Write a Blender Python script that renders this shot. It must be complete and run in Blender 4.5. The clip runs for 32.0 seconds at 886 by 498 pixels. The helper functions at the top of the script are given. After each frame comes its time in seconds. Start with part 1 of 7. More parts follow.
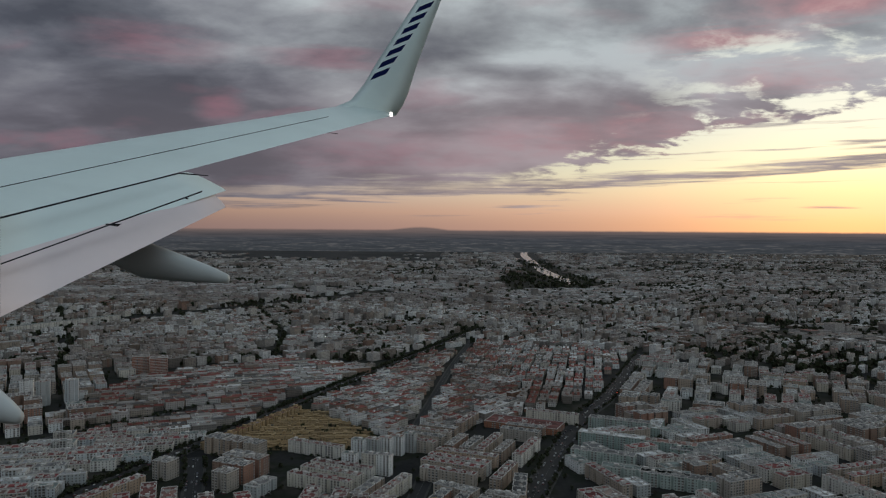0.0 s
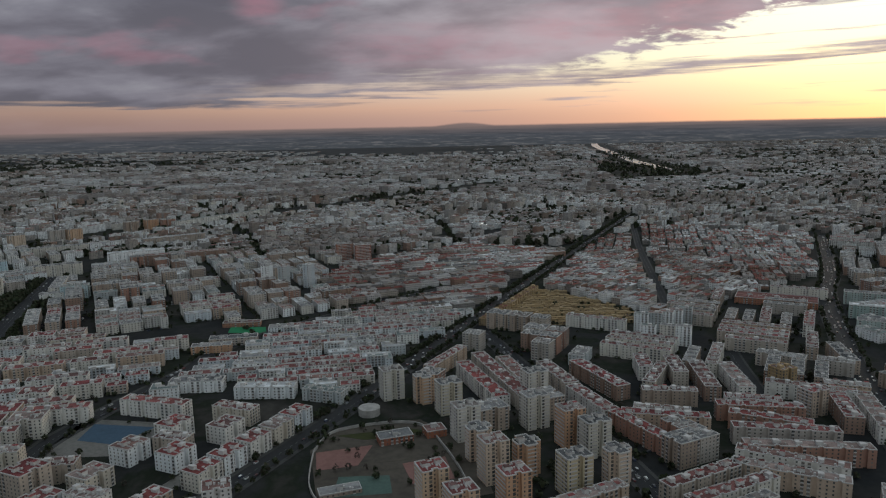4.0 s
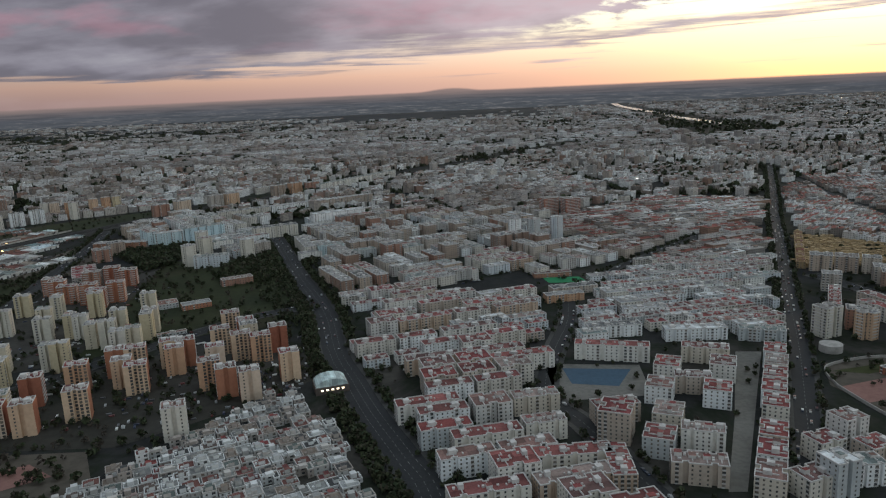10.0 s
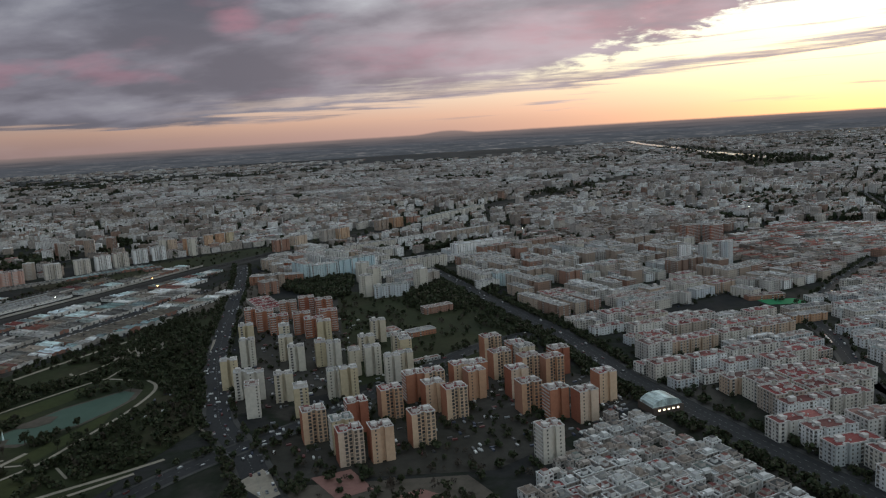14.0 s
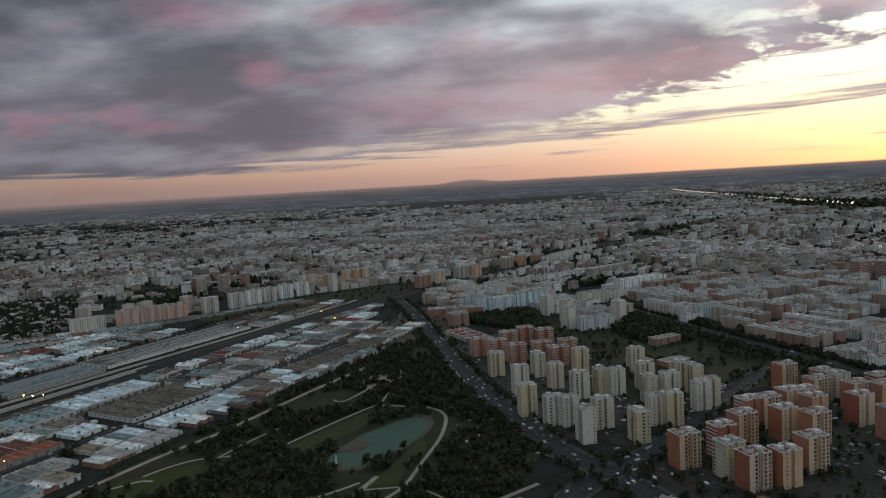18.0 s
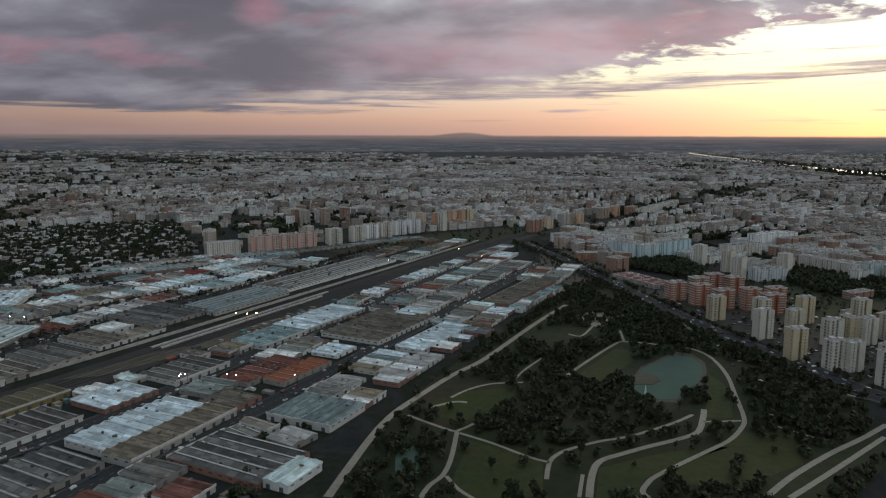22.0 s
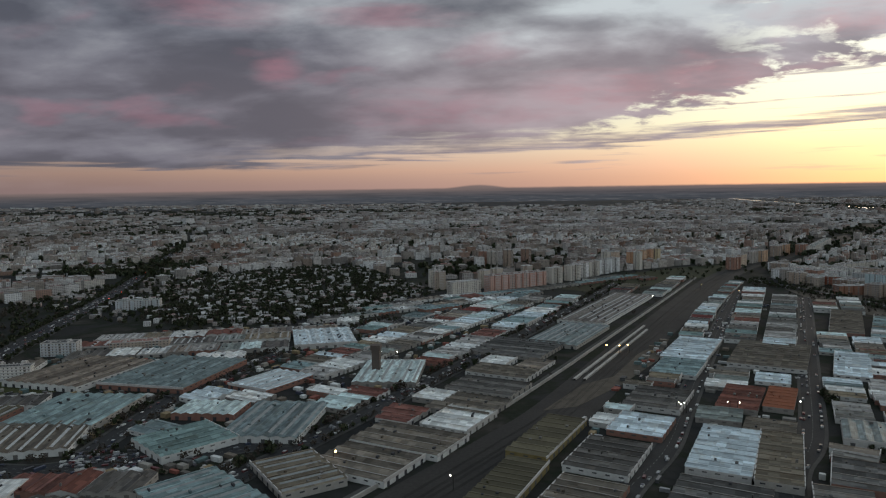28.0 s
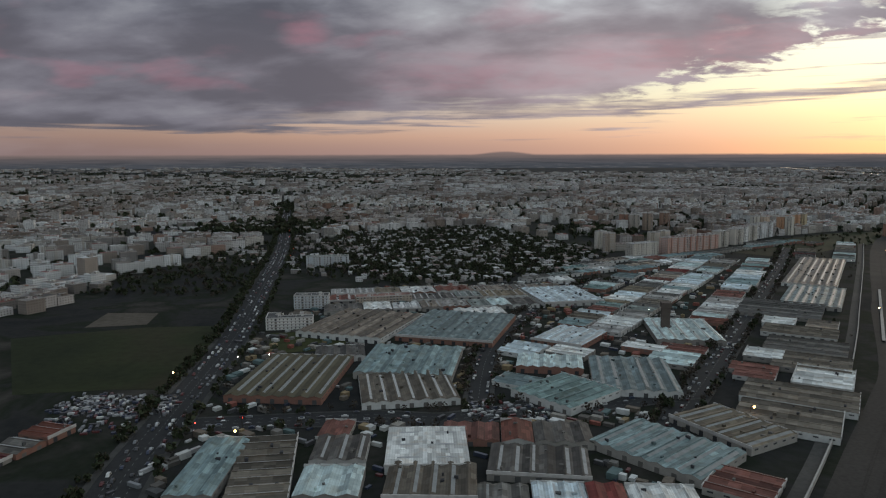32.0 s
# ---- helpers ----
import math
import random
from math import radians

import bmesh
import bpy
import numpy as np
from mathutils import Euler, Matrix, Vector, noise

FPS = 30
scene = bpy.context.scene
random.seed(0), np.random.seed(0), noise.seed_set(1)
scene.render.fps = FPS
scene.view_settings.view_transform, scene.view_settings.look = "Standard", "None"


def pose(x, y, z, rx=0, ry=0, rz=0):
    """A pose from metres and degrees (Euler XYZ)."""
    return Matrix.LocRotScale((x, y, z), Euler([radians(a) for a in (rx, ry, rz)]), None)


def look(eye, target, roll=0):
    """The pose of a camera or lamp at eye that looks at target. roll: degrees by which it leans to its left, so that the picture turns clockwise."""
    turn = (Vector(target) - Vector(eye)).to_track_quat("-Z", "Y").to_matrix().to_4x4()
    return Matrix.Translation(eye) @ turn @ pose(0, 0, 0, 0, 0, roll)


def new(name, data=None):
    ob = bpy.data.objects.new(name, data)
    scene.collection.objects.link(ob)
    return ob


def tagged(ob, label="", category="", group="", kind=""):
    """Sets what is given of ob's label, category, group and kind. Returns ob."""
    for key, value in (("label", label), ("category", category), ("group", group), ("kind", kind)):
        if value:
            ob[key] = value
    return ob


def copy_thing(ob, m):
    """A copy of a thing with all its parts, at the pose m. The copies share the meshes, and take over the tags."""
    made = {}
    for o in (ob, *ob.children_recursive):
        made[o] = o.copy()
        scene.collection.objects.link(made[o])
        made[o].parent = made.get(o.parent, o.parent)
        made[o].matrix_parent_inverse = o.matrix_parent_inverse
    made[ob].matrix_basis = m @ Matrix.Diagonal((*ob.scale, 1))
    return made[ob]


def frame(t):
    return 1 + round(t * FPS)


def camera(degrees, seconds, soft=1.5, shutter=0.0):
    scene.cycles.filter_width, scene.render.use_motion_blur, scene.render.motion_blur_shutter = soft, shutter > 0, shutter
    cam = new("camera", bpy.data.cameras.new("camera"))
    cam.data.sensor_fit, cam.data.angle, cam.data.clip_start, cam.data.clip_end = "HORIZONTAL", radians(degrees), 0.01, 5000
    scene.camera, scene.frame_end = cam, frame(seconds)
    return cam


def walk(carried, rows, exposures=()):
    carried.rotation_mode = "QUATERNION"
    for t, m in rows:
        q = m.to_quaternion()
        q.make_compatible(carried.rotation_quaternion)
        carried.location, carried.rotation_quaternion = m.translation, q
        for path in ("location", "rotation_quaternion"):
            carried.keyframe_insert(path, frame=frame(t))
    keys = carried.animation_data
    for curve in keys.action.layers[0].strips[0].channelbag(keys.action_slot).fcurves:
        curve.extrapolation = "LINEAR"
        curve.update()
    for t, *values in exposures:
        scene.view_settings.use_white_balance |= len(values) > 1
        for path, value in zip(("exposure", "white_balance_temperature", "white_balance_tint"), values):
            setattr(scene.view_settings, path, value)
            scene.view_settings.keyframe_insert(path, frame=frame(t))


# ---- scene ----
# The plan is drawn at about half size: one metre here is about 1.9 m on the ground.
cam = camera(63.5, 32.0, soft=1.18)
# seconds, x, y, z, and the three turns of pose()
ROWS = [
    (0.0, 0.18, 0.95, 146.71, 88.55, -0.40, 0.00),
    (0.5, -19.14, 0.42, 144.69, 88.43, -0.46, 0.20),
    (1.0, -38.40, -0.21, 142.88, 87.76, -0.46, 0.68),
    (1.5, -57.61, -0.93, 141.26, 87.03, -0.08, 2.33),
    (2.0, -76.76, -1.71, 139.82, 85.21, 0.13, 2.44),
    (2.5, -95.86, -2.53, 138.53, 83.51, 0.18, 3.14),
    (3.0, -114.90, -3.39, 137.38, 81.84, 0.24, 3.31),
    (3.5, -133.89, -4.27, 136.36, 80.80, 0.68, 3.37),
    (5.5, -209.39, -7.73, 133.23, 79.23, 1.89, 3.94),
    (6.0, -228.15, -8.54, 132.61, 78.13, 1.98, 3.78),
    (6.5, -246.87, -9.31, 132.05, 76.99, 2.17, 3.49),
    (7.0, -265.54, -10.03, 131.52, 76.38, 2.56, 3.00),
    (7.5, -284.18, -10.71, 131.02, 75.95, 2.35, 2.78),
    (8.0, -302.77, -11.33, 130.54, 75.90, 2.40, 2.64),
    (8.5, -321.33, -11.90, 130.07, 76.24, 1.93, 2.17),
    (9.0, -339.84, -12.41, 129.60, 76.75, 2.31, 2.76),
    (9.5, -358.31, -12.87, 129.13, 77.16, 2.36, 2.55),
    (10.0, -376.75, -13.27, 128.64, 77.65, 2.52, 2.45),
    (10.5, -395.14, -13.61, 128.15, 78.22, 2.37, 2.25),
    (11.0, -413.50, -13.89, 127.63, 78.40, 2.37, 2.14),
    (11.5, -431.82, -14.13, 127.09, 78.17, 2.70, 2.51),
    (12.0, -450.09, -14.31, 126.52, 78.24, 2.82, 2.49),
    (12.5, -468.33, -14.44, 125.92, 79.29, 3.66, 3.23),
    (13.0, -486.53, -14.53, 125.29, 79.43, 3.33, 2.74),
    (13.5, -504.69, -14.57, 124.62, 79.85, 3.10, 1.98),
    (14.0, -522.82, -14.58, 123.91, 80.91, 3.35, 2.17),
    (14.5, -540.90, -14.55, 123.17, 82.31, 3.55, 3.33),
    (16.5, -612.82, -14.23, 119.82, 84.75, 3.39, 3.41),
    (17.0, -630.70, -14.12, 118.89, 84.54, 3.32, 3.50),
    (17.5, -648.54, -14.00, 117.93, 85.31, 3.13, 3.49),
    (18.0, -666.34, -13.89, 116.93, 84.88, 3.21, 3.87),
    (18.5, -684.09, -13.79, 115.90, 84.69, 2.74, 3.69),
    (19.0, -701.81, -13.71, 114.84, 84.56, 1.95, 3.29),
    (19.5, -719.48, -13.64, 113.76, 84.29, 1.51, 3.20),
    (20.0, -737.11, -13.60, 112.65, 83.55, 1.01, 3.68),
    (20.5, -754.69, -13.59, 111.52, 82.92, 1.11, 3.86),
    (21.0, -772.24, -13.62, 110.37, 82.02, -0.57, 3.20),
    (21.5, -789.74, -13.68, 109.21, 81.23, -0.01, 4.19),
    (22.0, -807.20, -13.78, 108.04, 81.05, -0.19, 3.50),
    (22.5, -824.61, -13.93, 106.87, 81.17, 0.10, 3.35),
    (23.0, -841.98, -14.13, 105.69, 81.29, 0.11, 3.48),
    (23.5, -859.31, -14.37, 104.51, 81.31, -0.14, 3.51),
    (24.0, -876.60, -14.67, 103.35, 81.54, -0.61, 3.17),
    (24.5, -893.84, -15.02, 102.19, 81.45, -0.54, 3.21),
    (26.5, -962.41, -16.93, 97.76, 82.65, -0.43, 3.68),
    (27.0, -979.45, -17.53, 96.72, 83.48, -0.11, 3.87),
    (27.5, -996.45, -18.18, 95.72, 84.31, 0.55, 4.57),
    (28.0, -1013.42, -18.85, 94.77, 85.21, 0.82, 4.59),
    (28.5, -1030.35, -19.56, 93.86, 86.02, 0.75, 5.00),
    (29.0, -1047.24, -20.30, 93.00, 86.14, 1.02, 5.51),
    (29.5, -1064.10, -21.05, 92.20, 85.93, 0.78, 5.89),
    (30.0, -1080.92, -21.81, 91.46, 84.93, 0.54, 6.32),
    (30.5, -1097.72, -22.56, 90.78, 83.44, 0.19, 6.06),
    (31.0, -1114.48, -23.30, 90.16, 82.82, -0.36, 6.18),
    (31.5, -1131.22, -24.01, 89.62, 82.87, 0.14, 6.50),
    (32.0, -1147.93, -24.67, 89.15, 82.55, 0.16, 6.72),
]
EXPOSURE = [(0.0, -0.40), (2.0, -0.28), (3.5, -0.08), (6.0, 0.26), (9.0, 0.37), (13.0, 0.25), (17.0, 0.02), (20.0, 0.02), (23.0, 0.12), (26.0, 0.0), (28.0, -0.12), (32.0, -0.10)]
walk(cam, [(t, pose(x, y, z, a, b, c)) for t, x, y, z, a, b, c in ROWS], EXPOSURE)

# ---- nodes ----


class Net:
    """Shortcuts for one node tree."""

    def __init__(self, tree):
        self.tree = tree
        tree.nodes.clear()

    def add(self, kind, **inputs):
        n = self.tree.nodes.new(kind)
        return n

    def put(self, socket, value):
        if hasattr(value, "is_output"):
            self.tree.links.new(value, socket)
        elif isinstance(value, (tuple, list)) and len(value) == 3 and socket.type == "RGBA":
            socket.default_value = (*value, 1)
        else:
            socket.default_value = value

    def math(self, op, a, b=0.0, c=0.0, clamp=False):
        n = self.add("ShaderNodeMath")
        n.operation, n.use_clamp = op, clamp
        for s, v in zip(n.inputs, (a, b, c)):
            self.put(s, v)
        return n.outputs[0]

    def vec(self, op, a, b=(0, 0, 0), scale=1.0):
        n = self.add("ShaderNodeVectorMath")
        n.operation = op
        self.put(n.inputs[0], a)
        self.put(n.inputs[1], b)
        self.put(n.inputs[3], scale)
        return n.outputs[1] if op in ("DOT_PRODUCT", "LENGTH") else n.outputs[0]

    def split(self, v):
        n = self.add("ShaderNodeSeparateXYZ")
        self.put(n.inputs[0], v)
        return n.outputs

    def join(self, x, y, z):
        n = self.add("ShaderNodeCombineXYZ")
        for s, v in zip(n.inputs, (x, y, z)):
            self.put(s, v)
        return n.outputs[0]

    def noise(self, vector, scale, detail=4.0, rough=0.55, warp=0.0):
        n = self.add("ShaderNodeTexNoise")
        self.put(n.inputs["Vector"], vector)
        n.inputs["Scale"].default_value, n.inputs["Detail"].default_value = scale, detail
        n.inputs["Roughness"].default_value, n.inputs["Distortion"].default_value = rough, warp
        return n.outputs["Fac"]

    def step(self, v, lo, hi, a=0.0, b=1.0):
        n = self.add("ShaderNodeMapRange")
        n.interpolation_type = "SMOOTHSTEP"
        for s, x in zip(n.inputs[:5], (v, lo, hi, a, b)):
            self.put(s, x)
        return n.outputs[0]

    def ramp(self, fac, stops, mode="LINEAR"):
        n = self.add("ShaderNodeValToRGB")
        e = n.color_ramp.elements
        stops = stops if len(stops) > 1 else [stops[0], (1.0, stops[0][1])]
        n.color_ramp.interpolation = mode
        while len(e) < len(stops):
            e.new(0.5)
        for el, (p, c) in zip(e, stops):
            el.position, el.color = p, (*c, 1)
        self.put(n.inputs[0], fac)
        return n.outputs[0]

    def mix(self, fac, a, b, blend="MIX"):
        n = self.add("ShaderNodeMix")
        n.data_type, n.blend_type = "RGBA", blend
        self.put(n.inputs[0], fac)
        self.put(n.inputs[6], a)
        self.put(n.inputs[7], b)
        return n.outputs[2]


# ---- the evening sky and the light ----
SUN_AZ, SUN_EL = radians(31), radians(9)  # clockwise from +y, above the horizon
world = bpy.data.worlds.new("evening_sky")
scene.world = world
world.use_nodes = True
w = Net(world.node_tree)
way = w.add("ShaderNodeTexCoord").outputs["Generated"]
dx, dy, dz = w.split(way)
az = w.math("ARCTAN2", dx, dy)
el = w.math("ARCSINE", dz)
clear = w.add("ShaderNodeTexSky")
clear.sky_type, clear.sun_disc = "NISHITA", False
clear.sun_elevation, clear.sun_rotation = radians(3), SUN_AZ
# the clear air behind the clouds: rosy orange low down, yellow to the sunset side, pale above
glow = w.math("MULTIPLY", w.step(az, -0.25, 0.55), w.step(az, 2.2, 1.0))
low = w.ramp(w.step(el, 0.0, 0.16), [(0.0, (0.36, 0.22, 0.20)), (0.07, (0.50, 0.29, 0.23)), (0.22, (0.58, 0.40, 0.33)), (0.42, (0.54, 0.44, 0.39)), (1.0, (0.40, 0.40, 0.40))])
bright = w.ramp(w.step(el, 0.0, 0.16), [(0.0, (0.64, 0.36, 0.28)), (0.07, (0.78, 0.47, 0.37)), (0.25, (0.94, 0.70, 0.46)), (0.50, (1.04, 0.93, 0.62)), (1.0, (0.90, 0.90, 0.78))])
air = w.vec("SCALE", w.mix(glow, low, bright), scale=w.step(az, -0.55, -0.08, 0.74, 0.99))
air = w.mix(0.02, air, clear.outputs[0], "ADD")
# cloud deck, seen in perspective
flat = w.math("ADD", w.math("MAXIMUM", dz, 0.0), 0.24)
deck = w.join(w.math("DIVIDE", dx, flat), w.math("DIVIDE", w.math("MULTIPLY", dy, 1.25), flat), 0.0)
big = w.noise(w.vec("ADD", deck, (3.1, 7.7, 0.0)), 1.9, 4.0, 0.5, 0.2)
fine = w.noise(deck, 4.6, 8.0, 0.6, 0.25)
rolls = w.noise(w.vec("ADD", deck, (1.7, 0.4, 0.0)), 1.9, 7.0, 0.50, 0.15)
streak = w.noise(w.join(w.math("MULTIPLY", az, 1.7), w.math("MULTIPLY", el, 22.0), 3.7), 2.6, 7.0, 0.6, 0.4)
wisp = w.noise(w.join(w.math("MULTIPLY", az, 2.4), w.math("MULTIPLY", el, 60.0), 8.1), 2.0, 5.0, 0.55, 0.3)
# coverage: a full deck with a slit over the horizon that rises and widens into a gap toward the sunset
soft = w.math("ADD", w.math("MULTIPLY", w.math("SUBTRACT", streak, 0.5), 0.050), w.math("MULTIPLY", w.math("SUBTRACT", wisp, 0.5), 0.034))
ragged = w.math("ADD", el, soft)
line = w.math("MAXIMUM", w.math("ADD", w.math("MULTIPLY", az, 0.060), 0.0620), 0.046)
opened = w.math("MULTIPLY", w.math("MAXIMUM", w.math("SUBTRACT", az, 0.10), 0.0), 0.185)
upper = w.math("ADD", w.math("ADD", line, w.math("MINIMUM", opened, 0.070)), w.math("MULTIPLY", w.math("SUBTRACT", fine, 0.5), w.step(az, 0.0, 0.3, 0.02, 0.24)))
above, below = w.math("SUBTRACT", ragged, line), w.math("SUBTRACT", ragged, upper)
gap = w.math("MULTIPLY", w.step(above, -0.009, 0.004), w.step(below, 0.016, -0.008))
gap = w.math("MULTIPLY", gap, w.math("MULTIPLY", w.step(az, -0.46, -0.16), w.step(az, 1.8, 1.0)))
band = w.step(above, -0.007, -0.019)
band = w.math("MULTIPLY", band, w.step(az, -0.75, -0.25, 0.70, 1.0))
thin = w.math("MULTIPLY", w.step(wisp, 0.56, 0.72), w.step(el, 0.010, 0.03))
holes = w.math("MULTIPLY", w.math("MULTIPLY", w.step(fine, 0.50, 0.64), w.step(az, 0.22, 0.40)), w.math("MULTIPLY", w.step(below, 0.0, 0.02), w.step(el, 0.29, 0.21)))
open_air = w.math("MAXIMUM", w.math("MULTIPLY", w.math("MAXIMUM", gap, band), w.math("SUBTRACT", 1.0, w.math("MULTIPLY", thin, 0.85))), w.math("MULTIPLY", holes, 0.85))
cover = w.math("SUBTRACT", 1.0, open_air)
# the deck: slate violet to the left, lighter grey overhead and toward the light, with soft rolls
tone = w.math("ADD", w.math("MULTIPLY", rolls, 0.72), w.math("MULTIPLY", fine, 0.28))
tone = w.math("ADD", tone, w.step(az, 0.05, -0.55, 0.05, -0.125))
tone = w.math("ADD", tone, w.step(el, 0.14, 0.34, -0.01, 0.10))
tone = w.math("ADD", tone, w.math("MULTIPLY", w.step(az, -0.25, 0.25, 0.0, 0.10), w.step(el, 0.34, 0.18, 0.4, 1.0)))
shade = w.ramp(tone, [(0.34, (0.098, 0.098, 0.118)), (0.45, (0.160, 0.156, 0.176)), (0.54, (0.248, 0.238, 0.252)), (0.63, (0.345, 0.335, 0.340)), (0.74, (0.50, 0.50, 0.49))])
# mauve undersides low down, and rosy bellies where the low sun reaches the clouds
mauve = w.math("MULTIPLY", w.step(el, 0.26, 0.10), w.step(az, -0.55, -0.10, 0.55, 0.86))
shade = w.mix(mauve, shade, w.mix(w.step(az, -0.32, 0.15), (0.176, 0.143, 0.158), (0.385, 0.278, 0.285)))
shade = w.vec("SCALE", shade, scale=w.step(rolls, 0.36, 0.62, 0.86, 1.20))
rose = w.math("MULTIPLY", w.step(big, 0.54, 0.68, 0.0, 0.35), w.math("MULTIPLY", w.step(el, 0.05, 0.10), w.step(el, 0.50, 0.22)))
for a0, e0, wide, high, depth in ((-0.30, 0.158, 0.030, 0.020, 0.55), (-0.385, 0.235, 0.090, 0.022, 0.45), (-0.15, 0.232, 0.10, 0.014, 0.45), (0.13, 0.128, 0.10, 0.026, 0.50), (0.28, 0.140, 0.07, 0.022, 0.55), (0.37, 0.245, 0.10, 0.016, 0.75), (0.50, 0.275, 0.12, 0.022, 0.80), (-0.08, 0.105, 0.12, 0.028, 0.40), (0.45, 0.195, 0.09, 0.020, 0.55)):
    off = w.vec("LENGTH", w.join(w.math("DIVIDE", w.math("SUBTRACT", az, a0), wide), w.math("DIVIDE", w.math("SUBTRACT", w.math("ADD", el, w.math("MULTIPLY", soft, 0.8)), e0), high), 0.0))
    spot = w.math("MULTIPLY", w.step(off, 1.5, 0.15, 0.0, depth), w.step(fine, 0.34, 0.60, 0.35, 1.0))
    rose = w.math("MAXIMUM", rose, spot)
shade = w.mix(rose, shade, w.mix(w.step(az, -0.1, 0.35), (0.37, 0.155, 0.185), (0.60, 0.270, 0.275)))
shade = w.mix(w.math("MULTIPLY", glow, w.step(el, 0.16, 0.05, 0.0, 0.40)), shade, (0.44, 0.335, 0.31))
# overhead and behind, unseen, the deck is brightened and cooled to light the town
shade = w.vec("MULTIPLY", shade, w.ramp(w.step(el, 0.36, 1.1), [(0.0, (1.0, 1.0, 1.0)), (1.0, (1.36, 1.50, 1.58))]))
shade = w.mix(w.step(dy, 0.15, -0.6, 0.0, 0.80), shade, (0.415, 0.45, 0.465))
sky = w.vec("MULTIPLY", w.mix(cover, air, shade), (1.065, 1.17, 1.24))
# the far plain below the horizon, with a low hill on it
hill = w.math("MULTIPLY", w.step(w.math("ABSOLUTE", w.math("ADD", az, 0.032)), 0.05, 0.0), 0.0040)
hill = w.math("ADD", hill, w.math("MULTIPLY", w.noise(w.join(az, 0.0, 1.0), 40.0, 3.0), 0.0012))
plain = w.ramp(w.step(el, -0.06, 0.004), [(0.0, (0.050, 0.056, 0.062)), (0.6, (0.056, 0.064, 0.074)), (0.85, (0.070, 0.076, 0.090)), (0.95, (0.115, 0.102, 0.108)), (1.0, (0.22, 0.165, 0.155))])
fields = w.noise(w.join(w.math("MULTIPLY", az, 9.0), w.math("MULTIPLY", el, 260.0), 0.0), 1.5, 5.0, 0.6)
speck = w.noise(w.join(w.math("MULTIPLY", az, 55.0), w.math("MULTIPLY", el, 700.0), 2.0), 1.2, 4.0, 0.6)
plain = w.mix(w.math("MULTIPLY", w.step(speck, 0.50, 0.66, 0.0, 0.85), w.step(el, -0.004, -0.022)), plain, (0.15, 0.15, 0.155))
plain = w.mix(w.math("MULTIPLY", w.step(fields, 0.42, 0.66, 0.0, 0.55), w.step(el, 0.0, -0.01, 0.25, 1.0)), plain, (0.036, 0.042, 0.050))
sky = w.mix(w.step(w.math("SUBTRACT", el, hill), -0.0014, 0.0020), plain, sky)
out = w.add("ShaderNodeOutputWorld")
shine = w.add("ShaderNodeBackground")
w.put(shine.inputs[0], sky)
shine.inputs[1].default_value = 1.0
w.tree.links.new(shine.outputs[0], out.inputs[0])

sun = new("sun", bpy.data.lights.new("sun", "SUN"))
sun.data.energy, sun.data.angle, sun.data.color = 0.40, radians(14), (1.0, 0.80, 0.60)
sun.matrix_world = look(Vector((math.sin(SUN_AZ) * math.cos(SUN_EL), math.cos(SUN_AZ) * math.cos(SUN_EL), math.sin(SUN_EL))) * 900, (0, 0, 0))

# ---- materials ----
MATS = {}


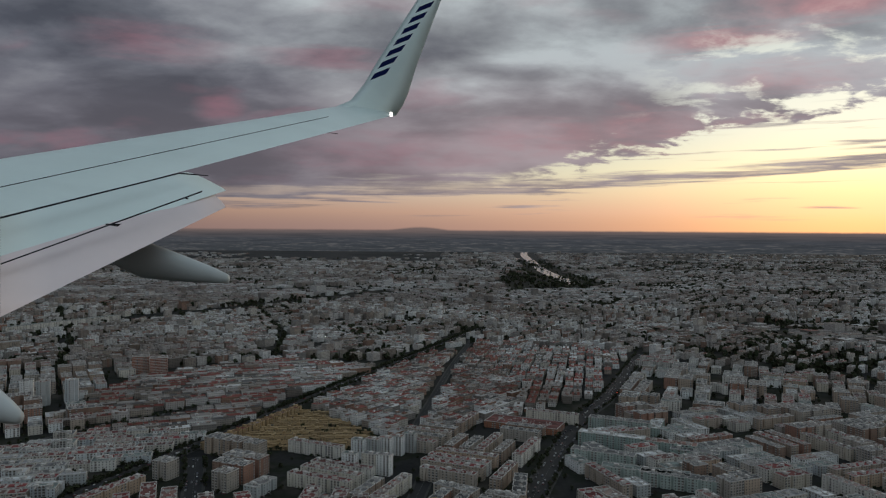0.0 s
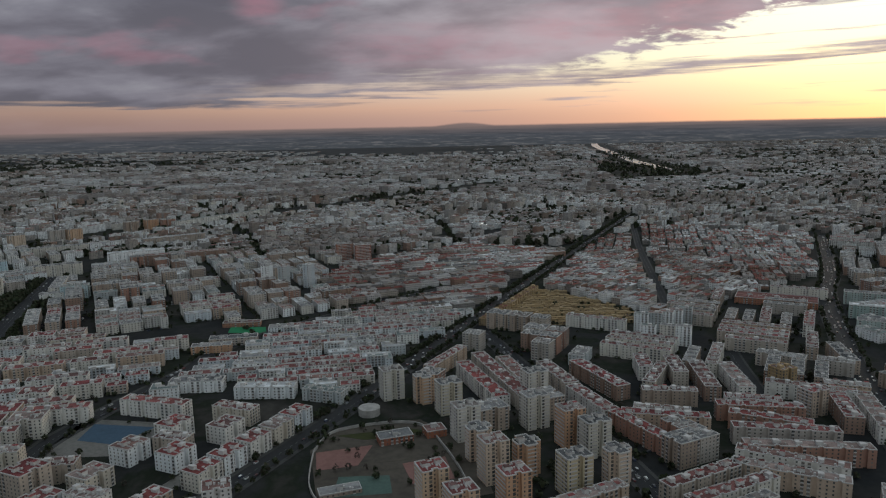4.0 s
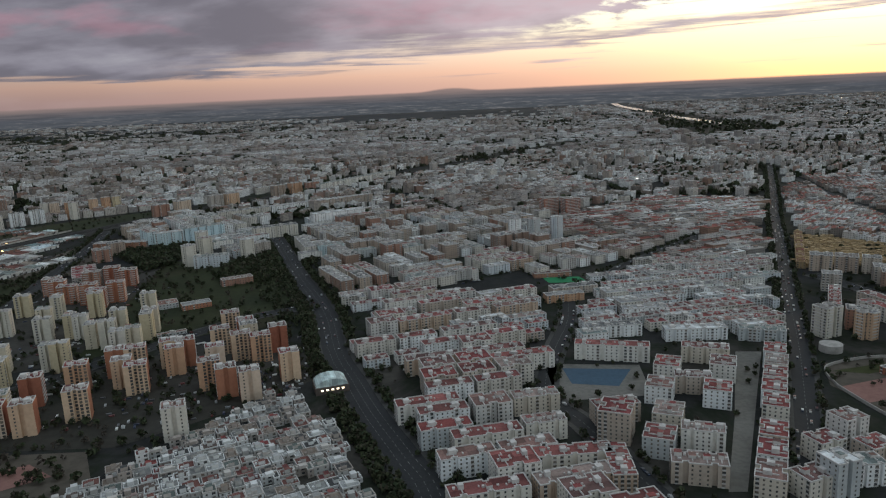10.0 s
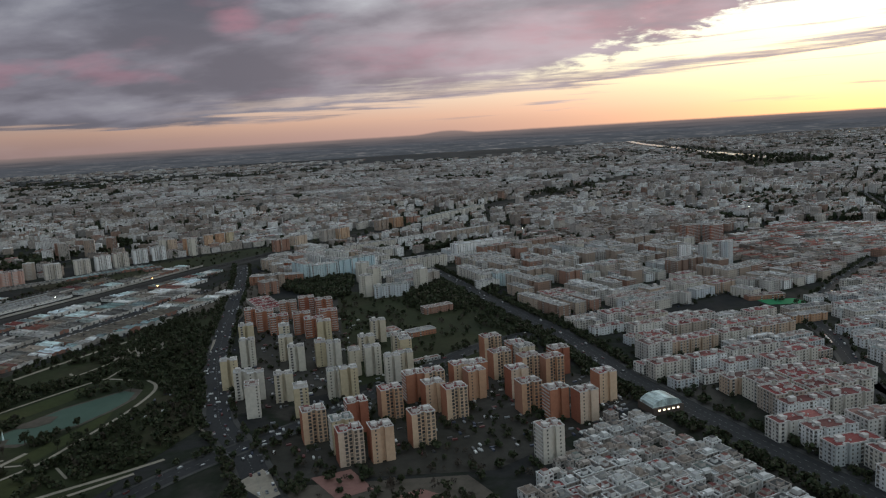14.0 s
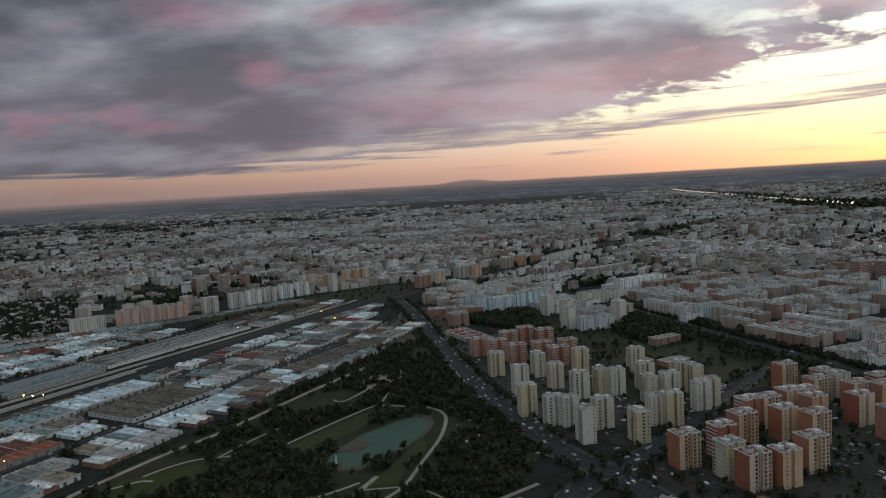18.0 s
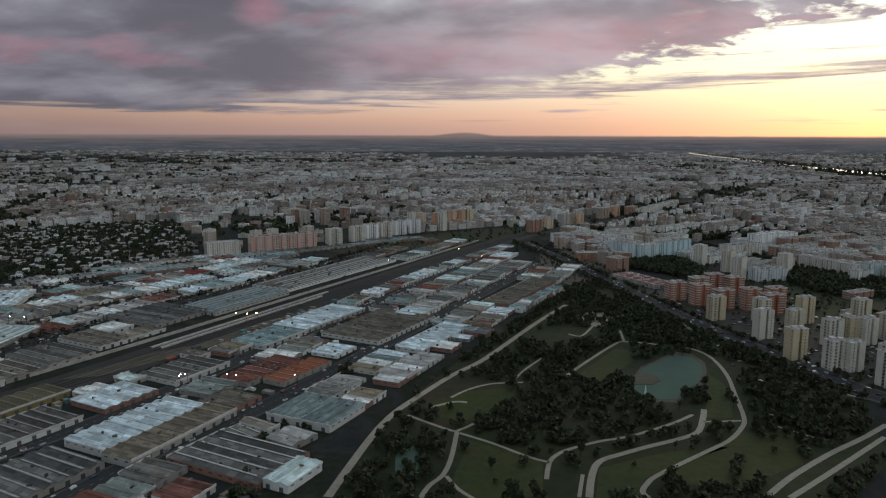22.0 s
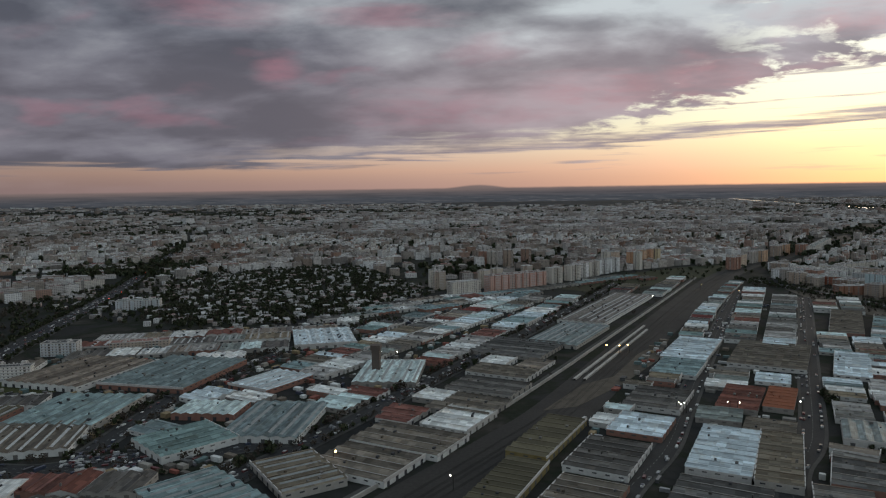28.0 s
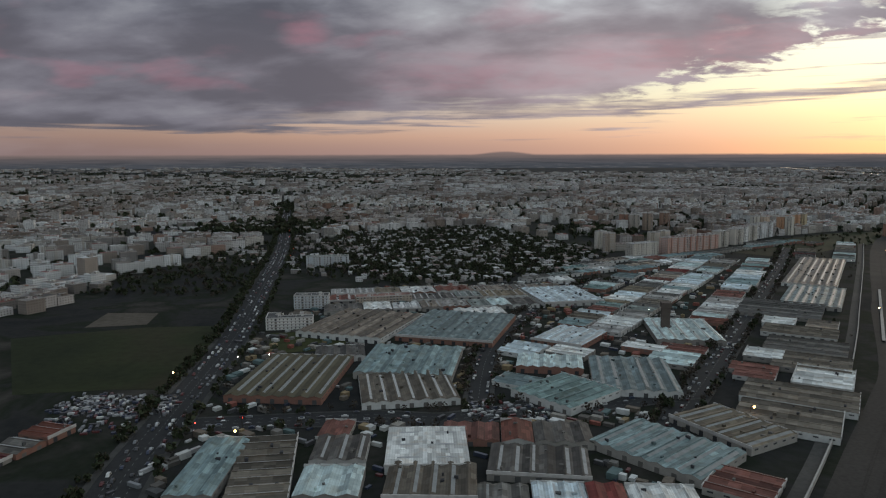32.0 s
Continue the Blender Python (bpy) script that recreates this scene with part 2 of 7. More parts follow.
def surface(name, colors, rough=0.85, grain=(0.6, 0.25), stain=(0.06, 0.25), by="", bump=0.0, metal=0.0, spec=0.12, shaded_ribs=0.0, isle=0.0, panes=()):
    """A procedural surface: base colours picked by object or island, with grain and stains (scale, depth) and optional
    rib shading.
    """
    m = bpy.data.materials.new(name)
    m.use_nodes = True
    n = Net(m.node_tree)
    place = n.add("ShaderNodeNewGeometry")
    where = place.outputs["Position"]
    if by == "object":
        pick = n.add("ShaderNodeObjectInfo").outputs["Random"]
    elif by == "island":
        pick = place.outputs["Random Per Island"]
    else:
        pick = n.noise(where, 0.013, 2.0)
    k = len(colors)
    base = n.ramp(pick, [(i / k if by else (0.3 + 0.4 * i / max(1, k - 1)), c) for i, c in enumerate(colors)], "CONSTANT" if by else "LINEAR")
    g = n.noise(where, grain[0], 5.0, 0.6)
    s = n.noise(where, stain[0], 4.0, 0.55, 0.4)
    base = n.mix(n.step(g, 0.35, 0.7, 0.0, grain[1]), base, n.vec("SCALE", base, scale=0.45))
    base = n.mix(n.step(s, 0.48, 0.68, 0.0, stain[1]), base, n.vec("SCALE", base, scale=0.6))
    b = n.add("ShaderNodeBsdfPrincipled")
    if shaded_ribs:
        # corrugation has no relief: its shade is a dark wave in the colour
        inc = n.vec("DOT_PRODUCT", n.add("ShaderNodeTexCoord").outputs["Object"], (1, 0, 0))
        wave = n.math("SINE", n.math("MULTIPLY", inc, 6.2832 / shaded_ribs))
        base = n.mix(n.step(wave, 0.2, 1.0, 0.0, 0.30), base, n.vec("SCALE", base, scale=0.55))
        spot = n.vec("FLOOR", n.vec("MULTIPLY", n.add("ShaderNodeTexCoord").outputs["Object"], (0.75, 0.30, 0.0)))
        old = n.add("ShaderNodeTexWhiteNoise")
        n.put(old.inputs["Vector"], n.vec("ADD", spot, n.join(0.0, 0.0, n.add("ShaderNodeObjectInfo").outputs["Random"])))
        base = n.vec("SCALE", base, scale=n.math("ADD", 0.74, n.math("MULTIPLY", n.math("POWER", old.outputs["Value"], 1.5), 0.65)))
        rust = n.noise(where, 0.22, 5.0, 0.6, 0.6)
        base = n.mix(n.step(rust, 0.50, 0.68, 0.0, 0.5), base, n.vec("MULTIPLY", base, (0.80, 0.66, 0.54)))
    if panes:
        spot = n.vec("FLOOR", n.vec("MULTIPLY", n.add("ShaderNodeTexCoord").outputs["Object"], (*panes[:2], 0.0)))
        old = n.add("ShaderNodeTexWhiteNoise")
        n.put(old.inputs["Vector"], n.vec("ADD", spot, n.join(0.0, 0.0, n.add("ShaderNodeObjectInfo").outputs["Random"])))
        base = n.vec("SCALE", base, scale=n.math("ADD", 1.0 - 0.5 * panes[2], n.math("MULTIPLY", old.outputs["Value"], panes[2])))
    if isle:
        base = n.vec("SCALE", base, scale=n.math("ADD", 1.0 - isle * 0.6, n.math("MULTIPLY", place.outputs["Random Per Island"], isle)))
    n.put(b.inputs["Base Color"], base)
    b.inputs["Roughness"].default_value, b.inputs["Metallic"].default_value = rough, metal
    b.inputs["Specular IOR Level"].default_value = spec
    if bump:
        bn = n.add("ShaderNodeBump")
        bn.inputs["Strength"].default_value, bn.inputs["Distance"].default_value = bump, 0.05
        n.put(bn.inputs["Height"], g)
        n.tree.links.new(bn.outputs[0], b.inputs["Normal"])
    o = n.add("ShaderNodeOutputMaterial")
    n.tree.links.new(b.outputs[0], o.inputs[0])
    MATS[name] = m
    return m


def lamp_glow(name, color, power):
    m = bpy.data.materials.new(name)
    m.use_nodes = True
    n = Net(m.node_tree)
    e, o = n.add("ShaderNodeEmission"), n.add("ShaderNodeOutputMaterial")
    e.inputs[0].default_value, e.inputs[1].default_value = (*color, 1), power
    n.tree.links.new(e.outputs[0], o.inputs[0])
    return m


cream = surface("cream_stucco", [(0.56, 0.50, 0.42), (0.64, 0.60, 0.53), (0.44, 0.37, 0.31), (0.70, 0.67, 0.62), (0.50, 0.38, 0.29), (0.58, 0.56, 0.53)], by="object")
white = surface("white_stucco", [(0.74, 0.75, 0.75), (0.56, 0.59, 0.61), (0.74, 0.72, 0.68), (0.46, 0.48, 0.48), (0.80, 0.80, 0.79), (0.60, 0.56, 0.50)], by="object")
beige = surface("beige_stucco", [(0.37, 0.29, 0.235), (0.45, 0.36, 0.29), (0.30, 0.20, 0.155), (0.42, 0.38, 0.34), (0.48, 0.42, 0.36), (0.35, 0.20, 0.15)], by="object")
brick = surface("red_brick", [(0.36, 0.145, 0.088), (0.40, 0.18, 0.112), (0.36, 0.19, 0.13), (0.31, 0.12, 0.078)], by="object")
ochre = surface("ochre_stucco", [(0.36, 0.26, 0.145), (0.31, 0.225, 0.13), (0.39, 0.29, 0.17)], by="object")
tower_cream = surface("tower_cream", [(0.54, 0.48, 0.375), (0.58, 0.545, 0.48), (0.52, 0.44, 0.30), (0.56, 0.525, 0.45)], by="object")
tower_tan = surface("tower_tan", [(0.56, 0.39, 0.27), (0.60, 0.44, 0.31), (0.52, 0.32, 0.205), (0.58, 0.46, 0.36)], by="object")
roof_patch = surface("patchy_roof_terraces", [(0.36, 0.365, 0.36), (0.11, 0.085, 0.075), (0.17, 0.17, 0.165), (0.16, 0.075, 0.065), (0.25, 0.25, 0.24), (0.07, 0.07, 0.07), (0.21, 0.17, 0.14), (0.30, 0.30, 0.29), (0.12, 0.14, 0.13)], grain=(0.9, 0.4), stain=(0.2, 0.45), by="object")
pale_green = surface("pale_green_stucco", [(0.36, 0.44, 0.41), (0.42, 0.48, 0.45)], by="object")
low_wall = surface("weathered_limewash", [(0.54, 0.54, 0.53), (0.40, 0.39, 0.37), (0.62, 0.62, 0.61), (0.34, 0.30, 0.27), (0.46, 0.43, 0.40)], by="object")
pale_blue = surface("pale_blue_stucco", [(0.46, 0.58, 0.62), (0.52, 0.62, 0.64)], by="object")
pink = surface("pink_stucco", [(0.56, 0.36, 0.30)])
roof_red = surface("red_roof_tiles", [(0.21, 0.062, 0.058), (0.16, 0.070, 0.064), (0.23, 0.085, 0.078), (0.145, 0.085, 0.078), (0.19, 0.056, 0.056), (0.20, 0.12, 0.105), (0.17, 0.064, 0.060), (0.25, 0.19, 0.17)], grain=(0.9, 0.5), stain=(0.12, 0.5), by="object", panes=(0.13, 0.30, 0.7))
roof_grey = surface("grey_roof_felt", [(0.15, 0.15, 0.15), (0.23, 0.225, 0.22), (0.11, 0.11, 0.11), (0.19, 0.165, 0.15)], grain=(1.0, 0.5), stain=(0.15, 0.45), by="object", panes=(0.13, 0.30, 0.8))
roof_white = surface("pale_roof_terrace", [(0.34, 0.34, 0.34), (0.22, 0.21, 0.205), (0.22, 0.13, 0.11), (0.52, 0.53, 0.53), (0.15, 0.15, 0.15), (0.17, 0.20, 0.19)], grain=(0.9, 0.4), stain=(0.2, 0.45), by="object", panes=(0.15, 0.30, 0.8))
parapet_mat = surface("pale_parapet", [(0.56, 0.54, 0.52), (0.46, 0.44, 0.42)], grain=(0.8, 0.3), stain=(0.2, 0.4))
# window panes; the browns carry the painted shade of loggias
glass = surface("dark_window", [(0.04, 0.042, 0.045), (0.13, 0.105, 0.085), (0.07, 0.07, 0.07), (0.20, 0.175, 0.15), (0.05, 0.05, 0.052), (0.10, 0.085, 0.07)], rough=0.35, spec=0.4, grain=(0.3, 0.5), by="island")
asphalt = surface("asphalt", [(0.030, 0.031, 0.033), (0.040, 0.040, 0.040)], grain=(0.8, 0.35), stain=(0.05, 0.4))
paving = surface("pavement_slabs", [(0.050, 0.050, 0.049), (0.078, 0.075, 0.070)], grain=(0.5, 0.4), stain=(0.05, 0.5))
plaza_slabs = surface("plaza_slabs", [(0.13, 0.125, 0.112), (0.17, 0.16, 0.145)], grain=(0.5, 0.4), stain=(0.08, 0.5))
paint = surface("road_paint", [(0.17, 0.17, 0.165)], stain=(0.5, 0.5))
soil = surface("bare_soil", [(0.075, 0.064, 0.052), (0.105, 0.09, 0.072)], grain=(0.25, 0.5), stain=(0.03, 0.5))
yard_earth = surface("worn_estate_ground", [(0.026, 0.027, 0.020), (0.040, 0.037, 0.031), (0.055, 0.052, 0.047)], grain=(0.25, 0.5), stain=(0.04, 0.5))
grass = surface("winter_grass", [(0.018, 0.024, 0.011), (0.028, 0.034, 0.014), (0.040, 0.033, 0.020)], grain=(0.25, 0.5), stain=(0.03, 0.5))
lawn = surface("mown_lawn", [(0.030, 0.042, 0.014), (0.044, 0.048, 0.018), (0.036, 0.046, 0.012)], grain=(0.3, 0.4), stain=(0.05, 0.4))
ochre_soil = surface("ochre_earth", [(0.22, 0.165, 0.095), (0.25, 0.185, 0.105)], grain=(0.4, 0.4), stain=(0.05, 0.4))
gravel = surface("pale_gravel", [(0.24, 0.21, 0.17), (0.30, 0.265, 0.215)], grain=(0.5, 0.3), stain=(0.1, 0.3))
ballast = surface("track_ballast", [(0.030, 0.029, 0.028), (0.046, 0.043, 0.040)], grain=(0.8, 0.5), stain=(0.05, 0.5))
leaf = surface("leaves", [(0.028, 0.038, 0.020), (0.040, 0.050, 0.025), (0.050, 0.055, 0.030), (0.042, 0.038, 0.025)], rough=0.7, by="island")
bare = surface("winter_twigs", [(0.055, 0.043, 0.036), (0.065, 0.052, 0.040), (0.048, 0.042, 0.034)], by="island")
bark = surface("bark", [(0.07, 0.055, 0.04)])
sheet = surface("corrugated_sheet", [(0.27, 0.26, 0.245), (0.12, 0.112, 0.102), (0.34, 0.33, 0.315), (0.19, 0.16, 0.132), (0.09, 0.086, 0.08), (0.19, 0.215, 0.20), (0.56, 0.57, 0.56), (0.25, 0.21, 0.17), (0.15, 0.145, 0.132), (0.17, 0.075, 0.06)], rough=0.6, grain=(0.5, 0.35), stain=(0.1, 0.5), by="object", shaded_ribs=0.8, isle=0.9)
sheet_red = surface("red_sheet", [(0.16, 0.040, 0.034), (0.10, 0.028, 0.028), (0.15, 0.058, 0.042)], rough=0.6, stain=(0.1, 0.5), by="object", shaded_ribs=0.8, isle=0.5)
sheet_pale = surface("pale_sheet", [(0.53, 0.61, 0.645), (0.62, 0.63, 0.61), (0.48, 0.58, 0.575)], rough=0.55, stain=(0.1, 0.4), by="object", shaded_ribs=0.8, isle=0.5)
sheet_tan = surface("tan_sheet", [(0.20, 0.165, 0.115), (0.13, 0.112, 0.09), (0.165, 0.14, 0.105)], rough=0.65, stain=(0.1, 0.5), by="object", shaded_ribs=0.8, isle=0.5)
sheet_olive = surface("olive_sheet", [(0.10, 0.088, 0.058), (0.12, 0.104, 0.068)], rough=0.65, stain=(0.1, 0.5), by="object", isle=0.5)
ochre_wall = surface("dull_ochre_wall", [(0.24, 0.19, 0.085)], stain=(0.2, 0.4))
sheet_blue = surface("blue_grey_sheet", [(0.125, 0.142, 0.158), (0.150, 0.168, 0.188), (0.12, 0.124, 0.130)], rough=0.6, stain=(0.1, 0.5), by="object", isle=0.5)
sheet_rust = surface("orange_sheet", [(0.24, 0.085, 0.045)], rough=0.6, stain=(0.2, 0.5))
sheet_dark = surface("dark_sheet", [(0.140, 0.130, 0.118), (0.16, 0.138, 0.112), (0.112, 0.108, 0.102), (0.095, 0.088, 0.08)], rough=0.6, stain=(0.1, 0.5), by="object", shaded_ribs=0.8, isle=0.9)
roof_glazing = surface("dull_roof_glazing", [(0.30, 0.31, 0.31), (0.24, 0.25, 0.25), (0.40, 0.41, 0.41)], rough=0.5, stain=(0.3, 0.5), by="object")
sheet_green = surface("green_grey_sheet", [(0.175, 0.250, 0.242), (0.21, 0.285, 0.29), (0.155, 0.20, 0.205)], rough=0.6, stain=(0.1, 0.5), by="object", shaded_ribs=0.8, isle=0.5)
shed_wall = surface("shed_wall", [(0.36, 0.34, 0.31), (0.50, 0.49, 0.47), (0.27, 0.25, 0.23), (0.26, 0.14, 0.11), (0.62, 0.62, 0.60)], by="object")
car_paint = surface("car_paint", [(0.40, 0.40, 0.40), (0.05, 0.05, 0.055), (0.20, 0.21, 0.22), (0.11, 0.03, 0.03), (0.08, 0.08, 0.085), (0.60, 0.60, 0.58), (0.04, 0.05, 0.08)], rough=0.35, spec=0.5, grain=(0.5, 0.1), by="object")
car_mix = surface("car_paint_mixed", [(0.40, 0.40, 0.40), (0.05, 0.05, 0.055), (0.20, 0.21, 0.22), (0.11, 0.03, 0.03), (0.08, 0.08, 0.085), (0.60, 0.60, 0.58), (0.04, 0.05, 0.08)], rough=0.35, spec=0.5, grain=(0.5, 0.1), by="island")
yard_mix = surface("yard_shed_paint", [(0.20, 0.19, 0.175), (0.50, 0.50, 0.48), (0.12, 0.11, 0.10), (0.24, 0.09, 0.07), (0.30, 0.28, 0.25), (0.62, 0.63, 0.62), (0.16, 0.135, 0.11), (0.12, 0.17, 0.17), (0.26, 0.20, 0.12), (0.09, 0.09, 0.09)], by="island", grain=(0.8, 0.4), stain=(0.3, 0.4))
rail_steel = surface("rail_steel", [(0.036, 0.034, 0.032)], rough=0.8)
old_brick = surface("sooty_brick", [(0.10, 0.085, 0.075), (0.13, 0.10, 0.085)])
shutter = surface("grey_shutter", [(0.10, 0.10, 0.10), (0.06, 0.06, 0.065), (0.16, 0.15, 0.14)], by="object")
concrete = surface("concrete", [(0.34, 0.32, 0.30), (0.40, 0.38, 0.35)], grain=(0.4, 0.4), stain=(0.1, 0.5))
court_red = surface("red_court", [(0.21, 0.11, 0.095), (0.24, 0.13, 0.11)], stain=(0.1, 0.4))
court_green = surface("green_court", [(0.075, 0.115, 0.10), (0.085, 0.13, 0.11)], stain=(0.1, 0.4))
court_blue = surface("blue_court", [(0.05, 0.075, 0.11), (0.06, 0.10, 0.14)], stain=(0.1, 0.4))
turf = surface("green_turf", [(0.025, 0.20, 0.085), (0.03, 0.17, 0.08)], stain=(0.2, 0.2))
water = surface("still_water", [(0.060, 0.095, 0.076), (0.078, 0.112, 0.088)], rough=0.6, spec=0.02, grain=(0.2, 0.1), stain=(0.05, 0.2))
river_water = surface("river_water", [(0.22, 0.22, 0.21)], rough=0.22, spec=0.35, grain=(0.02, 0.1), stain=(0.01, 0.2))
lamp_orange = lamp_glow("sodium_lamp", (1.0, 0.55, 0.18), 14)
lamp_white = lamp_glow("white_lamp", (1.0, 0.92, 0.78), 14)
beacon = lamp_glow("tip_beacon", (1.0, 0.95, 0.9), 2.5)
lamp_red = lamp_glow("red_lamp", (1.0, 0.06, 0.04), 8)


def city_mix(name, red, haze_tint=0.0):
    """Far buildings: island by island other walls and roofs, with window rows on what stands upright, and haze mixed in
    as grey.
    """
    m = bpy.data.materials.new(name)
    m.use_nodes = True
    n = Net(m.node_tree)
    geo = n.add("ShaderNodeNewGeometry")
    where, normal, pick = geo.outputs["Position"], geo.outputs["Normal"], geo.outputs["Random Per Island"]
    nx, ny, nz = n.split(normal)
    px, py, pz = n.split(where)
    walls = n.ramp(pick, [(0.0, (0.66, 0.65, 0.63)), (0.15, (0.42, 0.38, 0.34)), (0.28, (0.80, 0.80, 0.79)), (0.43, (0.36, 0.30, 0.25)), (0.54, (0.60, 0.56, 0.50)), (0.68, (0.38, 0.24, 0.18)), (0.74, (0.82, 0.82, 0.81)), (0.89, (0.28, 0.26, 0.24))], "CONSTANT")
    roofs = n.ramp(n.math("FRACT", n.math("MULTIPLY", pick, 7.31)), [(0.0, (0.36, 0.355, 0.35)), (0.22, (0.21, 0.17, 0.15)), (min(0.40, 0.62 - red), (0.58, 0.59, 0.59)), (0.66 - red, (0.22, 0.080, 0.068)), (0.66, (0.28, 0.265, 0.25)), (0.84, (0.12, 0.12, 0.12))], "CONSTANT")
    u = n.math("SUBTRACT", n.math("MULTIPLY", py, nx), n.math("MULTIPLY", px, ny))
    fu, fv = n.math("FRACT", n.math("DIVIDE", u, 1.75)), n.math("FRACT", n.math("DIVIDE", pz, 1.55))
    win = n.math("MULTIPLY", n.math("MULTIPLY", n.math("GREATER_THAN", fu, 0.35), n.math("LESS_THAN", fu, 0.80)), n.math("MULTIPLY", n.math("GREATER_THAN", fv, 0.38), n.math("LESS_THAN", fv, 0.85)))
    walls = n.mix(n.math("MULTIPLY", win, 0.85), walls, (0.06, 0.06, 0.065))
    base = n.mix(n.step(nz, 0.4, 0.6), walls, roofs)
    # distance haze is painted: walls and roofs fade toward one grey
    base = n.mix(haze_tint, base, (0.37, 0.36, 0.36))
    base = n.mix(n.step(n.noise(where, 0.0045, 3.0, 0.6), 0.42, 0.60, 0.0, 0.85), base, n.vec("MULTIPLY", base, (0.56, 0.50, 0.47)))
    base = n.mix(n.step(n.noise(where, 0.25, 4.0), 0.42, 0.7, 0.0, 0.4), base, n.vec("SCALE", base, scale=0.5))
    b, o = n.add("ShaderNodeBsdfPrincipled"), n.add("ShaderNodeOutputMaterial")
    n.put(b.inputs["Base Color"], base)
    b.inputs["Roughness"].default_value, b.inputs["Specular IOR Level"].default_value = 0.9, 0.1
    n.tree.links.new(b.outputs[0], o.inputs[0])
    return m


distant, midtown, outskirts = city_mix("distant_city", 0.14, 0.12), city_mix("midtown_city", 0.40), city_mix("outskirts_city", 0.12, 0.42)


def ground_mix():
    m = bpy.data.materials.new("town_ground")
    m.use_nodes = True
    n = Net(m.node_tree)
    where = n.add("ShaderNodeNewGeometry").outputs["Position"]
    px, py, pz = n.split(where)
    a, c, d = n.noise(where, 0.02, 5.0, 0.6, 0.4), n.noise(where, 0.3, 5.0, 0.6), n.noise(where, 0.0016, 4.0, 0.55)
    town = n.ramp(a, [(0.35, (0.020, 0.021, 0.022)), (0.46, (0.030, 0.030, 0.029)), (0.53, (0.018, 0.022, 0.015)), (0.60, (0.036, 0.034, 0.030)), (0.68, (0.062, 0.057, 0.050))])
    # far fields are tinted bluish: distance haze put into their colour
    open_land = n.ramp(d, [(0.35, (0.034, 0.037, 0.040)), (0.5, (0.046, 0.047, 0.048)), (0.62, (0.028, 0.032, 0.033))])
    far = n.step(n.math("ADD", py, n.math("MULTIPLY", d, 1800.0)), 3700.0, 4500.0)
    base = n.mix(far, town, open_land)
    base = n.mix(n.step(c, 0.4, 0.7, 0.0, 0.4), base, n.vec("SCALE", base, scale=0.55))
    b, o = n.add("ShaderNodeBsdfPrincipled"), n.add("ShaderNodeOutputMaterial")
    n.put(b.inputs["Base Color"], base)
    b.inputs["Roughness"].default_value, b.inputs["Specular IOR Level"].default_value = 0.95, 0.05
    n.tree.links.new(b.outputs[0], o.inputs[0])
    return m


town_ground = ground_mix()

# ---- shaping helpers ----


class Shape:
    """Collects faces for one mesh, with a material slot per face."""

    def __init__(self):
        self.v, self.f, self.s = [], [], []

    def face(self, pts, slot=0):
        k = len(self.v)
        self.v += [tuple(p) for p in pts]
        self.f.append(tuple(range(k, k + len(pts))))
        self.s.append(slot)

    def prism(self, ring, z0, z1, slot=0, top=None, bottom=False):
        """Walls round a counter-clockwise ring, and a top in the slot given."""
        n, k = len(ring), len(self.v)
        self.v += [(x, y, z0) for x, y in ring] + [(x, y, z1) for x, y in ring]
        for i in range(n):
            j = (i + 1) % n
            self.f.append((k + i, k + j, k + n + j, k + n + i))
            self.s.append(slot)
        if top is not None:
            self.f.append(tuple(range(k + n, k + 2 * n)))
            self.s.append(top)
        if bottom:
            self.f.append(tuple(reversed(range(k, k + n))))
            self.s.append(slot)

    def box(self, cx, cy, lx, ly, z0, z1, slot=0, turn=0.0, top=None):
        c, s = math.cos(turn), math.sin(turn)
        ring = [(cx + c * a * lx / 2 - s * b * ly / 2, cy + s * a * lx / 2 + c * b * ly / 2) for a, b in ((-1, -1), (1, -1), (1, 1), (-1, 1))]
        self.prism(ring, z0, z1, slot, slot if top is None else top)

    def kerb(self, ring, out, into, z0, z1, slot=0):
        """A closed rim along a counter-clockwise ring, from an offset outside to one inside it."""
        n, k, rows = len(ring), len(self.v), []
        for i, (x, y) in enumerate(ring):
            (ax, ay), (bx, by) = ring[i - 1], ring[(i + 1) % n]
            p, q = Vector((x - ax, y - ay)).normalized(), Vector((bx - x, by - y)).normalized()
            m = Vector((-p.y - q.y, p.x + q.x)) / max(0.3, 1.0 + p.dot(q))
            rows.append(((x + m.x * out, y + m.y * out), (x + m.x * into, y + m.y * into)))
        for o, i in rows:
            self.v += [(*o, z0), (*o, z1), (*i, z1), (*i, z0)]
        for i in range(n):
            a, b = k + 4 * i, k + 4 * ((i + 1) % n)
            for c in range(3):
                self.f.append((a + c, b + c, b + c + 1, a + c + 1))
                self.s.append(slot)

    def mesh(self, name, mats):
        me = bpy.data.meshes.new(name)
        me.from_pydata(self.v, [], self.f)
        for m in mats:
            me.materials.append(m)
        if len(mats) > 1:
            me.polygons.foreach_set("material_index", self.s)
        me.update()
        return me


def part(name, shape, mats, parent=None, label=""):
    mats = mats if isinstance(mats, (list, tuple)) else [mats]
    ob = new(name, shape.mesh(name, mats) if isinstance(shape, Shape) else shape)
    if parent is not None:
        ob.parent = parent
    return tagged(ob, label)


def inside(x, y, ring):
    hit, j = False, len(ring) - 1
    for i in range(len(ring)):
        (xi, yi), (xj, yj) = ring[i], ring[j]
        if (yi > y) != (yj > y) and x < (xj - xi) * (y - yi) / (yj - yi) + xi:
            hit = not hit
        j = i
    return hit


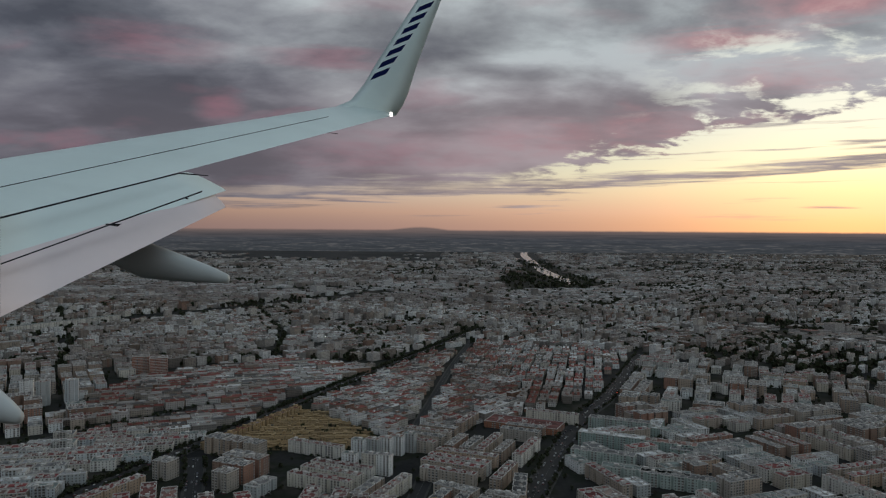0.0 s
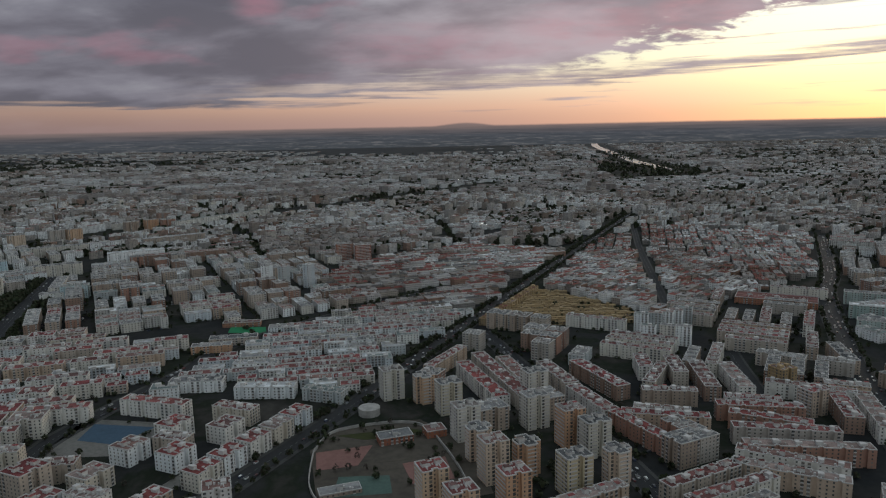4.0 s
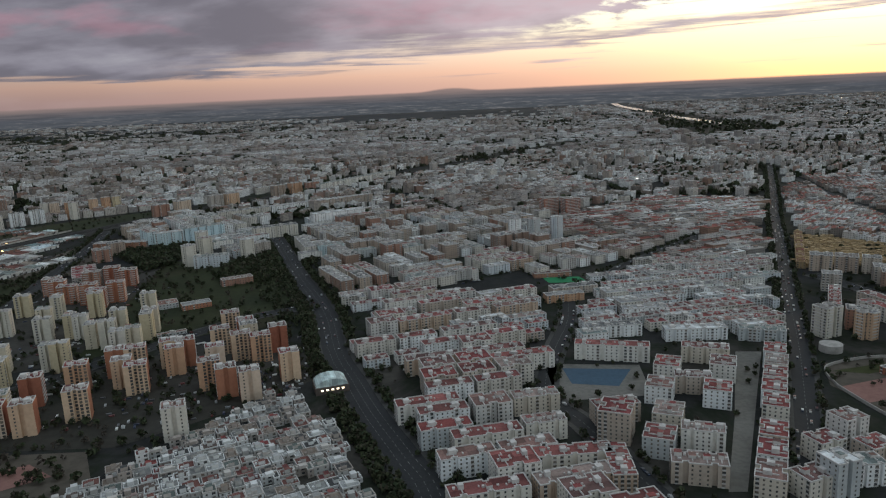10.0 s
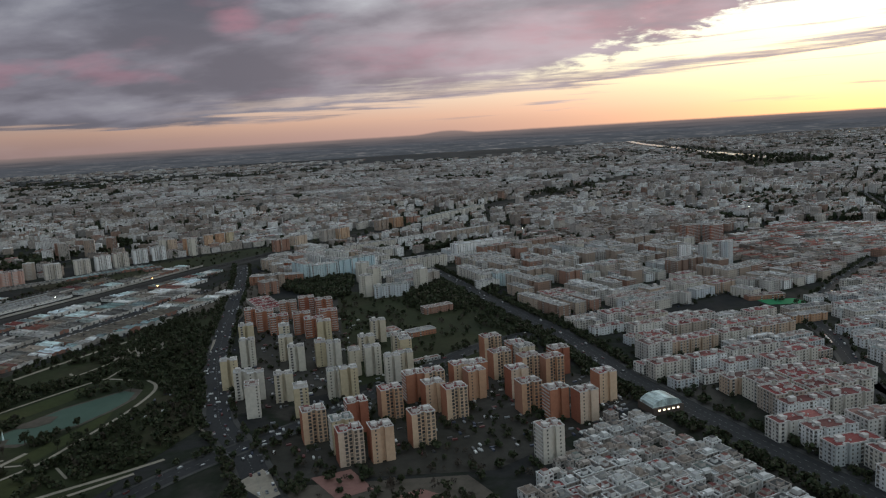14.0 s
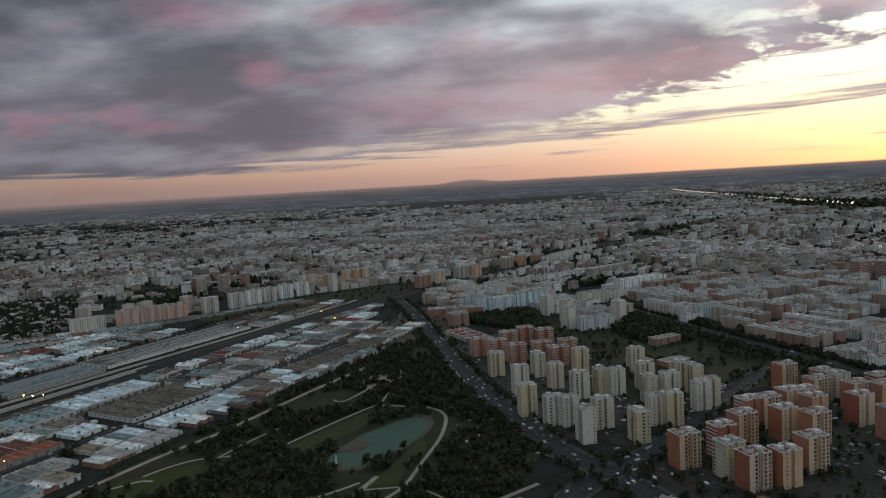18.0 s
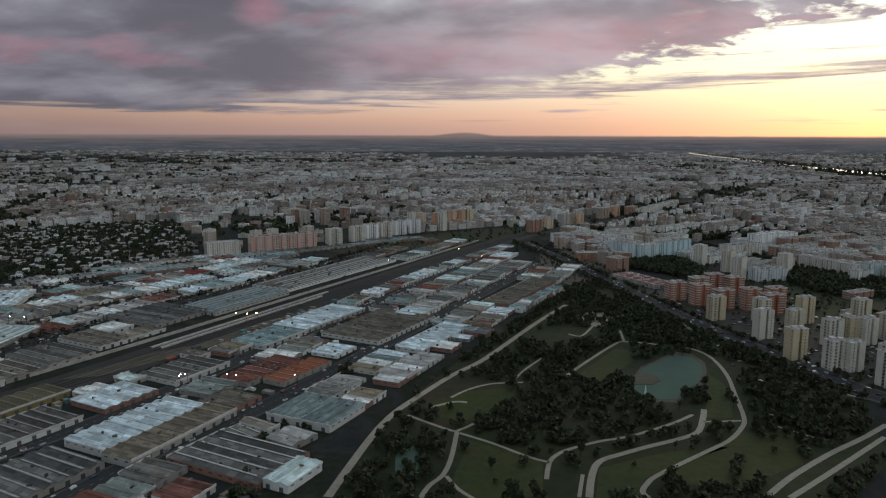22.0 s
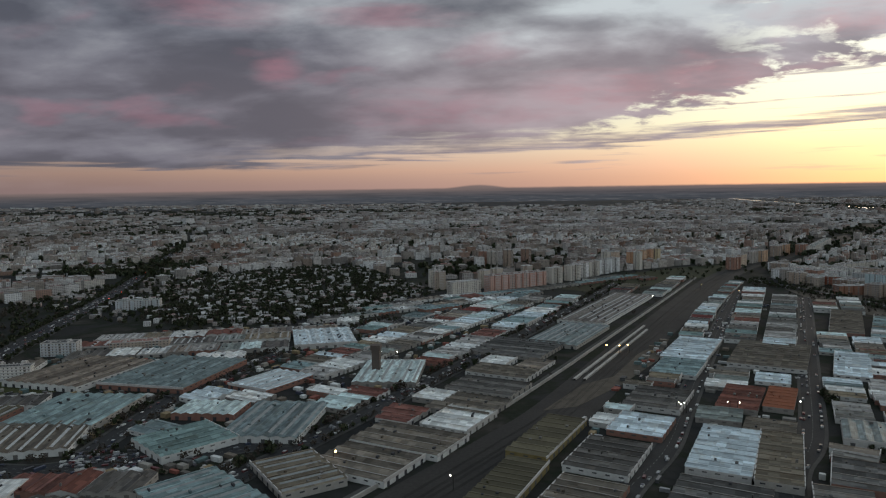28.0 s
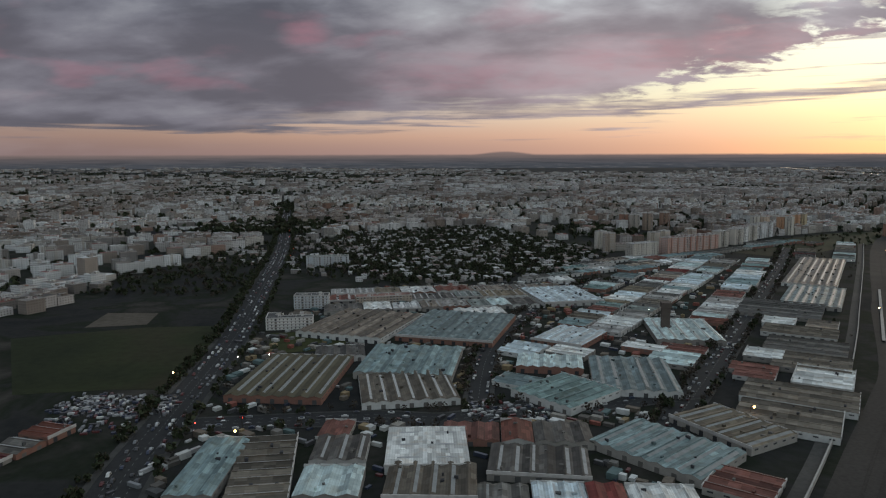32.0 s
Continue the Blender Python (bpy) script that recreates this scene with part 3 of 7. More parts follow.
def off_line(x, y, line):
    """Distance from a point to a polyline."""
    best = 1e9
    for (ax, ay), (bx, by) in zip(line, line[1:]):
        ux, uy = bx - ax, by - ay
        k = max(0.0, min(1.0, ((x - ax) * ux + (y - ay) * uy) / (ux * ux + uy * uy)))
        best = min(best, math.hypot(x - ax - k * ux, y - ay - k * uy))
    return best


def smooth(line, n=6):
    """A polyline rounded through its points."""
    out, m = [], len(line)
    for i in range(m - 1):
        p0, p1, p2, p3 = (Vector(line[max(0, min(m - 1, i + k))]) for k in (-1, 0, 1, 2))
        for k in range(n):
            t = k / n
            out.append(tuple(0.5 * (2 * p1 + (p2 - p0) * t + (2 * p0 - 5 * p1 + 4 * p2 - p3) * t * t + (3 * p1 - p0 - 3 * p2 + p3) * t ** 3)))
    return out + [tuple(line[-1])]


def ribbon(line, left, right, z, shape=None, thick=0.0):
    """A strip along a line between two offsets (metres to its left, negative to its right)."""
    s = shape or Shape()
    rows = []
    for i, p in enumerate(line):
        a, b = Vector(line[max(0, i - 1)]), Vector(line[min(len(line) - 1, i + 1)])
        d = (b - a).normalized()
        n = Vector((-d.y, d.x))
        rows.append((Vector(p) + n * left, Vector(p) + n * right))
    for (l0, r0), (l1, r1) in zip(rows, rows[1:]):
        s.face([(*r0, z), (*r1, z), (*l1, z), (*l0, z)])
        if thick:
            s.face([(*r0, z - thick), (*r1, z - thick), (*r1, z), (*r0, z)])
            s.face([(*l1, z - thick), (*l0, z - thick), (*l0, z), (*l1, z)])
    return s


# ---- the ground ----
g = Shape()
edges = [-30000, -6000, -3000, -1500, 0, 1500, 3000, 6000, 30000]
for x0, x1 in zip(edges, edges[1:]):
    for y0, y1 in zip(edges, edges[1:]):
        g.face([(x0, y0, 0), (x1, y0, 0), (x1, y1, 0), (x0, y1, 0)])
tagged(part("ground", g, town_ground), "dark town ground running out to flat open fields", "ground", kind="structure")

# ---- the streets ----
ROADS = {
    "avenue_east": ([(-330, 60), (-276, 191), (-247, 263), (-222, 327), (-195, 402), (-154, 513), (-100, 660), (-44, 804), (60, 1080)], 9, 5),
    "avenue_median": ([(-374, 110), (-395, 196), (-406, 222), (-424, 261), (-438, 296), (-453, 334), (-474, 406), (-512, 499), (-556, 613), (-600, 720)], 12.5, 6),
    "curved_street": ([(-318, 175), (-323, 198), (-338, 246), (-350, 276), (-343, 320), (-329, 373), (-321, 419), (-299, 458), (-262, 508), (-190, 590)], 8, 5),
    "market_avenue": ([(-86, 225), (-98, 269), (-109, 306), (-120, 347), (-133, 380), (-147, 425), (-158, 458)], 9, 4),
    "parking_street": ([(-19, 340), (-16, 367), (-13, 394), (-8, 430)], 8, 3),
    "long_avenue": ([(-10, 190), (29, 318), (57, 411), (110, 559), (150, 640), (240, 860)], 11, 6),
    "narrow_street": ([(-21, 520), (-9, 615), (12, 782), (40, 960)], 5, 3),
    "park_road": ([(-600, 215), (-622, 258), (-643, 290), (-660, 335), (-680, 390), (-706, 486), (-740, 622), (-770, 720)], 11, 5),
    "cross_road": ([(-700, 165), (-664, 211), (-639, 248), (-600, 290), (-560, 345), (-520, 395), (-478, 420)], 9, 4),
    "works_street": ([(-1005, 140), (-986, 177), (-973, 205), (-954, 240), (-932, 299), (-876, 447), (-800, 645)], 8, 3),
    "works_lane": ([(-955, 130), (-934, 177), (-918, 218), (-898, 252), (-862, 342), (-794, 513), (-760, 600)], 8, 3),
    "trunk_road": ([(-1240, 100), (-1257, 146), (-1269, 199), (-1293, 315), (-1330, 450), (-1384, 642), (-1480, 930), (-1599, 1290)], 14, 5),
    "depot_street": ([(-1262, 192), (-1203, 206), (-1176, 207), (-1154, 217), (-1115, 232), (-1085, 246)], 12, 3),
    "plane_tree_street": ([(-1110, 190), (-1085, 243), (-1037, 355), (-990, 465), (-944, 577), (-900, 690)], 9, 4),
    "inner_street": ([(-1165, 222), (-1164, 297), (-1148, 369), (-1120, 440), (-1090, 500)], 8, 4),
}
SMOOTHED = {}
for level, (name, (line, width, walkway)) in enumerate(ROADS.items()):
    line = smooth(line)
    SMOOTHED[name] = line
    road = tagged(part("road", ribbon(line, width / 2, -width / 2, 0.05 + level * 0.005), asphalt), "dark grey asphalt street with worn lane markings", "road", kind="structure")
    for side in (1, -1):
        a, b = sorted((side * (width / 2 + 0.02), side * (width / 2 + walkway * 0.45)))
        part("pavement", ribbon(line, b, a, 0.13 + level * 0.003, thick=0.13), paving, road)
    dash = Shape()
    for p, q in zip(line, line[1:]):
        step = (Vector(q) - Vector(p)).length
        for k in range(max(1, int(step / 3.0))):
            u0, u1 = (k + 0.1) / max(1, int(step / 3.0)), (k + 0.55) / max(1, int(step / 3.0))
            a, b = Vector(p).lerp(Vector(q), u0), Vector(p).lerp(Vector(q), u1)
            d = (b - a).normalized()
            nrm = Vector((-d.y, d.x)) * 0.09
            for shift in ((0.0,) if width < 12 else (-width / 4, 0.0, width / 4)):
                c = Vector((-d.y, d.x)) * shift
                dash.face([(*(a - nrm + c), 0.122), (*(b - nrm + c), 0.122), (*(b + nrm + c), 0.122), (*(a + nrm + c), 0.122)])
    part("lane_marking", dash, paint, road)
TRACK = smooth([(-1098, 90), (-1041, 190), (-1012, 240), (-988, 285), (-940, 400), (-920, 444), (-862, 578), (-805, 703), (-735, 830), (-640, 960), (-339, 1395), (-150, 1700)])
CLEAR = [(SMOOTHED[k], w / 2 + s * 0.5) for k, (_, w, s) in ROADS.items()] + [(TRACK, 11)]


def free(x, y, r, keep=()):
    """Whether a footprint of radius r stands clear of the streets, the railway and the rings kept open."""
    if any(off_line(x, y, line) < half + r for line, half in CLEAR):
        return False
    return not any(inside(x, y, ring) for ring in keep)


# ---- buildings ----
STOREY = 1.55


def outline(plan, lx, ly):
    a, b = lx / 2, ly / 2
    if plan == "h":
        n = ly * 0.16
        k = lx * 0.10
        return [(-a, -b), (-k, -b), (-k, -b + n), (k, -b + n), (k, -b), (a, -b), (a, b), (k, b), (k, b - n), (-k, b - n), (-k, b), (-a, b)]
    if plan == "twin":
        n, k = ly * 0.30, lx * 0.09
        return [(-a, -b), (-k, -b), (-k, -b + n), (k, -b + n), (k, -b), (a, -b), (a, b), (k, b), (k, b - n), (-k, b - n), (-k, b), (-a, b)]
    if plan == "cross":
        p, q = a * 0.50, b * 0.50
        return [(-p, -b), (p, -b), (p, -q), (a, -q), (a, q), (p, q), (p, b), (-p, b), (-p, q), (-a, q), (-a, -q), (-p, -q)]
    if plan == "l":
        p, q = -a + ly * 0.42, -b + ly * 0.42
        return [(-a, -b), (a, -b), (a, q), (p, q), (p, b), (-a, b)]
    if plan == "comb":
        pts, k, n = [(-a, -b)], max(2, round(lx / 8.0)), ly * 0.14
        for i in range(k):
            x0, x1 = -a + lx * (i + 0.40) / k, -a + lx * (i + 0.60) / k
            pts += [(x0, -b), (x0, -b + n), (x1, -b + n), (x1, -b)]
        pts += [(a, -b), (a, b)]
        for i in reversed(range(k)):
            x0, x1 = -a + lx * (i + 0.40) / k, -a + lx * (i + 0.60) / k
            pts += [(x1, b), (x1, b - n), (x0, b - n), (x0, b)]
        return pts + [(-a, b)]
    return [(-a, -b), (a, -b), (a, b), (-a, b)]


KIT = {}


def building(plan, lx, ly, floors, wall, roof, name, label, heads=2, bands=False, gable=None, pitch=1.9):
    """One building of its kind, built once and kept: walls with panes, and a roof with parapet, stair heads and tanks."""
    key = (plan, lx, ly, floors, wall.name, roof.name, name, heads, bands, gable)
    if key in KIT:
        return KIT[key]
    rnd = random.Random(len(KIT) + 11)
    rim_mat = ochre if wall is ochre else wall if name == "small_house" else parapet_mat
    ring, h = outline(plan, lx, ly), floors * STOREY
    s = Shape()
    s.prism(ring, -0.3, h, 0)
    if gable:
        s.s = [3 if abs(ring[(i + 1) % len(ring)][0] - ring[i][0]) < 0.01 and abs(ring[i][0]) > lx * 0.45 else 0 for i in range(len(ring))]
    for i, (x0, y0) in enumerate(ring):
        x1, y1 = ring[(i + 1) % len(ring)]
        run = math.hypot(x1 - x0, y1 - y0)
        k = int(run / pitch)
        if k < 1 or (gable and s.s[i] == 3):
            continue
        ux, uy = (x1 - x0) / run, (y1 - y0) / run
        ox, oy = uy * 0.04, -ux * 0.04
        wides = [rnd.random() < 0.34 for _ in range(k)]
        blank = [floors >= 9 and rnd.random() < 0.35 for _ in range(k)]
        for f in range(floors):
            for j in range(k):
                if blank[j]:
                    continue
                # wide panes stand for loggias, whose shade is their dark flat colour
                wide = 1.15 if wides[j] else 0.62
                m = (j + 0.5) * run / k
                z0 = f * STOREY + (0.22 if wides[j] else 0.52)
                p, q = (x0 + ux * (m - wide / 2) + ox, y0 + uy * (m - wide / 2) + oy), (x0 + ux * (m + wide / 2) + ox, y0 + uy * (m + wide / 2) + oy)
                z1 = f * STOREY + (1.36 if wides[j] else 1.22)
                s.face([(*p, z0), (*q, z0), (*q, z1), (*p, z1)], 1)
                if wides[j] and not bands:
                    p, q = (p[0] + ox * 6, p[1] + oy * 6), (q[0] + ox * 6, q[1] + oy * 6)
                    s.face([(*p, z0 - 0.12), (*q, z0 - 0.12), (*q, z0 + 0.42), (*p, z0 + 0.42)], 2)
            if bands and run > 4:
                zb = (f + 1) * STOREY - 0.32
                w2 = 0.22
                a, b = (x0 + ux * 0.5, y0 + uy * 0.5), (x1 - ux * 0.5, y1 - uy * 0.5)
                c, d = (b[0] + uy * w2, b[1] - ux * w2), (a[0] + uy * w2, a[1] - ux * w2)
                s.face([(*d, zb), (*c, zb), (*c, zb + 0.45), (*d, zb + 0.45)], 2)
                s.face([(*d, zb + 0.45), (*c, zb + 0.45), (*b, zb + 0.45), (*a, zb + 0.45)], 2)
                s.face([(*a, zb), (*b, zb), (*c, zb), (*d, zb)], 2)
    ob = part(name, s, [wall, glass, rim_mat] + ([gable] if gable else []))
    r = Shape()
    rim = Shape() if bands else r
    r.face([(x, y, h - 0.02) for x, y in ring], 0)
    rim.kerb(ring, -0.05, 0.24, h - 0.05, h + 0.34, 1)
    tops, extra = [], (Shape() if bands else r)
    for i in range(heads):
        cx, cy = -lx / 2 + lx * (i + 0.5) / heads, rnd.uniform(-0.12, 0.12) * ly
        top = r
        if floors > 4:
            top = Shape()
            tops.append(top)
        top.box(cx, cy, rnd.uniform(1.6, 2.8), rnd.uniform(1.6, 2.6), h - 0.05, h + rnd.uniform(1.0, 1.7), 1, 0.0, rnd.choice((0, 1)))
        extra.box(cx + rnd.uniform(1.5, 2.2), cy + rnd.uniform(-1, 1), 0.8, 0.8, h - 0.05, h + 0.7, 1)
        if lx > 8:
            extra.box(cx, cy, 0.3, ly * 0.72, h - 0.05, h + 0.35, 1)
    for _ in range(int(lx * ly / 45) + 1):
        extra.box(rnd.uniform(-0.36, 0.36) * lx, rnd.uniform(-0.22, 0.22) * ly, rnd.uniform(0.4, 0.9), rnd.uniform(0.4, 0.9), h - 0.05, h + rnd.uniform(0.3, 0.6), 1)
    part("roof", r, [roof, rim_mat], ob)
    if rim is not r:
        part("parapet", rim, [roof, rim_mat], ob)
    if extra is not r:
        tagged(part("roof_clutter", extra, parapet_mat, ob), kind="stuff")
    for top in tops:
        part("stair_head", top, [roof, rim_mat], ob)
    tagged(ob, label, "apartment building" if floors > 3 else "house", name.replace("_", " ") + "s")
    ob.location = (0, 0, -500)
    KIT[key] = ob
    return ob


USED, SIZE, TAKEN = set(), {}, set()


def cells_of(x, y, turn, lx, ly):
    """The two-metre squares under a footprint."""
    c, s = math.cos(radians(turn)), math.sin(radians(turn))
    nx, ny = max(2, int(lx / 1.6)), max(2, int(ly / 1.6))
    got = set()
    for i in range(nx + 1):
        for j in range(ny + 1):
            u, v = lx * (i / nx - 0.5), ly * (j / ny - 0.5)
            got.add((int((x + c * u - s * v) // 2), int((y + s * u + c * v) // 2)))
    return got


def vacant(x, y, turn, lx, ly, share=0.10):
    got = cells_of(x, y, turn, lx, ly)
    return sum(q in TAKEN for q in got) <= share * len(got)


def stand(proto, x, y, turn, z=0.0):
    """Stands a building (the first time itself, later a copy) on the ground."""
    if proto.name.split(".")[0] not in ("tree", "car", "street_lamp"):
        if proto.name not in SIZE:
            xs, ys = [v.co.x for v in proto.data.vertices], [v.co.y for v in proto.data.vertices]
            SIZE[proto.name] = (max(xs) - min(xs), max(ys) - min(ys))
        TAKEN.update(cells_of(x, y, turn, *SIZE[proto.name]))
    m = pose(x, y, z, 0, 0, turn)
    if proto.name not in USED:
        USED.add(proto.name)
        proto.matrix_basis = m
        return proto
    return copy_thing(proto, m)


YARD_CARS, YARD_TREES = [], []


def yard(rnd, x, y, t, lx, ly):
    """Cars at the kerb in front of a block and trees behind it."""
    c, s = math.cos(t), math.sin(t)
    if rnd.random() < 0.7:
        u = -lx / 2 + rnd.uniform(0, 2)
        side = rnd.choice((-1, 1)) * (ly / 2 + 1.3)
        while u < lx / 2:
            if rnd.random() < 0.75:
                YARD_CARS.append((x + c * u - s * side, y + s * u + c * side, t + (math.pi / 2 if rnd.random() < 0.4 else 0)))
            u += 2.6
    for _ in range(int(5 + lx * 0.25)):
        u, v = rnd.uniform(-0.6, 0.6) * lx, rnd.choice((-1, 1)) * (ly / 2 + rnd.uniform(1.4, 3.2))
        YARD_TREES.append((x + c * u - s * v, y + s * u + c * v, rnd.uniform(0.7, 1.5)))


def estate(ring, angle, block, row, kinds, seed, keep=(), gap=(0.8, 3.0), street=5.0, skip=0.05, court=3.0):
    """A housing estate: blocks between streets, each with its rows laid one way or the other."""
    rnd = random.Random(seed)
    t = radians(angle)
    c, s = math.cos(t), math.sin(t)
    loc = [(c * x + s * y, -s * x + c * y) for x, y in ring]
    u0, u1, v0, v1 = min(p[0] for p in loc), max(p[0] for p in loc), min(p[1] for p in loc), max(p[1] for p in loc)
    made, ub = 0, u0
    while ub < u1:
        bu = block * rnd.uniform(0.8, 1.25)
        vb = v0 + rnd.uniform(-0.4, 0.0) * block
        while vb < v1:
            bv = block * rnd.uniform(0.7, 1.3)
            across = rnd.random() < 0.5
            long, deep = (bv, bu) if across else (bu, bv)
            some = rnd.sample(kinds, min(len(kinds), 2))
            q = row / 2
            while q + row / 2 <= deep + 1:
                p = 0.0
                while p < long - 5:
                    k = rnd.choice(some)
                    lx, ly = k[1], k[2]
                    if p + lx > long + 2:
                        break
                    uc, vc = (ub + q, vb + p + lx / 2) if across else (ub + p + lx / 2, vb + q)
                    x, y = c * uc - s * vc, s * uc + c * vc
                    if inside(x, y, ring) and rnd.random() > skip and free(x, y, ly * 0.5 + lx * 0.05, keep) and vacant(x, y, angle + (90 if across else 0), lx, ly, 0.2):
                        a = angle + (90 if across else 0)
                        stand(building(*k), x, y, a + rnd.choice((0, 180)) + rnd.uniform(-1.5, 1.5))
                        yard(rnd, x, y, radians(a), lx, ly)
                        made += 1
                    p += lx + rnd.uniform(*gap)
                q += row + court * rnd.uniform(0.6, 1.4)
            vb += bv + street
        ub += bu + street
    return made


def quarter(ring, angle, street, row, kinds, seed, keep=(), gap=(1.0, 4.0), skip=0.06, jitter=0.6, court=2.5, stuff=None):
    """Fills a quarter with rows of buildings along an angle: pairs of rows back to back, a street between pairs."""
    rnd = random.Random(seed)
    t = radians(angle)
    c, s = math.cos(t), math.sin(t)
    loc = [(c * x + s * y, -s * x + c * y) for x, y in ring]
    u0, u1, v0, v1 = min(p[0] for p in loc), max(p[0] for p in loc), min(p[1] for p in loc), max(p[1] for p in loc)
    v, flip, made = v0 + row / 2, False, 0
    while v < v1:
        u = u0 + rnd.uniform(0, 6)
        while u < u1:
            k = rnd.choice(kinds)
            lx, ly = k[1], k[2]
            uc, vc = u + lx / 2, v + rnd.uniform(-jitter, jitter)
            x, y = c * uc - s * vc, s * uc + c * vc
            if inside(x, y, ring) and rnd.random() > skip and free(x, y, ly * 0.5 + lx * 0.05, keep) and vacant(x, y, angle, lx, ly, 0.25 if lx > 8 else 0.7):
                if stuff is not None:
                    h = k[3] * STOREY * rnd.uniform(0.85, 1.15)
                    stuff.append((x, y, lx, ly, h, t))
                    for _ in range(2):
                        a = rnd.uniform(-0.3, 0.3) * lx
                        stuff.append((x + c * a, y + s * a, rnd.uniform(1.5, 3), rnd.uniform(1.5, 2.5), h + rnd.uniform(0.7, 1.5), t))
                else:
                    stand(building(*k), x, y, angle + rnd.choice((0, 180)) + rnd.uniform(-1, 1))
                    if lx > 8:
                        yard(rnd, x, y, t, lx, ly)
                made += 1
            u += lx + rnd.uniform(*gap)
        v += row + (court if not flip else street)
        flip = not flip
    return made


RED = "cream-walled apartment block with a flat red-tiled roof and white parapets"
WHITE = "white-rendered apartment block with a flat pale roof terrace"
BEIGE = "beige apartment block with a flat grey roof and stair heads"
HOUSE = "small white terraced house with a flat roof terrace"
BRICKT = "tall tan and brick residential tower with red roof"
CREAMT = "tall cream twin residential tower with white roof rim"
red_slabs = [("comb", 26, 8, 5, cream, roof_red, "red_roofed_block", RED, 3), ("comb", 20, 8, 5, white, roof_red, "red_roofed_block", RED, 2), ("comb", 30, 8, 5, cream, roof_red, "red_roofed_block", RED, 4), ("h", 15, 12, 6, cream, roof_red, "red_roofed_block", RED, 2)]
red_h = [("h", 13, 11, 5, cream, roof_red, "red_roofed_block", RED, 2), ("h", 12, 11, 5, white, roof_red, "red_roofed_block", RED, 2), ("comb", 22, 10.5, 5, cream, roof_red, "red_roofed_block", RED, 3)]
white_rows = [("comb", 22, 7.5, 3, white, roof_red, "terraced_block", WHITE, 3), ("slab", 12, 7.5, 3, white, roof_red, "terraced_block", WHITE, 2), ("comb", 17, 7.5, 3, white, roof_white, "terraced_block", WHITE, 2), ("l", 14, 10, 4, white, roof_white, "terraced_block", WHITE, 2), ("slab", 10, 7, 3, cream, roof_red, "terraced_block", WHITE, 1)]
mixed_mid = [("comb", 24, 9, 5, beige, roof_grey, "beige_block", BEIGE, 3), ("comb", 18, 9, 4, white, roof_white, "white_block", WHITE, 2), ("h", 14, 12, 7, beige, roof_grey, "beige_block", BEIGE, 2), ("slab", 14, 9, 4, white, roof_white, "white_block", WHITE, 2), ("comb", 20, 9, 5, cream, roof_red, "red_roofed_block", RED, 2), ("l", 15, 12, 5, cream, roof_white, "white_block", WHITE, 2)]
beige_slabs = [("comb", 34, 6.4, 5, beige, roof_red, "apartment_slab", RED, 5), ("comb", 28, 6.4, 5, beige, roof_grey, "apartment_slab", BEIGE, 4), ("comb", 40, 6.4, 5, cream, roof_red, "apartment_slab", RED, 6), ("h", 11, 10, 7, beige, roof_grey, "apartment_slab", BEIGE, 2)]
white_mid = [("comb", 26, 10, 6, white, roof_white, "white_block", WHITE, 3), ("comb", 20, 10, 6, white, roof_white, "white_block", WHITE, 2), ("h", 14, 12, 7, white, roof_white, "white_block", WHITE, 2)]
tiny = [("slab", 5.5, 5, 2, low_wall, roof_patch, "small_house", HOUSE, 1), ("slab", 6, 6, 1, low_wall, roof_patch, "small_house", HOUSE, 1), ("slab", 5, 4.5, 2, low_wall, roof_patch, "small_house", HOUSE, 1), ("slab", 4, 5, 2, low_wall, roof_patch, "small_house", HOUSE, 1), ("l", 6, 5, 2, low_wall, roof_patch, "small_house", HOUSE, 1), ("slab", 6, 4.5, 1, low_wall, roof_red, "small_house", HOUSE, 1), ("slab", 5, 4.5, 1, low_wall, roof_patch, "small_house", HOUSE, 1), ("slab", 4.5, 4.5, 3, low_wall, roof_patch, "small_house", HOUSE, 1), ("slab", 5.5, 5.5, 2, low_wall, roof_patch, "small_house", HOUSE, 1)]

OCHRE = [(-156, 475), (-113, 580), (-95, 572), (-76, 544), (-38, 491), (-72, 473)]
COURTS = [(-230, 278), (-222, 302), (-186, 312), (-160, 284), (-152, 244), (-187, 230), (-214, 226)]
BLUE = [(-348, 310), (-304, 306), (-306, 272), (-346, 268)]
SCHOOL = [(-345, 410), (-345, 480), (-290, 484), (-296, 440), (-320, 410)]
LOW = [(-526, 190), (-496, 236), (-470, 279), (-450, 265), (-432, 239), (-414, 190), (-404, 150), (-520, 150)]
TOWERS_BRICK = [(-620, 275), (-590, 300), (-520, 360), (-462, 330), (-455, 300), (-470, 278), (-520, 235), (-600, 232)]
TOWERS_CREAM = [(-640, 300), (-705, 520), (-640, 545), (-585, 430), (-590, 330)]
MEADOW = [(-590, 330), (-640, 560), (-560, 560), (-500, 440), (-490, 380), (-530, 370)]
PARK = [(-880, 130), (-857, 183), (-842, 257), (-815, 336), (-743, 500), (-711, 535), (-689, 404), (-650, 290), (-668, 225), (-720, 170), (-760, 120)]
YARDS_WEST = [(-971, 664), (-870, 775), (-780, 848), (-712, 854), (-751, 771), (-842, 705), (-919, 619)]
WASTE = [(-757, 648), (-724, 685), (-701, 567), (-697, 483), (-728, 480), (-763, 539)]
WOODS_NORTH = [(-694, 608), (-636, 627), (-626, 549), (-641, 526), (-661, 547), (-690, 581)]
WOODS_EAST = [(-555, 584), (-523, 540), (-505, 537), (-536, 477), (-574, 492), (-581, 531)]
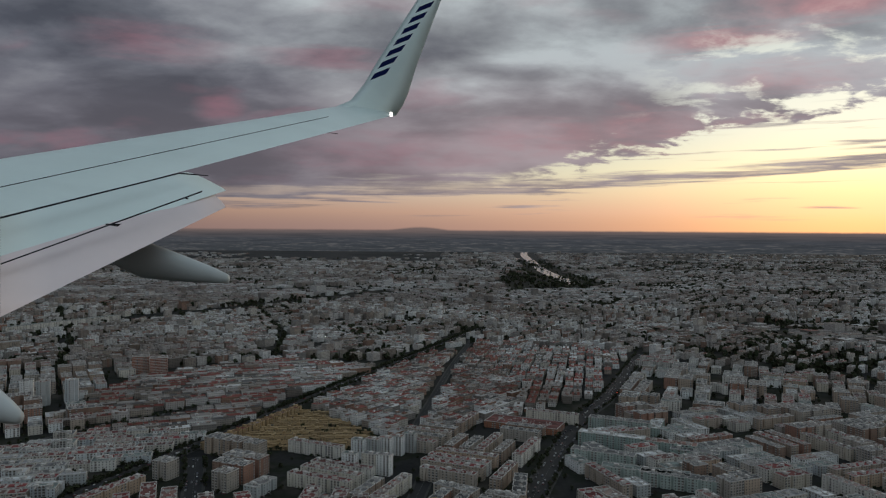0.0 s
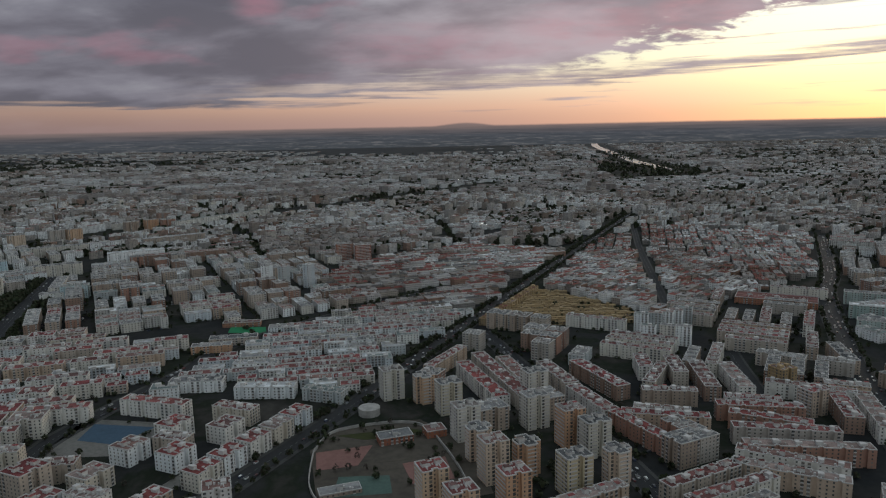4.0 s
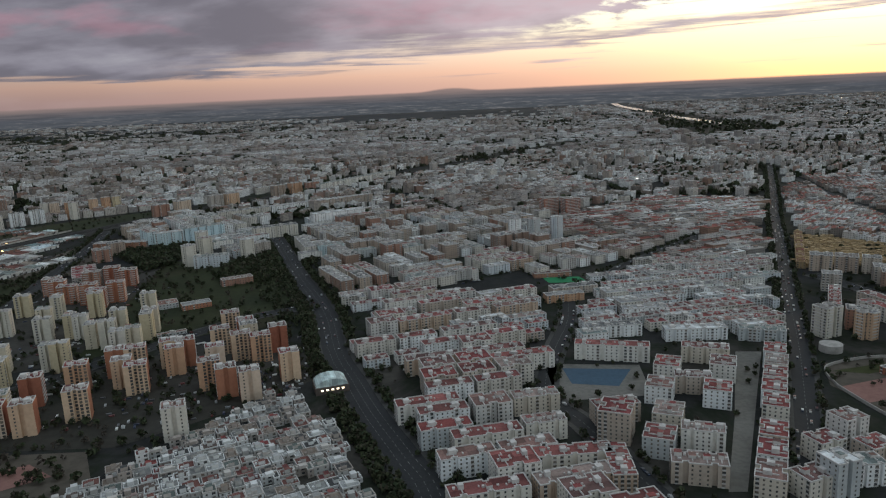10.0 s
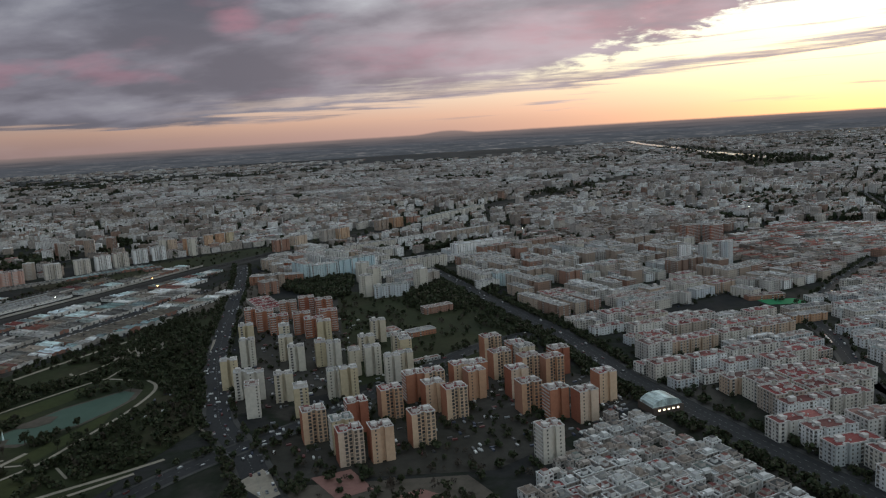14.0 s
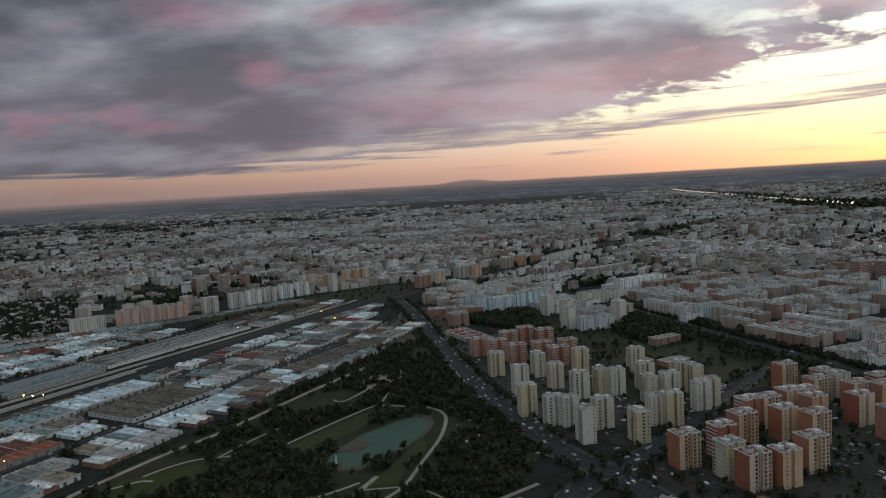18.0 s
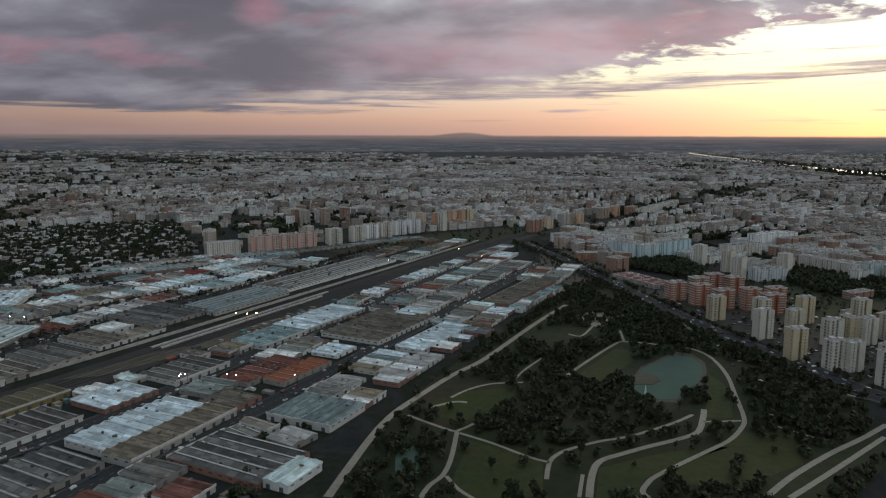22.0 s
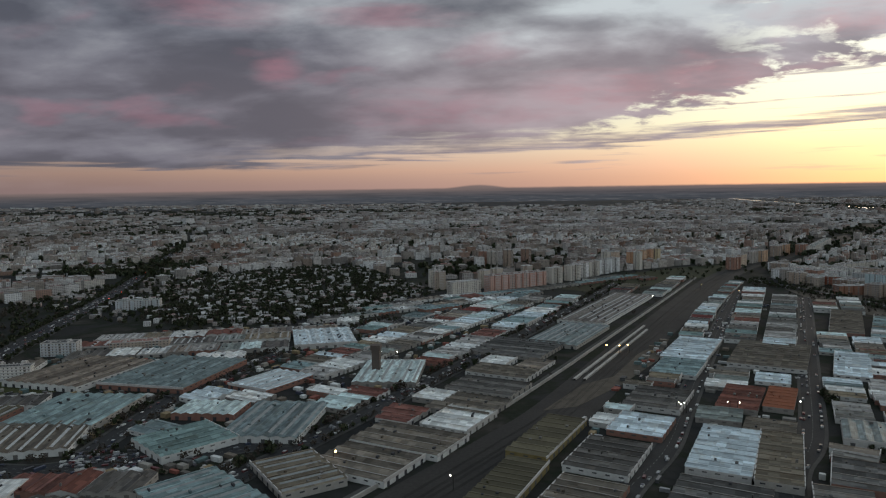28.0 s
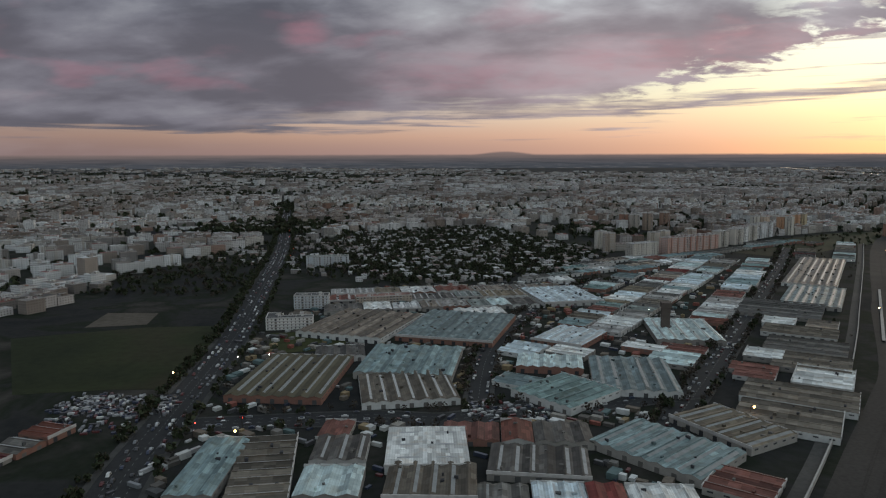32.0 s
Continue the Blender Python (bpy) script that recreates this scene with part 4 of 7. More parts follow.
keep = (YARDS_WEST, WASTE, WOODS_NORTH, WOODS_EAST, OCHRE, COURTS, BLUE, SCHOOL, LOW, TOWERS_BRICK, TOWERS_CREAM, MEADOW, PARK)
n, MIDTOWN = 0, []
# a row of slim white slabs, a brick works and a pale hospital by the long avenue
for x, y in [(-53, 459), (-44, 460), (-36, 463), (-29, 467), (-21, 473), (-43, 430), (-34, 428), (-55, 430)]:
    stand(building("slab", 5, 9, 8, white, roof_white, "white_slab", "slim tall white apartment slab with blank gable", 1), x, y, 66)
stand(building("slab", 56, 22, 3, brick, roof_red, "brick_factory", "long red-brown brick factory with a flat roof", 3), *[(62, 533)][0], -24)
for i, (x, y) in enumerate([(131, 524), (116, 485), (103, 452), (158, 525), (152, 473), (164, 460), (120, 418), (137, 408)]):
    stand(building("comb", (44, 44, 40, 30, 34, 30, 50, 44)[i], 9, (6, 6, 5, 4, 5, 4, 5, 5)[i], pale_green, roof_white, "hospital_wing", "pale green-white hospital wing with a flat roof", 3), x, y, (-24, -24, -24, 66, -24, -24, -20, -24)[i])
def slab_between(p, q, width, floors, wall, roof, name, label, heads=3, bands=False):
    p, q = Vector(p), Vector(q)
    m, d = (p + q) / 2, q - p
    lx = round(d.length)
    return stand(building("comb", lx, width, floors, wall, roof, name, label, heads, bands), m.x, m.y, math.degrees(math.atan2(d.y, d.x)))


# red-roofed blocks between the curved street and the avenue
for p, q, deep in [((-283, 312), (-263, 306), 8), ((-296, 277), (-281, 274), 8), ((-306, 229), (-292, 225), 8), ((-316, 207), (-298, 203), 9), ((-335, 248), (-317, 252), 8), ((-332, 319), (-298, 312), 8)]:
    slab_between(p, q, deep, 5, cream, roof_red, "red_roofed_block", RED, 4)
for i, (x, y) in enumerate([(-295, 291), (-304, 268), (-271, 290), (-282, 263), (-307, 243), (-315, 224)]):
    stand(building(*red_h[i % 2]), x, y, 70)
for i, (x, y) in enumerate([(-243, 304), (-248, 290), (-254, 276), (-260, 262), (-265, 248), (-275, 225), (-281, 211), (-287, 197)]):
    stand(building("h", 13, 9.5, 5, cream if i % 3 else white, roof_red, "red_roofed_block", RED, 2), x, y, 67)
for p, q in [((-322, 347), (-294, 350)), ((-284, 340), (-253, 341)), ((-247, 339), (-226, 333)), ((-298, 376), (-273, 379))]:
    slab_between(p, q, 8, 4, white, roof_white, "white_block", WHITE, 4)
for p, q in [((-361, 211), (-334, 214)), ((-333, 216), (-333, 195)), ((-366, 258), (-347, 262)), ((-363, 235), (-347, 239))]:
    slab_between(p, q, 8, 5, cream, roof_red, "red_roofed_block", RED, 4)
for x, y in [(-261, 218), (-246, 214), (-275, 195)]:
    stand(building("h", 11, 9, 5, cream, roof_red, "red_roofed_block", RED, 2), x, y, 22)
stand(building("h", 10, 9, 8, cream, roof_red, "red_roofed_block", RED, 2), *(-250, 225), 22)
stand(building("h", 13, 12, 8, cream, roof_red, "red_roofed_block", RED, 2), *(-328, 236), 70)
# slabs below the school ground
for i, (p, q) in enumerate(([(-209, 215), (-203, 186)], [(-199, 218), (-194, 188)], [(-189, 213), (-182, 183)], [(-177, 189), (-175, 169)])):
    slab_between(p, q, 7, 4, beige, roof_red if i == 0 else roof_grey, "apartment_slab", BEIGE)
slab_between(*[(-246, 193), (-214, 183)], 8, 5, white, roof_red, "red_roofed_block", RED, 5)
slab_between(*[(-260, 202), (-250, 203)], 8, 5, white, roof_white, "white_block", WHITE, 2)
stand(building("h", 9, 9, 8, white, roof_white, "white_slab", "slim tall white apartment slab with blank gable", 1), *[(-267, 196)][0], 20)
for x, y, k in ((*[(-195, 289)][0], ("slab", 15, 8, 2, brick, roof_grey, "school", "low brown school building with a flat roof", 1)), (*[(-178, 296)][0], ("slab", 9, 8, 2, brick, roof_red, "school", "low brick school wing with a red roof", 1)), (*[(-210, 243)][0], ("slab", 16, 6, 1, beige, roof_grey, "school", "low beige school pavilion", 1))):
    stand(building(*k), x, y, 22)
# towers of the middle distance
MT = ("cross", 10, 10, 13, white, roof_white, "tower_block", "slim white residential tower of the middle distance", 1, True)
for x, y in [(-346, 595), (-330, 591), (-310, 598)]:
    stand(building(*MT), x, y, 20)
for x, y in [(-304, 721), (-283, 714)]:
    stand(building("slab", 16, 12, 12, brick, roof_grey, "tower_block", "brown brick residential tower of the middle distance", 1, True), x, y, 20)
NT = [("cross", 10, 10, 9, tower_tan, roof_grey, "tower_block", BEIGE, 2, True), ("h", 11, 9, 10, tower_cream, roof_grey, "tower_block", BEIGE, 2, True), ("h", 10, 9, 11, tower_tan, roof_red, "tower_block", RED, 2, True)]
for i, (x, y) in enumerate([(-203, 340), (-186, 335), (-173, 322), (-164, 293), (-158, 273), (-152, 255), (-139, 260), (-133, 306), (-119, 287), (-110, 278), (-145, 230), (-174, 232), (-163, 217), (-105, 254), (-122, 246), (-131, 338)]):
    if vacant(x, y, 25, 9, 9, 0.35):
        stand(building(*NT[(1, 0, 1, 1, 0, 2, 0, 1, 2, 1, 2, 2, 2, 0, 1, 1)[i]]), x, y, 25)
# slabs on either side of the estate streets
for i, (p, q) in enumerate([((-79, 334), (-53, 332)), ((-94, 306), (-56, 300)), ((-87, 312), (-63, 306)), ((-49, 316), (-11, 312)), ((-42, 325), (-18, 320)), ((-50, 291), (-7, 286)), ((-51, 274), (-2, 270)), ((12, 344), (31, 338))]):
    slab_between(p, q, 6.6, 5, (beige, cream, beige)[i % 3], roof_red, "apartment_slab", RED, 6)
for i, (p, q) in enumerate([((11, 329), (5, 299)), ((23, 330), (14, 288)), ((-42, 376), (-44, 336)), ((-27, 373), (-28, 335)), ((-124, 375), (-112, 341)), ((-112, 338), (-98, 306)), ((-106, 377), (-87, 337)), ((-69, 387), (-70, 365)), ((-53, 384), (-54, 357)), ((-168, 374), (-147, 322)), ((-160, 390), (-136, 325)), ((-146, 383), (-129, 330))]):
    slab_between(p, q, 8.0, 5, cream if i % 2 else beige, roof_red, "apartment_slab", RED, 5)
for p, q in [((-2, 394), (19, 381)), ((25, 381), (41, 373)), ((46, 409), (41, 375)), ((54, 367), (84, 359)), ((42, 326), (23, 257)), ((58, 325), (36, 260))]:
    slab_between(p, q, 7.5, 5, beige, roof_grey, "apartment_slab", BEIGE, 4)
for x, y, wall in ((-115, 287, white), (-106, 276, white), (-3, 322, beige), (-5, 352, ochre)):
    if vacant(x, y, 25, 9, 9, 0.3):
        stand(building("h", 10, 9, 8, wall, roof_red, "tower_block", BRICKT, 2, True), x, y, 25)
# between the two avenues, south: red-roofed slabs either side of the curved street
n += estate([(-225, 305), (-160, 320), (-110, 345), (-90, 300), (-140, 285), (-165, 290), (-190, 318)], 25, 24, 10, mixed_mid, 44, keep)
n += quarter([(-392, 120), (-390, 200), (-414, 265), (-430, 298), (-375, 330), (-352, 300), (-340, 245), (-322, 190), (-310, 120)], 16, 4.5, 8.5, red_slabs, 1, keep, gap=(0.5, 2.5), court=2.0)
n += quarter([(-312, 110), (-330, 160), (-300, 175), (-285, 160), (-315, 100)], 70, 8, 14, red_h, 2, keep, court=5)
n += quarter([(-425, 300), (-455, 350), (-480, 430), (-460, 450), (-345, 420), (-330, 360), (-345, 330), (-375, 330)], 22, 6, 9, white_rows + red_slabs, 3, keep)
# between the avenues, further on: white rows with red roofs
n += quarter([(-330, 335), (-225, 335), (-190, 420), (-160, 505), (-255, 505), (-300, 440)], 14, 4.5, 8, white_rows, 4, keep, gap=(0.3, 1.8), skip=0.03, court=1.5)
n += quarter([(-255, 510), (-160, 510), (-60, 760), (-180, 800), (-300, 700), (-300, 560)], 24, 4.0, 8, white_rows, 5, keep, stuff=MIDTOWN, gap=(0.3, 1.6), skip=0.03, court=1.5)
n += estate([(-470, 420), (-290, 500), (-250, 520), (-310, 600), (-310, 740), (-560, 740), (-520, 560)], 30, 46, 10, mixed_mid, 6, keep)
# east of the avenue: slabs and towers round the sports courts
n += estate([(-215, 330), (-95, 340), (-95, 470), (-155, 470)], 66, 42, 10, beige_slabs[1:] + mixed_mid[:3], 7, keep)
n += estate([(-140, 120), (-60, 230), (-75, 340), (-95, 330), (-140, 270), (-150, 215), (-190, 110)], 30, 46, 7.0, beige_slabs, 8, keep, street=3.6, court=4.6)
n += estate([(-85, 340), (-60, 230), (-5, 215), (110, 545), (60, 560), (-20, 520), (-85, 465)], 66, 46, 7.0, beige_slabs[:3], 9, keep, street=3.6, court=4.6)
OLD = [("slab", 9, 7, 3, white), ("slab", 12, 7, 3, white), ("slab", 7, 6.5, 2, white), ("slab", 10, 8, 4, white), ("slab", 15, 7, 3, white)]
n += quarter([(-105, 585), (-30, 495), (60, 565), (75, 700), (20, 760), (-60, 740)], 50, 2.6, 7.5, OLD, 11, keep, stuff=MIDTOWN, gap=(0.1, 1.0), jitter=1.2, court=1.2)
n += quarter([(75, 700), (60, 565), (140, 640), (230, 860), (50, 940), (-40, 800), (-60, 740), (20, 760)], 78, 2.6, 7.5, OLD, 12, keep, stuff=MIDTOWN, gap=(0.1, 1.0), jitter=1.2, court=1.2)
n += estate([(130, 600), (160, 640), (240, 850), (330, 760), (420, 640), (300, 560)], 66, 44, 10, mixed_mid, 31, keep)
n += estate([(120, 560), (60, 420), (40, 330), (10, 200), (120, 130), (330, 380), (420, 640), (300, 600)], 20, 44, 7.4, beige_slabs + mixed_mid[1:5], 10, keep, street=3.6, court=4.4)
# blocks between the meadow and the railway that can be told apart
for p, q, deep, floors, wall, roof in (((-691, 637), (-675, 618), 10, 10, pale_blue, roof_white), ((-675, 618), (-652, 631), 10, 9, pale_blue, roof_white), ((-652, 631), (-622, 653), 10, 10, pale_blue, roof_white), ((-663, 752), (-614, 783), 10, 7, white, roof_white), ((-613, 783), (-568, 815), 10, 7, white, roof_white), ((-565, 815), (-509, 861), 10, 7, cream, roof_white), ((-719, 685), (-689, 670), 10, 5, brick, roof_white), ((-728, 614), (-680, 617), 11, 5, brick, roof_white), ((-546, 699), (-498, 726), 14, 9, white, roof_white), ((-507, 703), (-436, 739), 12, 7, beige, roof_white), ((-605, 535), (-579, 542), 9, 6, white, roof_white), ((-537, 606), (-516, 558), 9, 6, white, roof_grey), ((-701, 543), (-678, 503), 18, 2, beige, roof_red), ((-510, 558), (-490, 565), 10, 7, pale_blue, roof_white), ((-591, 646), (-554, 665), 11, 7, cream, roof_grey), ((-599, 976), (-511, 1128), 10, 7, cream, roof_white)):
    if (Vector(p) - Vector(q)).length > 8:
        slab_between(p, q, deep, floors, wall, roof, "long_block", "long apartment block of the middle distance, with stair heads", 4)
for x, y in [(-570, 558), (-624, 599), (-610, 570), (-612, 539)]:
    stand(building("cross", 11, 10, 11, tower_cream, roof_white, "tower_block", "cream residential tower beside dark woods", 1), x, y + 4, 30)
# the white low houses beside the market hall
n += quarter(LOW, 28, 1.9, 4.6, tiny, 12, gap=(0.1, 0.7), skip=0.02, court=0.4, jitter=0.8)
# across the meadow and along the railway: white and beige blocks
n += quarter([(-560, 565), (-500, 455), (-480, 440), (-520, 560), (-560, 640)], 112, 6, 9, white_rows, 13, keep)
n += estate([(-700, 560), (-640, 560), (-560, 570), (-600, 740), (-720, 790), (-760, 680)], 38, 50, 11, white_mid[:2] + mixed_mid, 14, keep)

# ---- the wide town behind ----
NEAR = [(-1430, 0), (-1430, 560), (-1360, 760), (-1210, 890), (-1075, 650), (-965, 715), (-800, 850), (-720, 790), (-600, 745), (-300, 745), (-180, 800), (-60, 800), (50, 940), (230, 860), (400, 640), (320, 380), (120, 140), (120, 0)]
RIVER = smooth([(371, 2000), (368, 2086), (371, 2363), (378, 2724), (420, 3300), (500, 4411), (600, 5200)])
RIVER_PARK = [(150, 2050), (170, 1760), (260, 1800), (390, 1850), (470, 2000), (440, 2300), (330, 2250), (300, 2500), (210, 2400)]


def box_stuff(name, cells, label, mat):
    """Many plain houses in one mesh: rows of x, y, length, width, height, angle."""
    a = np.array(cells)
    k = len(a)
    cs, sn = np.cos(a[:, 5]), np.sin(a[:, 5])
    v = np.zeros((k, 8, 3))
    for i, (p, q) in enumerate(((-1, -1), (1, -1), (1, 1), (-1, 1))):
        u, w2 = p * a[:, 2] / 2, q * a[:, 3] / 2
        for j in (0, 4):
            v[:, i + j, 0], v[:, i + j, 1] = a[:, 0] + cs * u - sn * w2, a[:, 1] + sn * u + cs * w2
        v[:, i + 4, 2] = a[:, 4]
    faces = np.array([(0, 1, 5, 4), (1, 2, 6, 5), (2, 3, 7, 6), (3, 0, 4, 7), (4, 5, 6, 7)])
    f = (faces[None] + 8 * np.arange(k)[:, None, None]).reshape(-1, 4)
    me = bpy.data.meshes.new(name)
    me.vertices.add(8 * k)
    me.vertices.foreach_set("co", v.reshape(-1))
    me.loops.add(20 * k)
    me.loops.foreach_set("vertex_index", f.reshape(-1))
    me.polygons.add(5 * k)
    me.polygons.foreach_set("loop_start", np.arange(0, 20 * k, 4))
    me.polygons.foreach_set("loop_total", np.full(5 * k, 4))
    me.materials.append(mat)
    me.update(calc_edges=True)
    me.shade_flat()
    return tagged(new(name, me), label, "buildings", kind="stuff")


rnd = random.Random(77)
bands, FAR_AVENUES = {}, []
for k in range(26):
    x, y, a = rnd.uniform(-3200, 1900), rnd.uniform(850, 3000), radians(rnd.choice((20, 35, 68, 110, 150, 165)) + rnd.uniform(-8, 8))
    r = rnd.uniform(150, 520)
    bend = rnd.uniform(-60, 60)
    FAR_AVENUES.append([(x - r * math.cos(a), y - r * math.sin(a)), (x + bend, y), (x + r * math.cos(a), y + r * math.sin(a))])
CELL = 230.0
for iy in range(0, 21):
    for ix in range(-26, 18):
        cx, cy = (ix + 0.5) * CELL, (iy + 0.5) * CELL
        if cx < -1350 - 0.9 * cy or cx > 250 + 0.72 * cy:
            continue
        rough = noise.noise((cx * 0.0011, cy * 0.0011, 4.2))
        turn = radians(40 + 55 * noise.noise((cx * 0.0021, cy * 0.0021, 0.7)))
        level = 5.6 + 3.2 * noise.noise((cx * 0.004, cy * 0.004, 9.1)) + (1.5 if cx < -300 else -0.6)
        if cy < 1400:
            pitch, dens = 13.0, 0.93
        elif cy < 2500:
            pitch, dens = 17.5, 0.90
        else:
            pitch, dens = 26.0, max(0.0, 0.74 - (cy - 2500) / 3400 + 0.9 * rough)
        if cx < -1400:
            dens *= 0.75 + 0.5 * rough
            level *= 0.8
        kind = rnd.random()
        dens *= rnd.uniform(0.78, 1.0)
        lines = [l for l in FAR_AVENUES if off_line(cx, cy, l) < CELL]
        c, s = math.cos(turn), math.sin(turn)
        if kind < 0.10:
            pitch, level = pitch * 2.0, 3.6
        elif kind < 0.22:
            level, dens = level + 4.5, dens * 0.62
        elif kind < (0.32 if cx < -600 else 0.27):
            dens *= 0.22
        if cx < -700 and cy > 900:
            dens *= 0.80 + 0.45 * noise.noise((cx * 0.003, cy * 0.0045, 3.3))
        slabs = 0.32 < kind < (0.62 if cx < -250 or cy < 1300 else 0.42)
        half = int(CELL * 0.75 / pitch)
        for i in range(-half, half + 1):
            for j in range(-half, half + 1):
                u = i * pitch + rnd.uniform(-1.5, 1.5)
                v = (j + 0.16 * (1 if j % 2 else -1)) * pitch * 0.92
                x, y = cx + c * u - s * v, cy + s * u + c * v
                if abs(x - cx) > CELL / 2 or abs(y - cy) > CELL / 2 or rnd.random() > dens:
                    continue
                if lines and any(off_line(x, y, l) < 7 for l in lines):
                    continue
                if inside(x, y, NEAR) or inside(x, y, YARDS_WEST) or inside(x, y, RIVER_PARK) or off_line(x, y, RIVER) < 75 or off_line(x, y, TRACK) < (24 if y < 800 else 36):
                    continue
                if y < 1300 and any(off_line(x, y, line) < h + pitch * 0.45 for line, h in CLEAR):
                    continue
                h = max(2.5, rnd.gauss(level, 1.3))
                lx, ly = pitch * rnd.uniform(0.72, 1.02), pitch * rnd.uniform(0.52, 0.80)
                if slabs:
                    if (i + (j // 2)) % 3 == 2:
                        continue
                    lx, ly, h = pitch * 1.02, pitch * 0.40, level + 2.0 + (ix * 7 + iy * 3) % 3
                    if j % 2 and rnd.random() < 0.65:
                        bands.setdefault(9, []).append((x, y))
                        continue
                elif rnd.random() < 0.10:
                    bands.setdefault(9, []).append((x, y))
                    continue
                if rnd.random() < 0.022:
                    h, lx, ly = rnd.uniform(12, 17), pitch * 0.8, pitch * 0.7
                key = 0 if y < 900 else 1 if y < 1400 else 2 if y < 2500 else 3
                bands.setdefault(key, []).append((x, y, lx, ly, h, turn))
                if y < 1700:
                    for _ in range(2):
                        bands[key].append((x + rnd.uniform(-3, 3), y + rnd.uniform(-2, 2), rnd.uniform(1.5, 3.5), rnd.uniform(1.5, 3), h + rnd.uniform(0.6, 1.6), turn))
GREEN = bands.pop(9)
for key, cells in bands.items():
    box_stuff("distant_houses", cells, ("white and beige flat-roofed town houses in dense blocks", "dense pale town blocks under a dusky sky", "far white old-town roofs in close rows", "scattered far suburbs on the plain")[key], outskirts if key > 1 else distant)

box_stuff("midtown_rows", MIDTOWN, "close rows of white terraced houses with red and pale roofs", midtown)
tagged(part("river", ribbon(RIVER, 22, -22, 0.10), river_water), "shining river reflecting the evening sky", "river", kind="structure")
for line, wd in (([(150, 3700), (260, 3800), (420, 3850)], 60), ([(1500, 3900), (1640, 4050), (1700, 4300)], 40), ([(700, 2450), (760, 2500), (900, 2520)], 12)):
    tagged(part("pond", ribbon(smooth(line), wd / 2, -wd / 2, 0.12), river_water), "far sheet of water shining in the dusk", "pond", kind="structure")


def flat(name, ring, z, mat, label="", category="", parent=None):
    s = Shape()
    s.prism(list(ring), z - 0.10, z, 0, 0)
    ob = part(name, s, mat, parent)
    if not parent:
        tagged(ob, label, category or name.replace("_", " "), kind="structure")
    return ob


# ---- the railway ----
railway = tagged(part("railway_bed", ribbon(TRACK, 12, -15, 0.08), ballast), "dark ballasted railway yard with several tracks", "railway", kind="structure")
for off in (-6, -2.5, 0.0, 4):
    for side in (-0.38, 0.38):
        part("rail", ribbon(TRACK, off + side + 0.04, off + side - 0.04, 0.2, thick=0.12), rail_steel, railway)
wall_line = smooth([(-1110, 100), (-1055, 197), (-1019, 270), (-984, 345), (-955, 410), (-880, 578), (-815, 727)])
tagged(part("rail_wall", ribbon(wall_line, 0.25, -0.25, 1.6, thick=1.7), concrete), "long pale concrete wall beside the railway", "wall", kind="structure")
tagged(part("service_road", ribbon(wall_line, 4.5, 0.6, 0.07), paving), "pale service track along the railway wall", "road", kind="structure")


# sidings: a loading platform, standing wagons and heaps of earth beside the tracks
for a, b in ([(-978, 331), (-917, 470)], [(-973, 331), (-918, 456)]):
    tagged(part("platform", ribbon([a, b], 0.7, -0.7, 0.9, thick=1.0), concrete), "narrow pale concrete loading platform", "platform", kind="structure")
flat("earth_patch", [(-996, 282), (-975, 323), (-958, 338), (-936, 389), (-910, 429), (-929, 372), (-956, 324), (-981, 288)], 0.13, soil, "bare brown earth beside the sidings", "ground")


# ---- sheds and works ----
SHED = {}


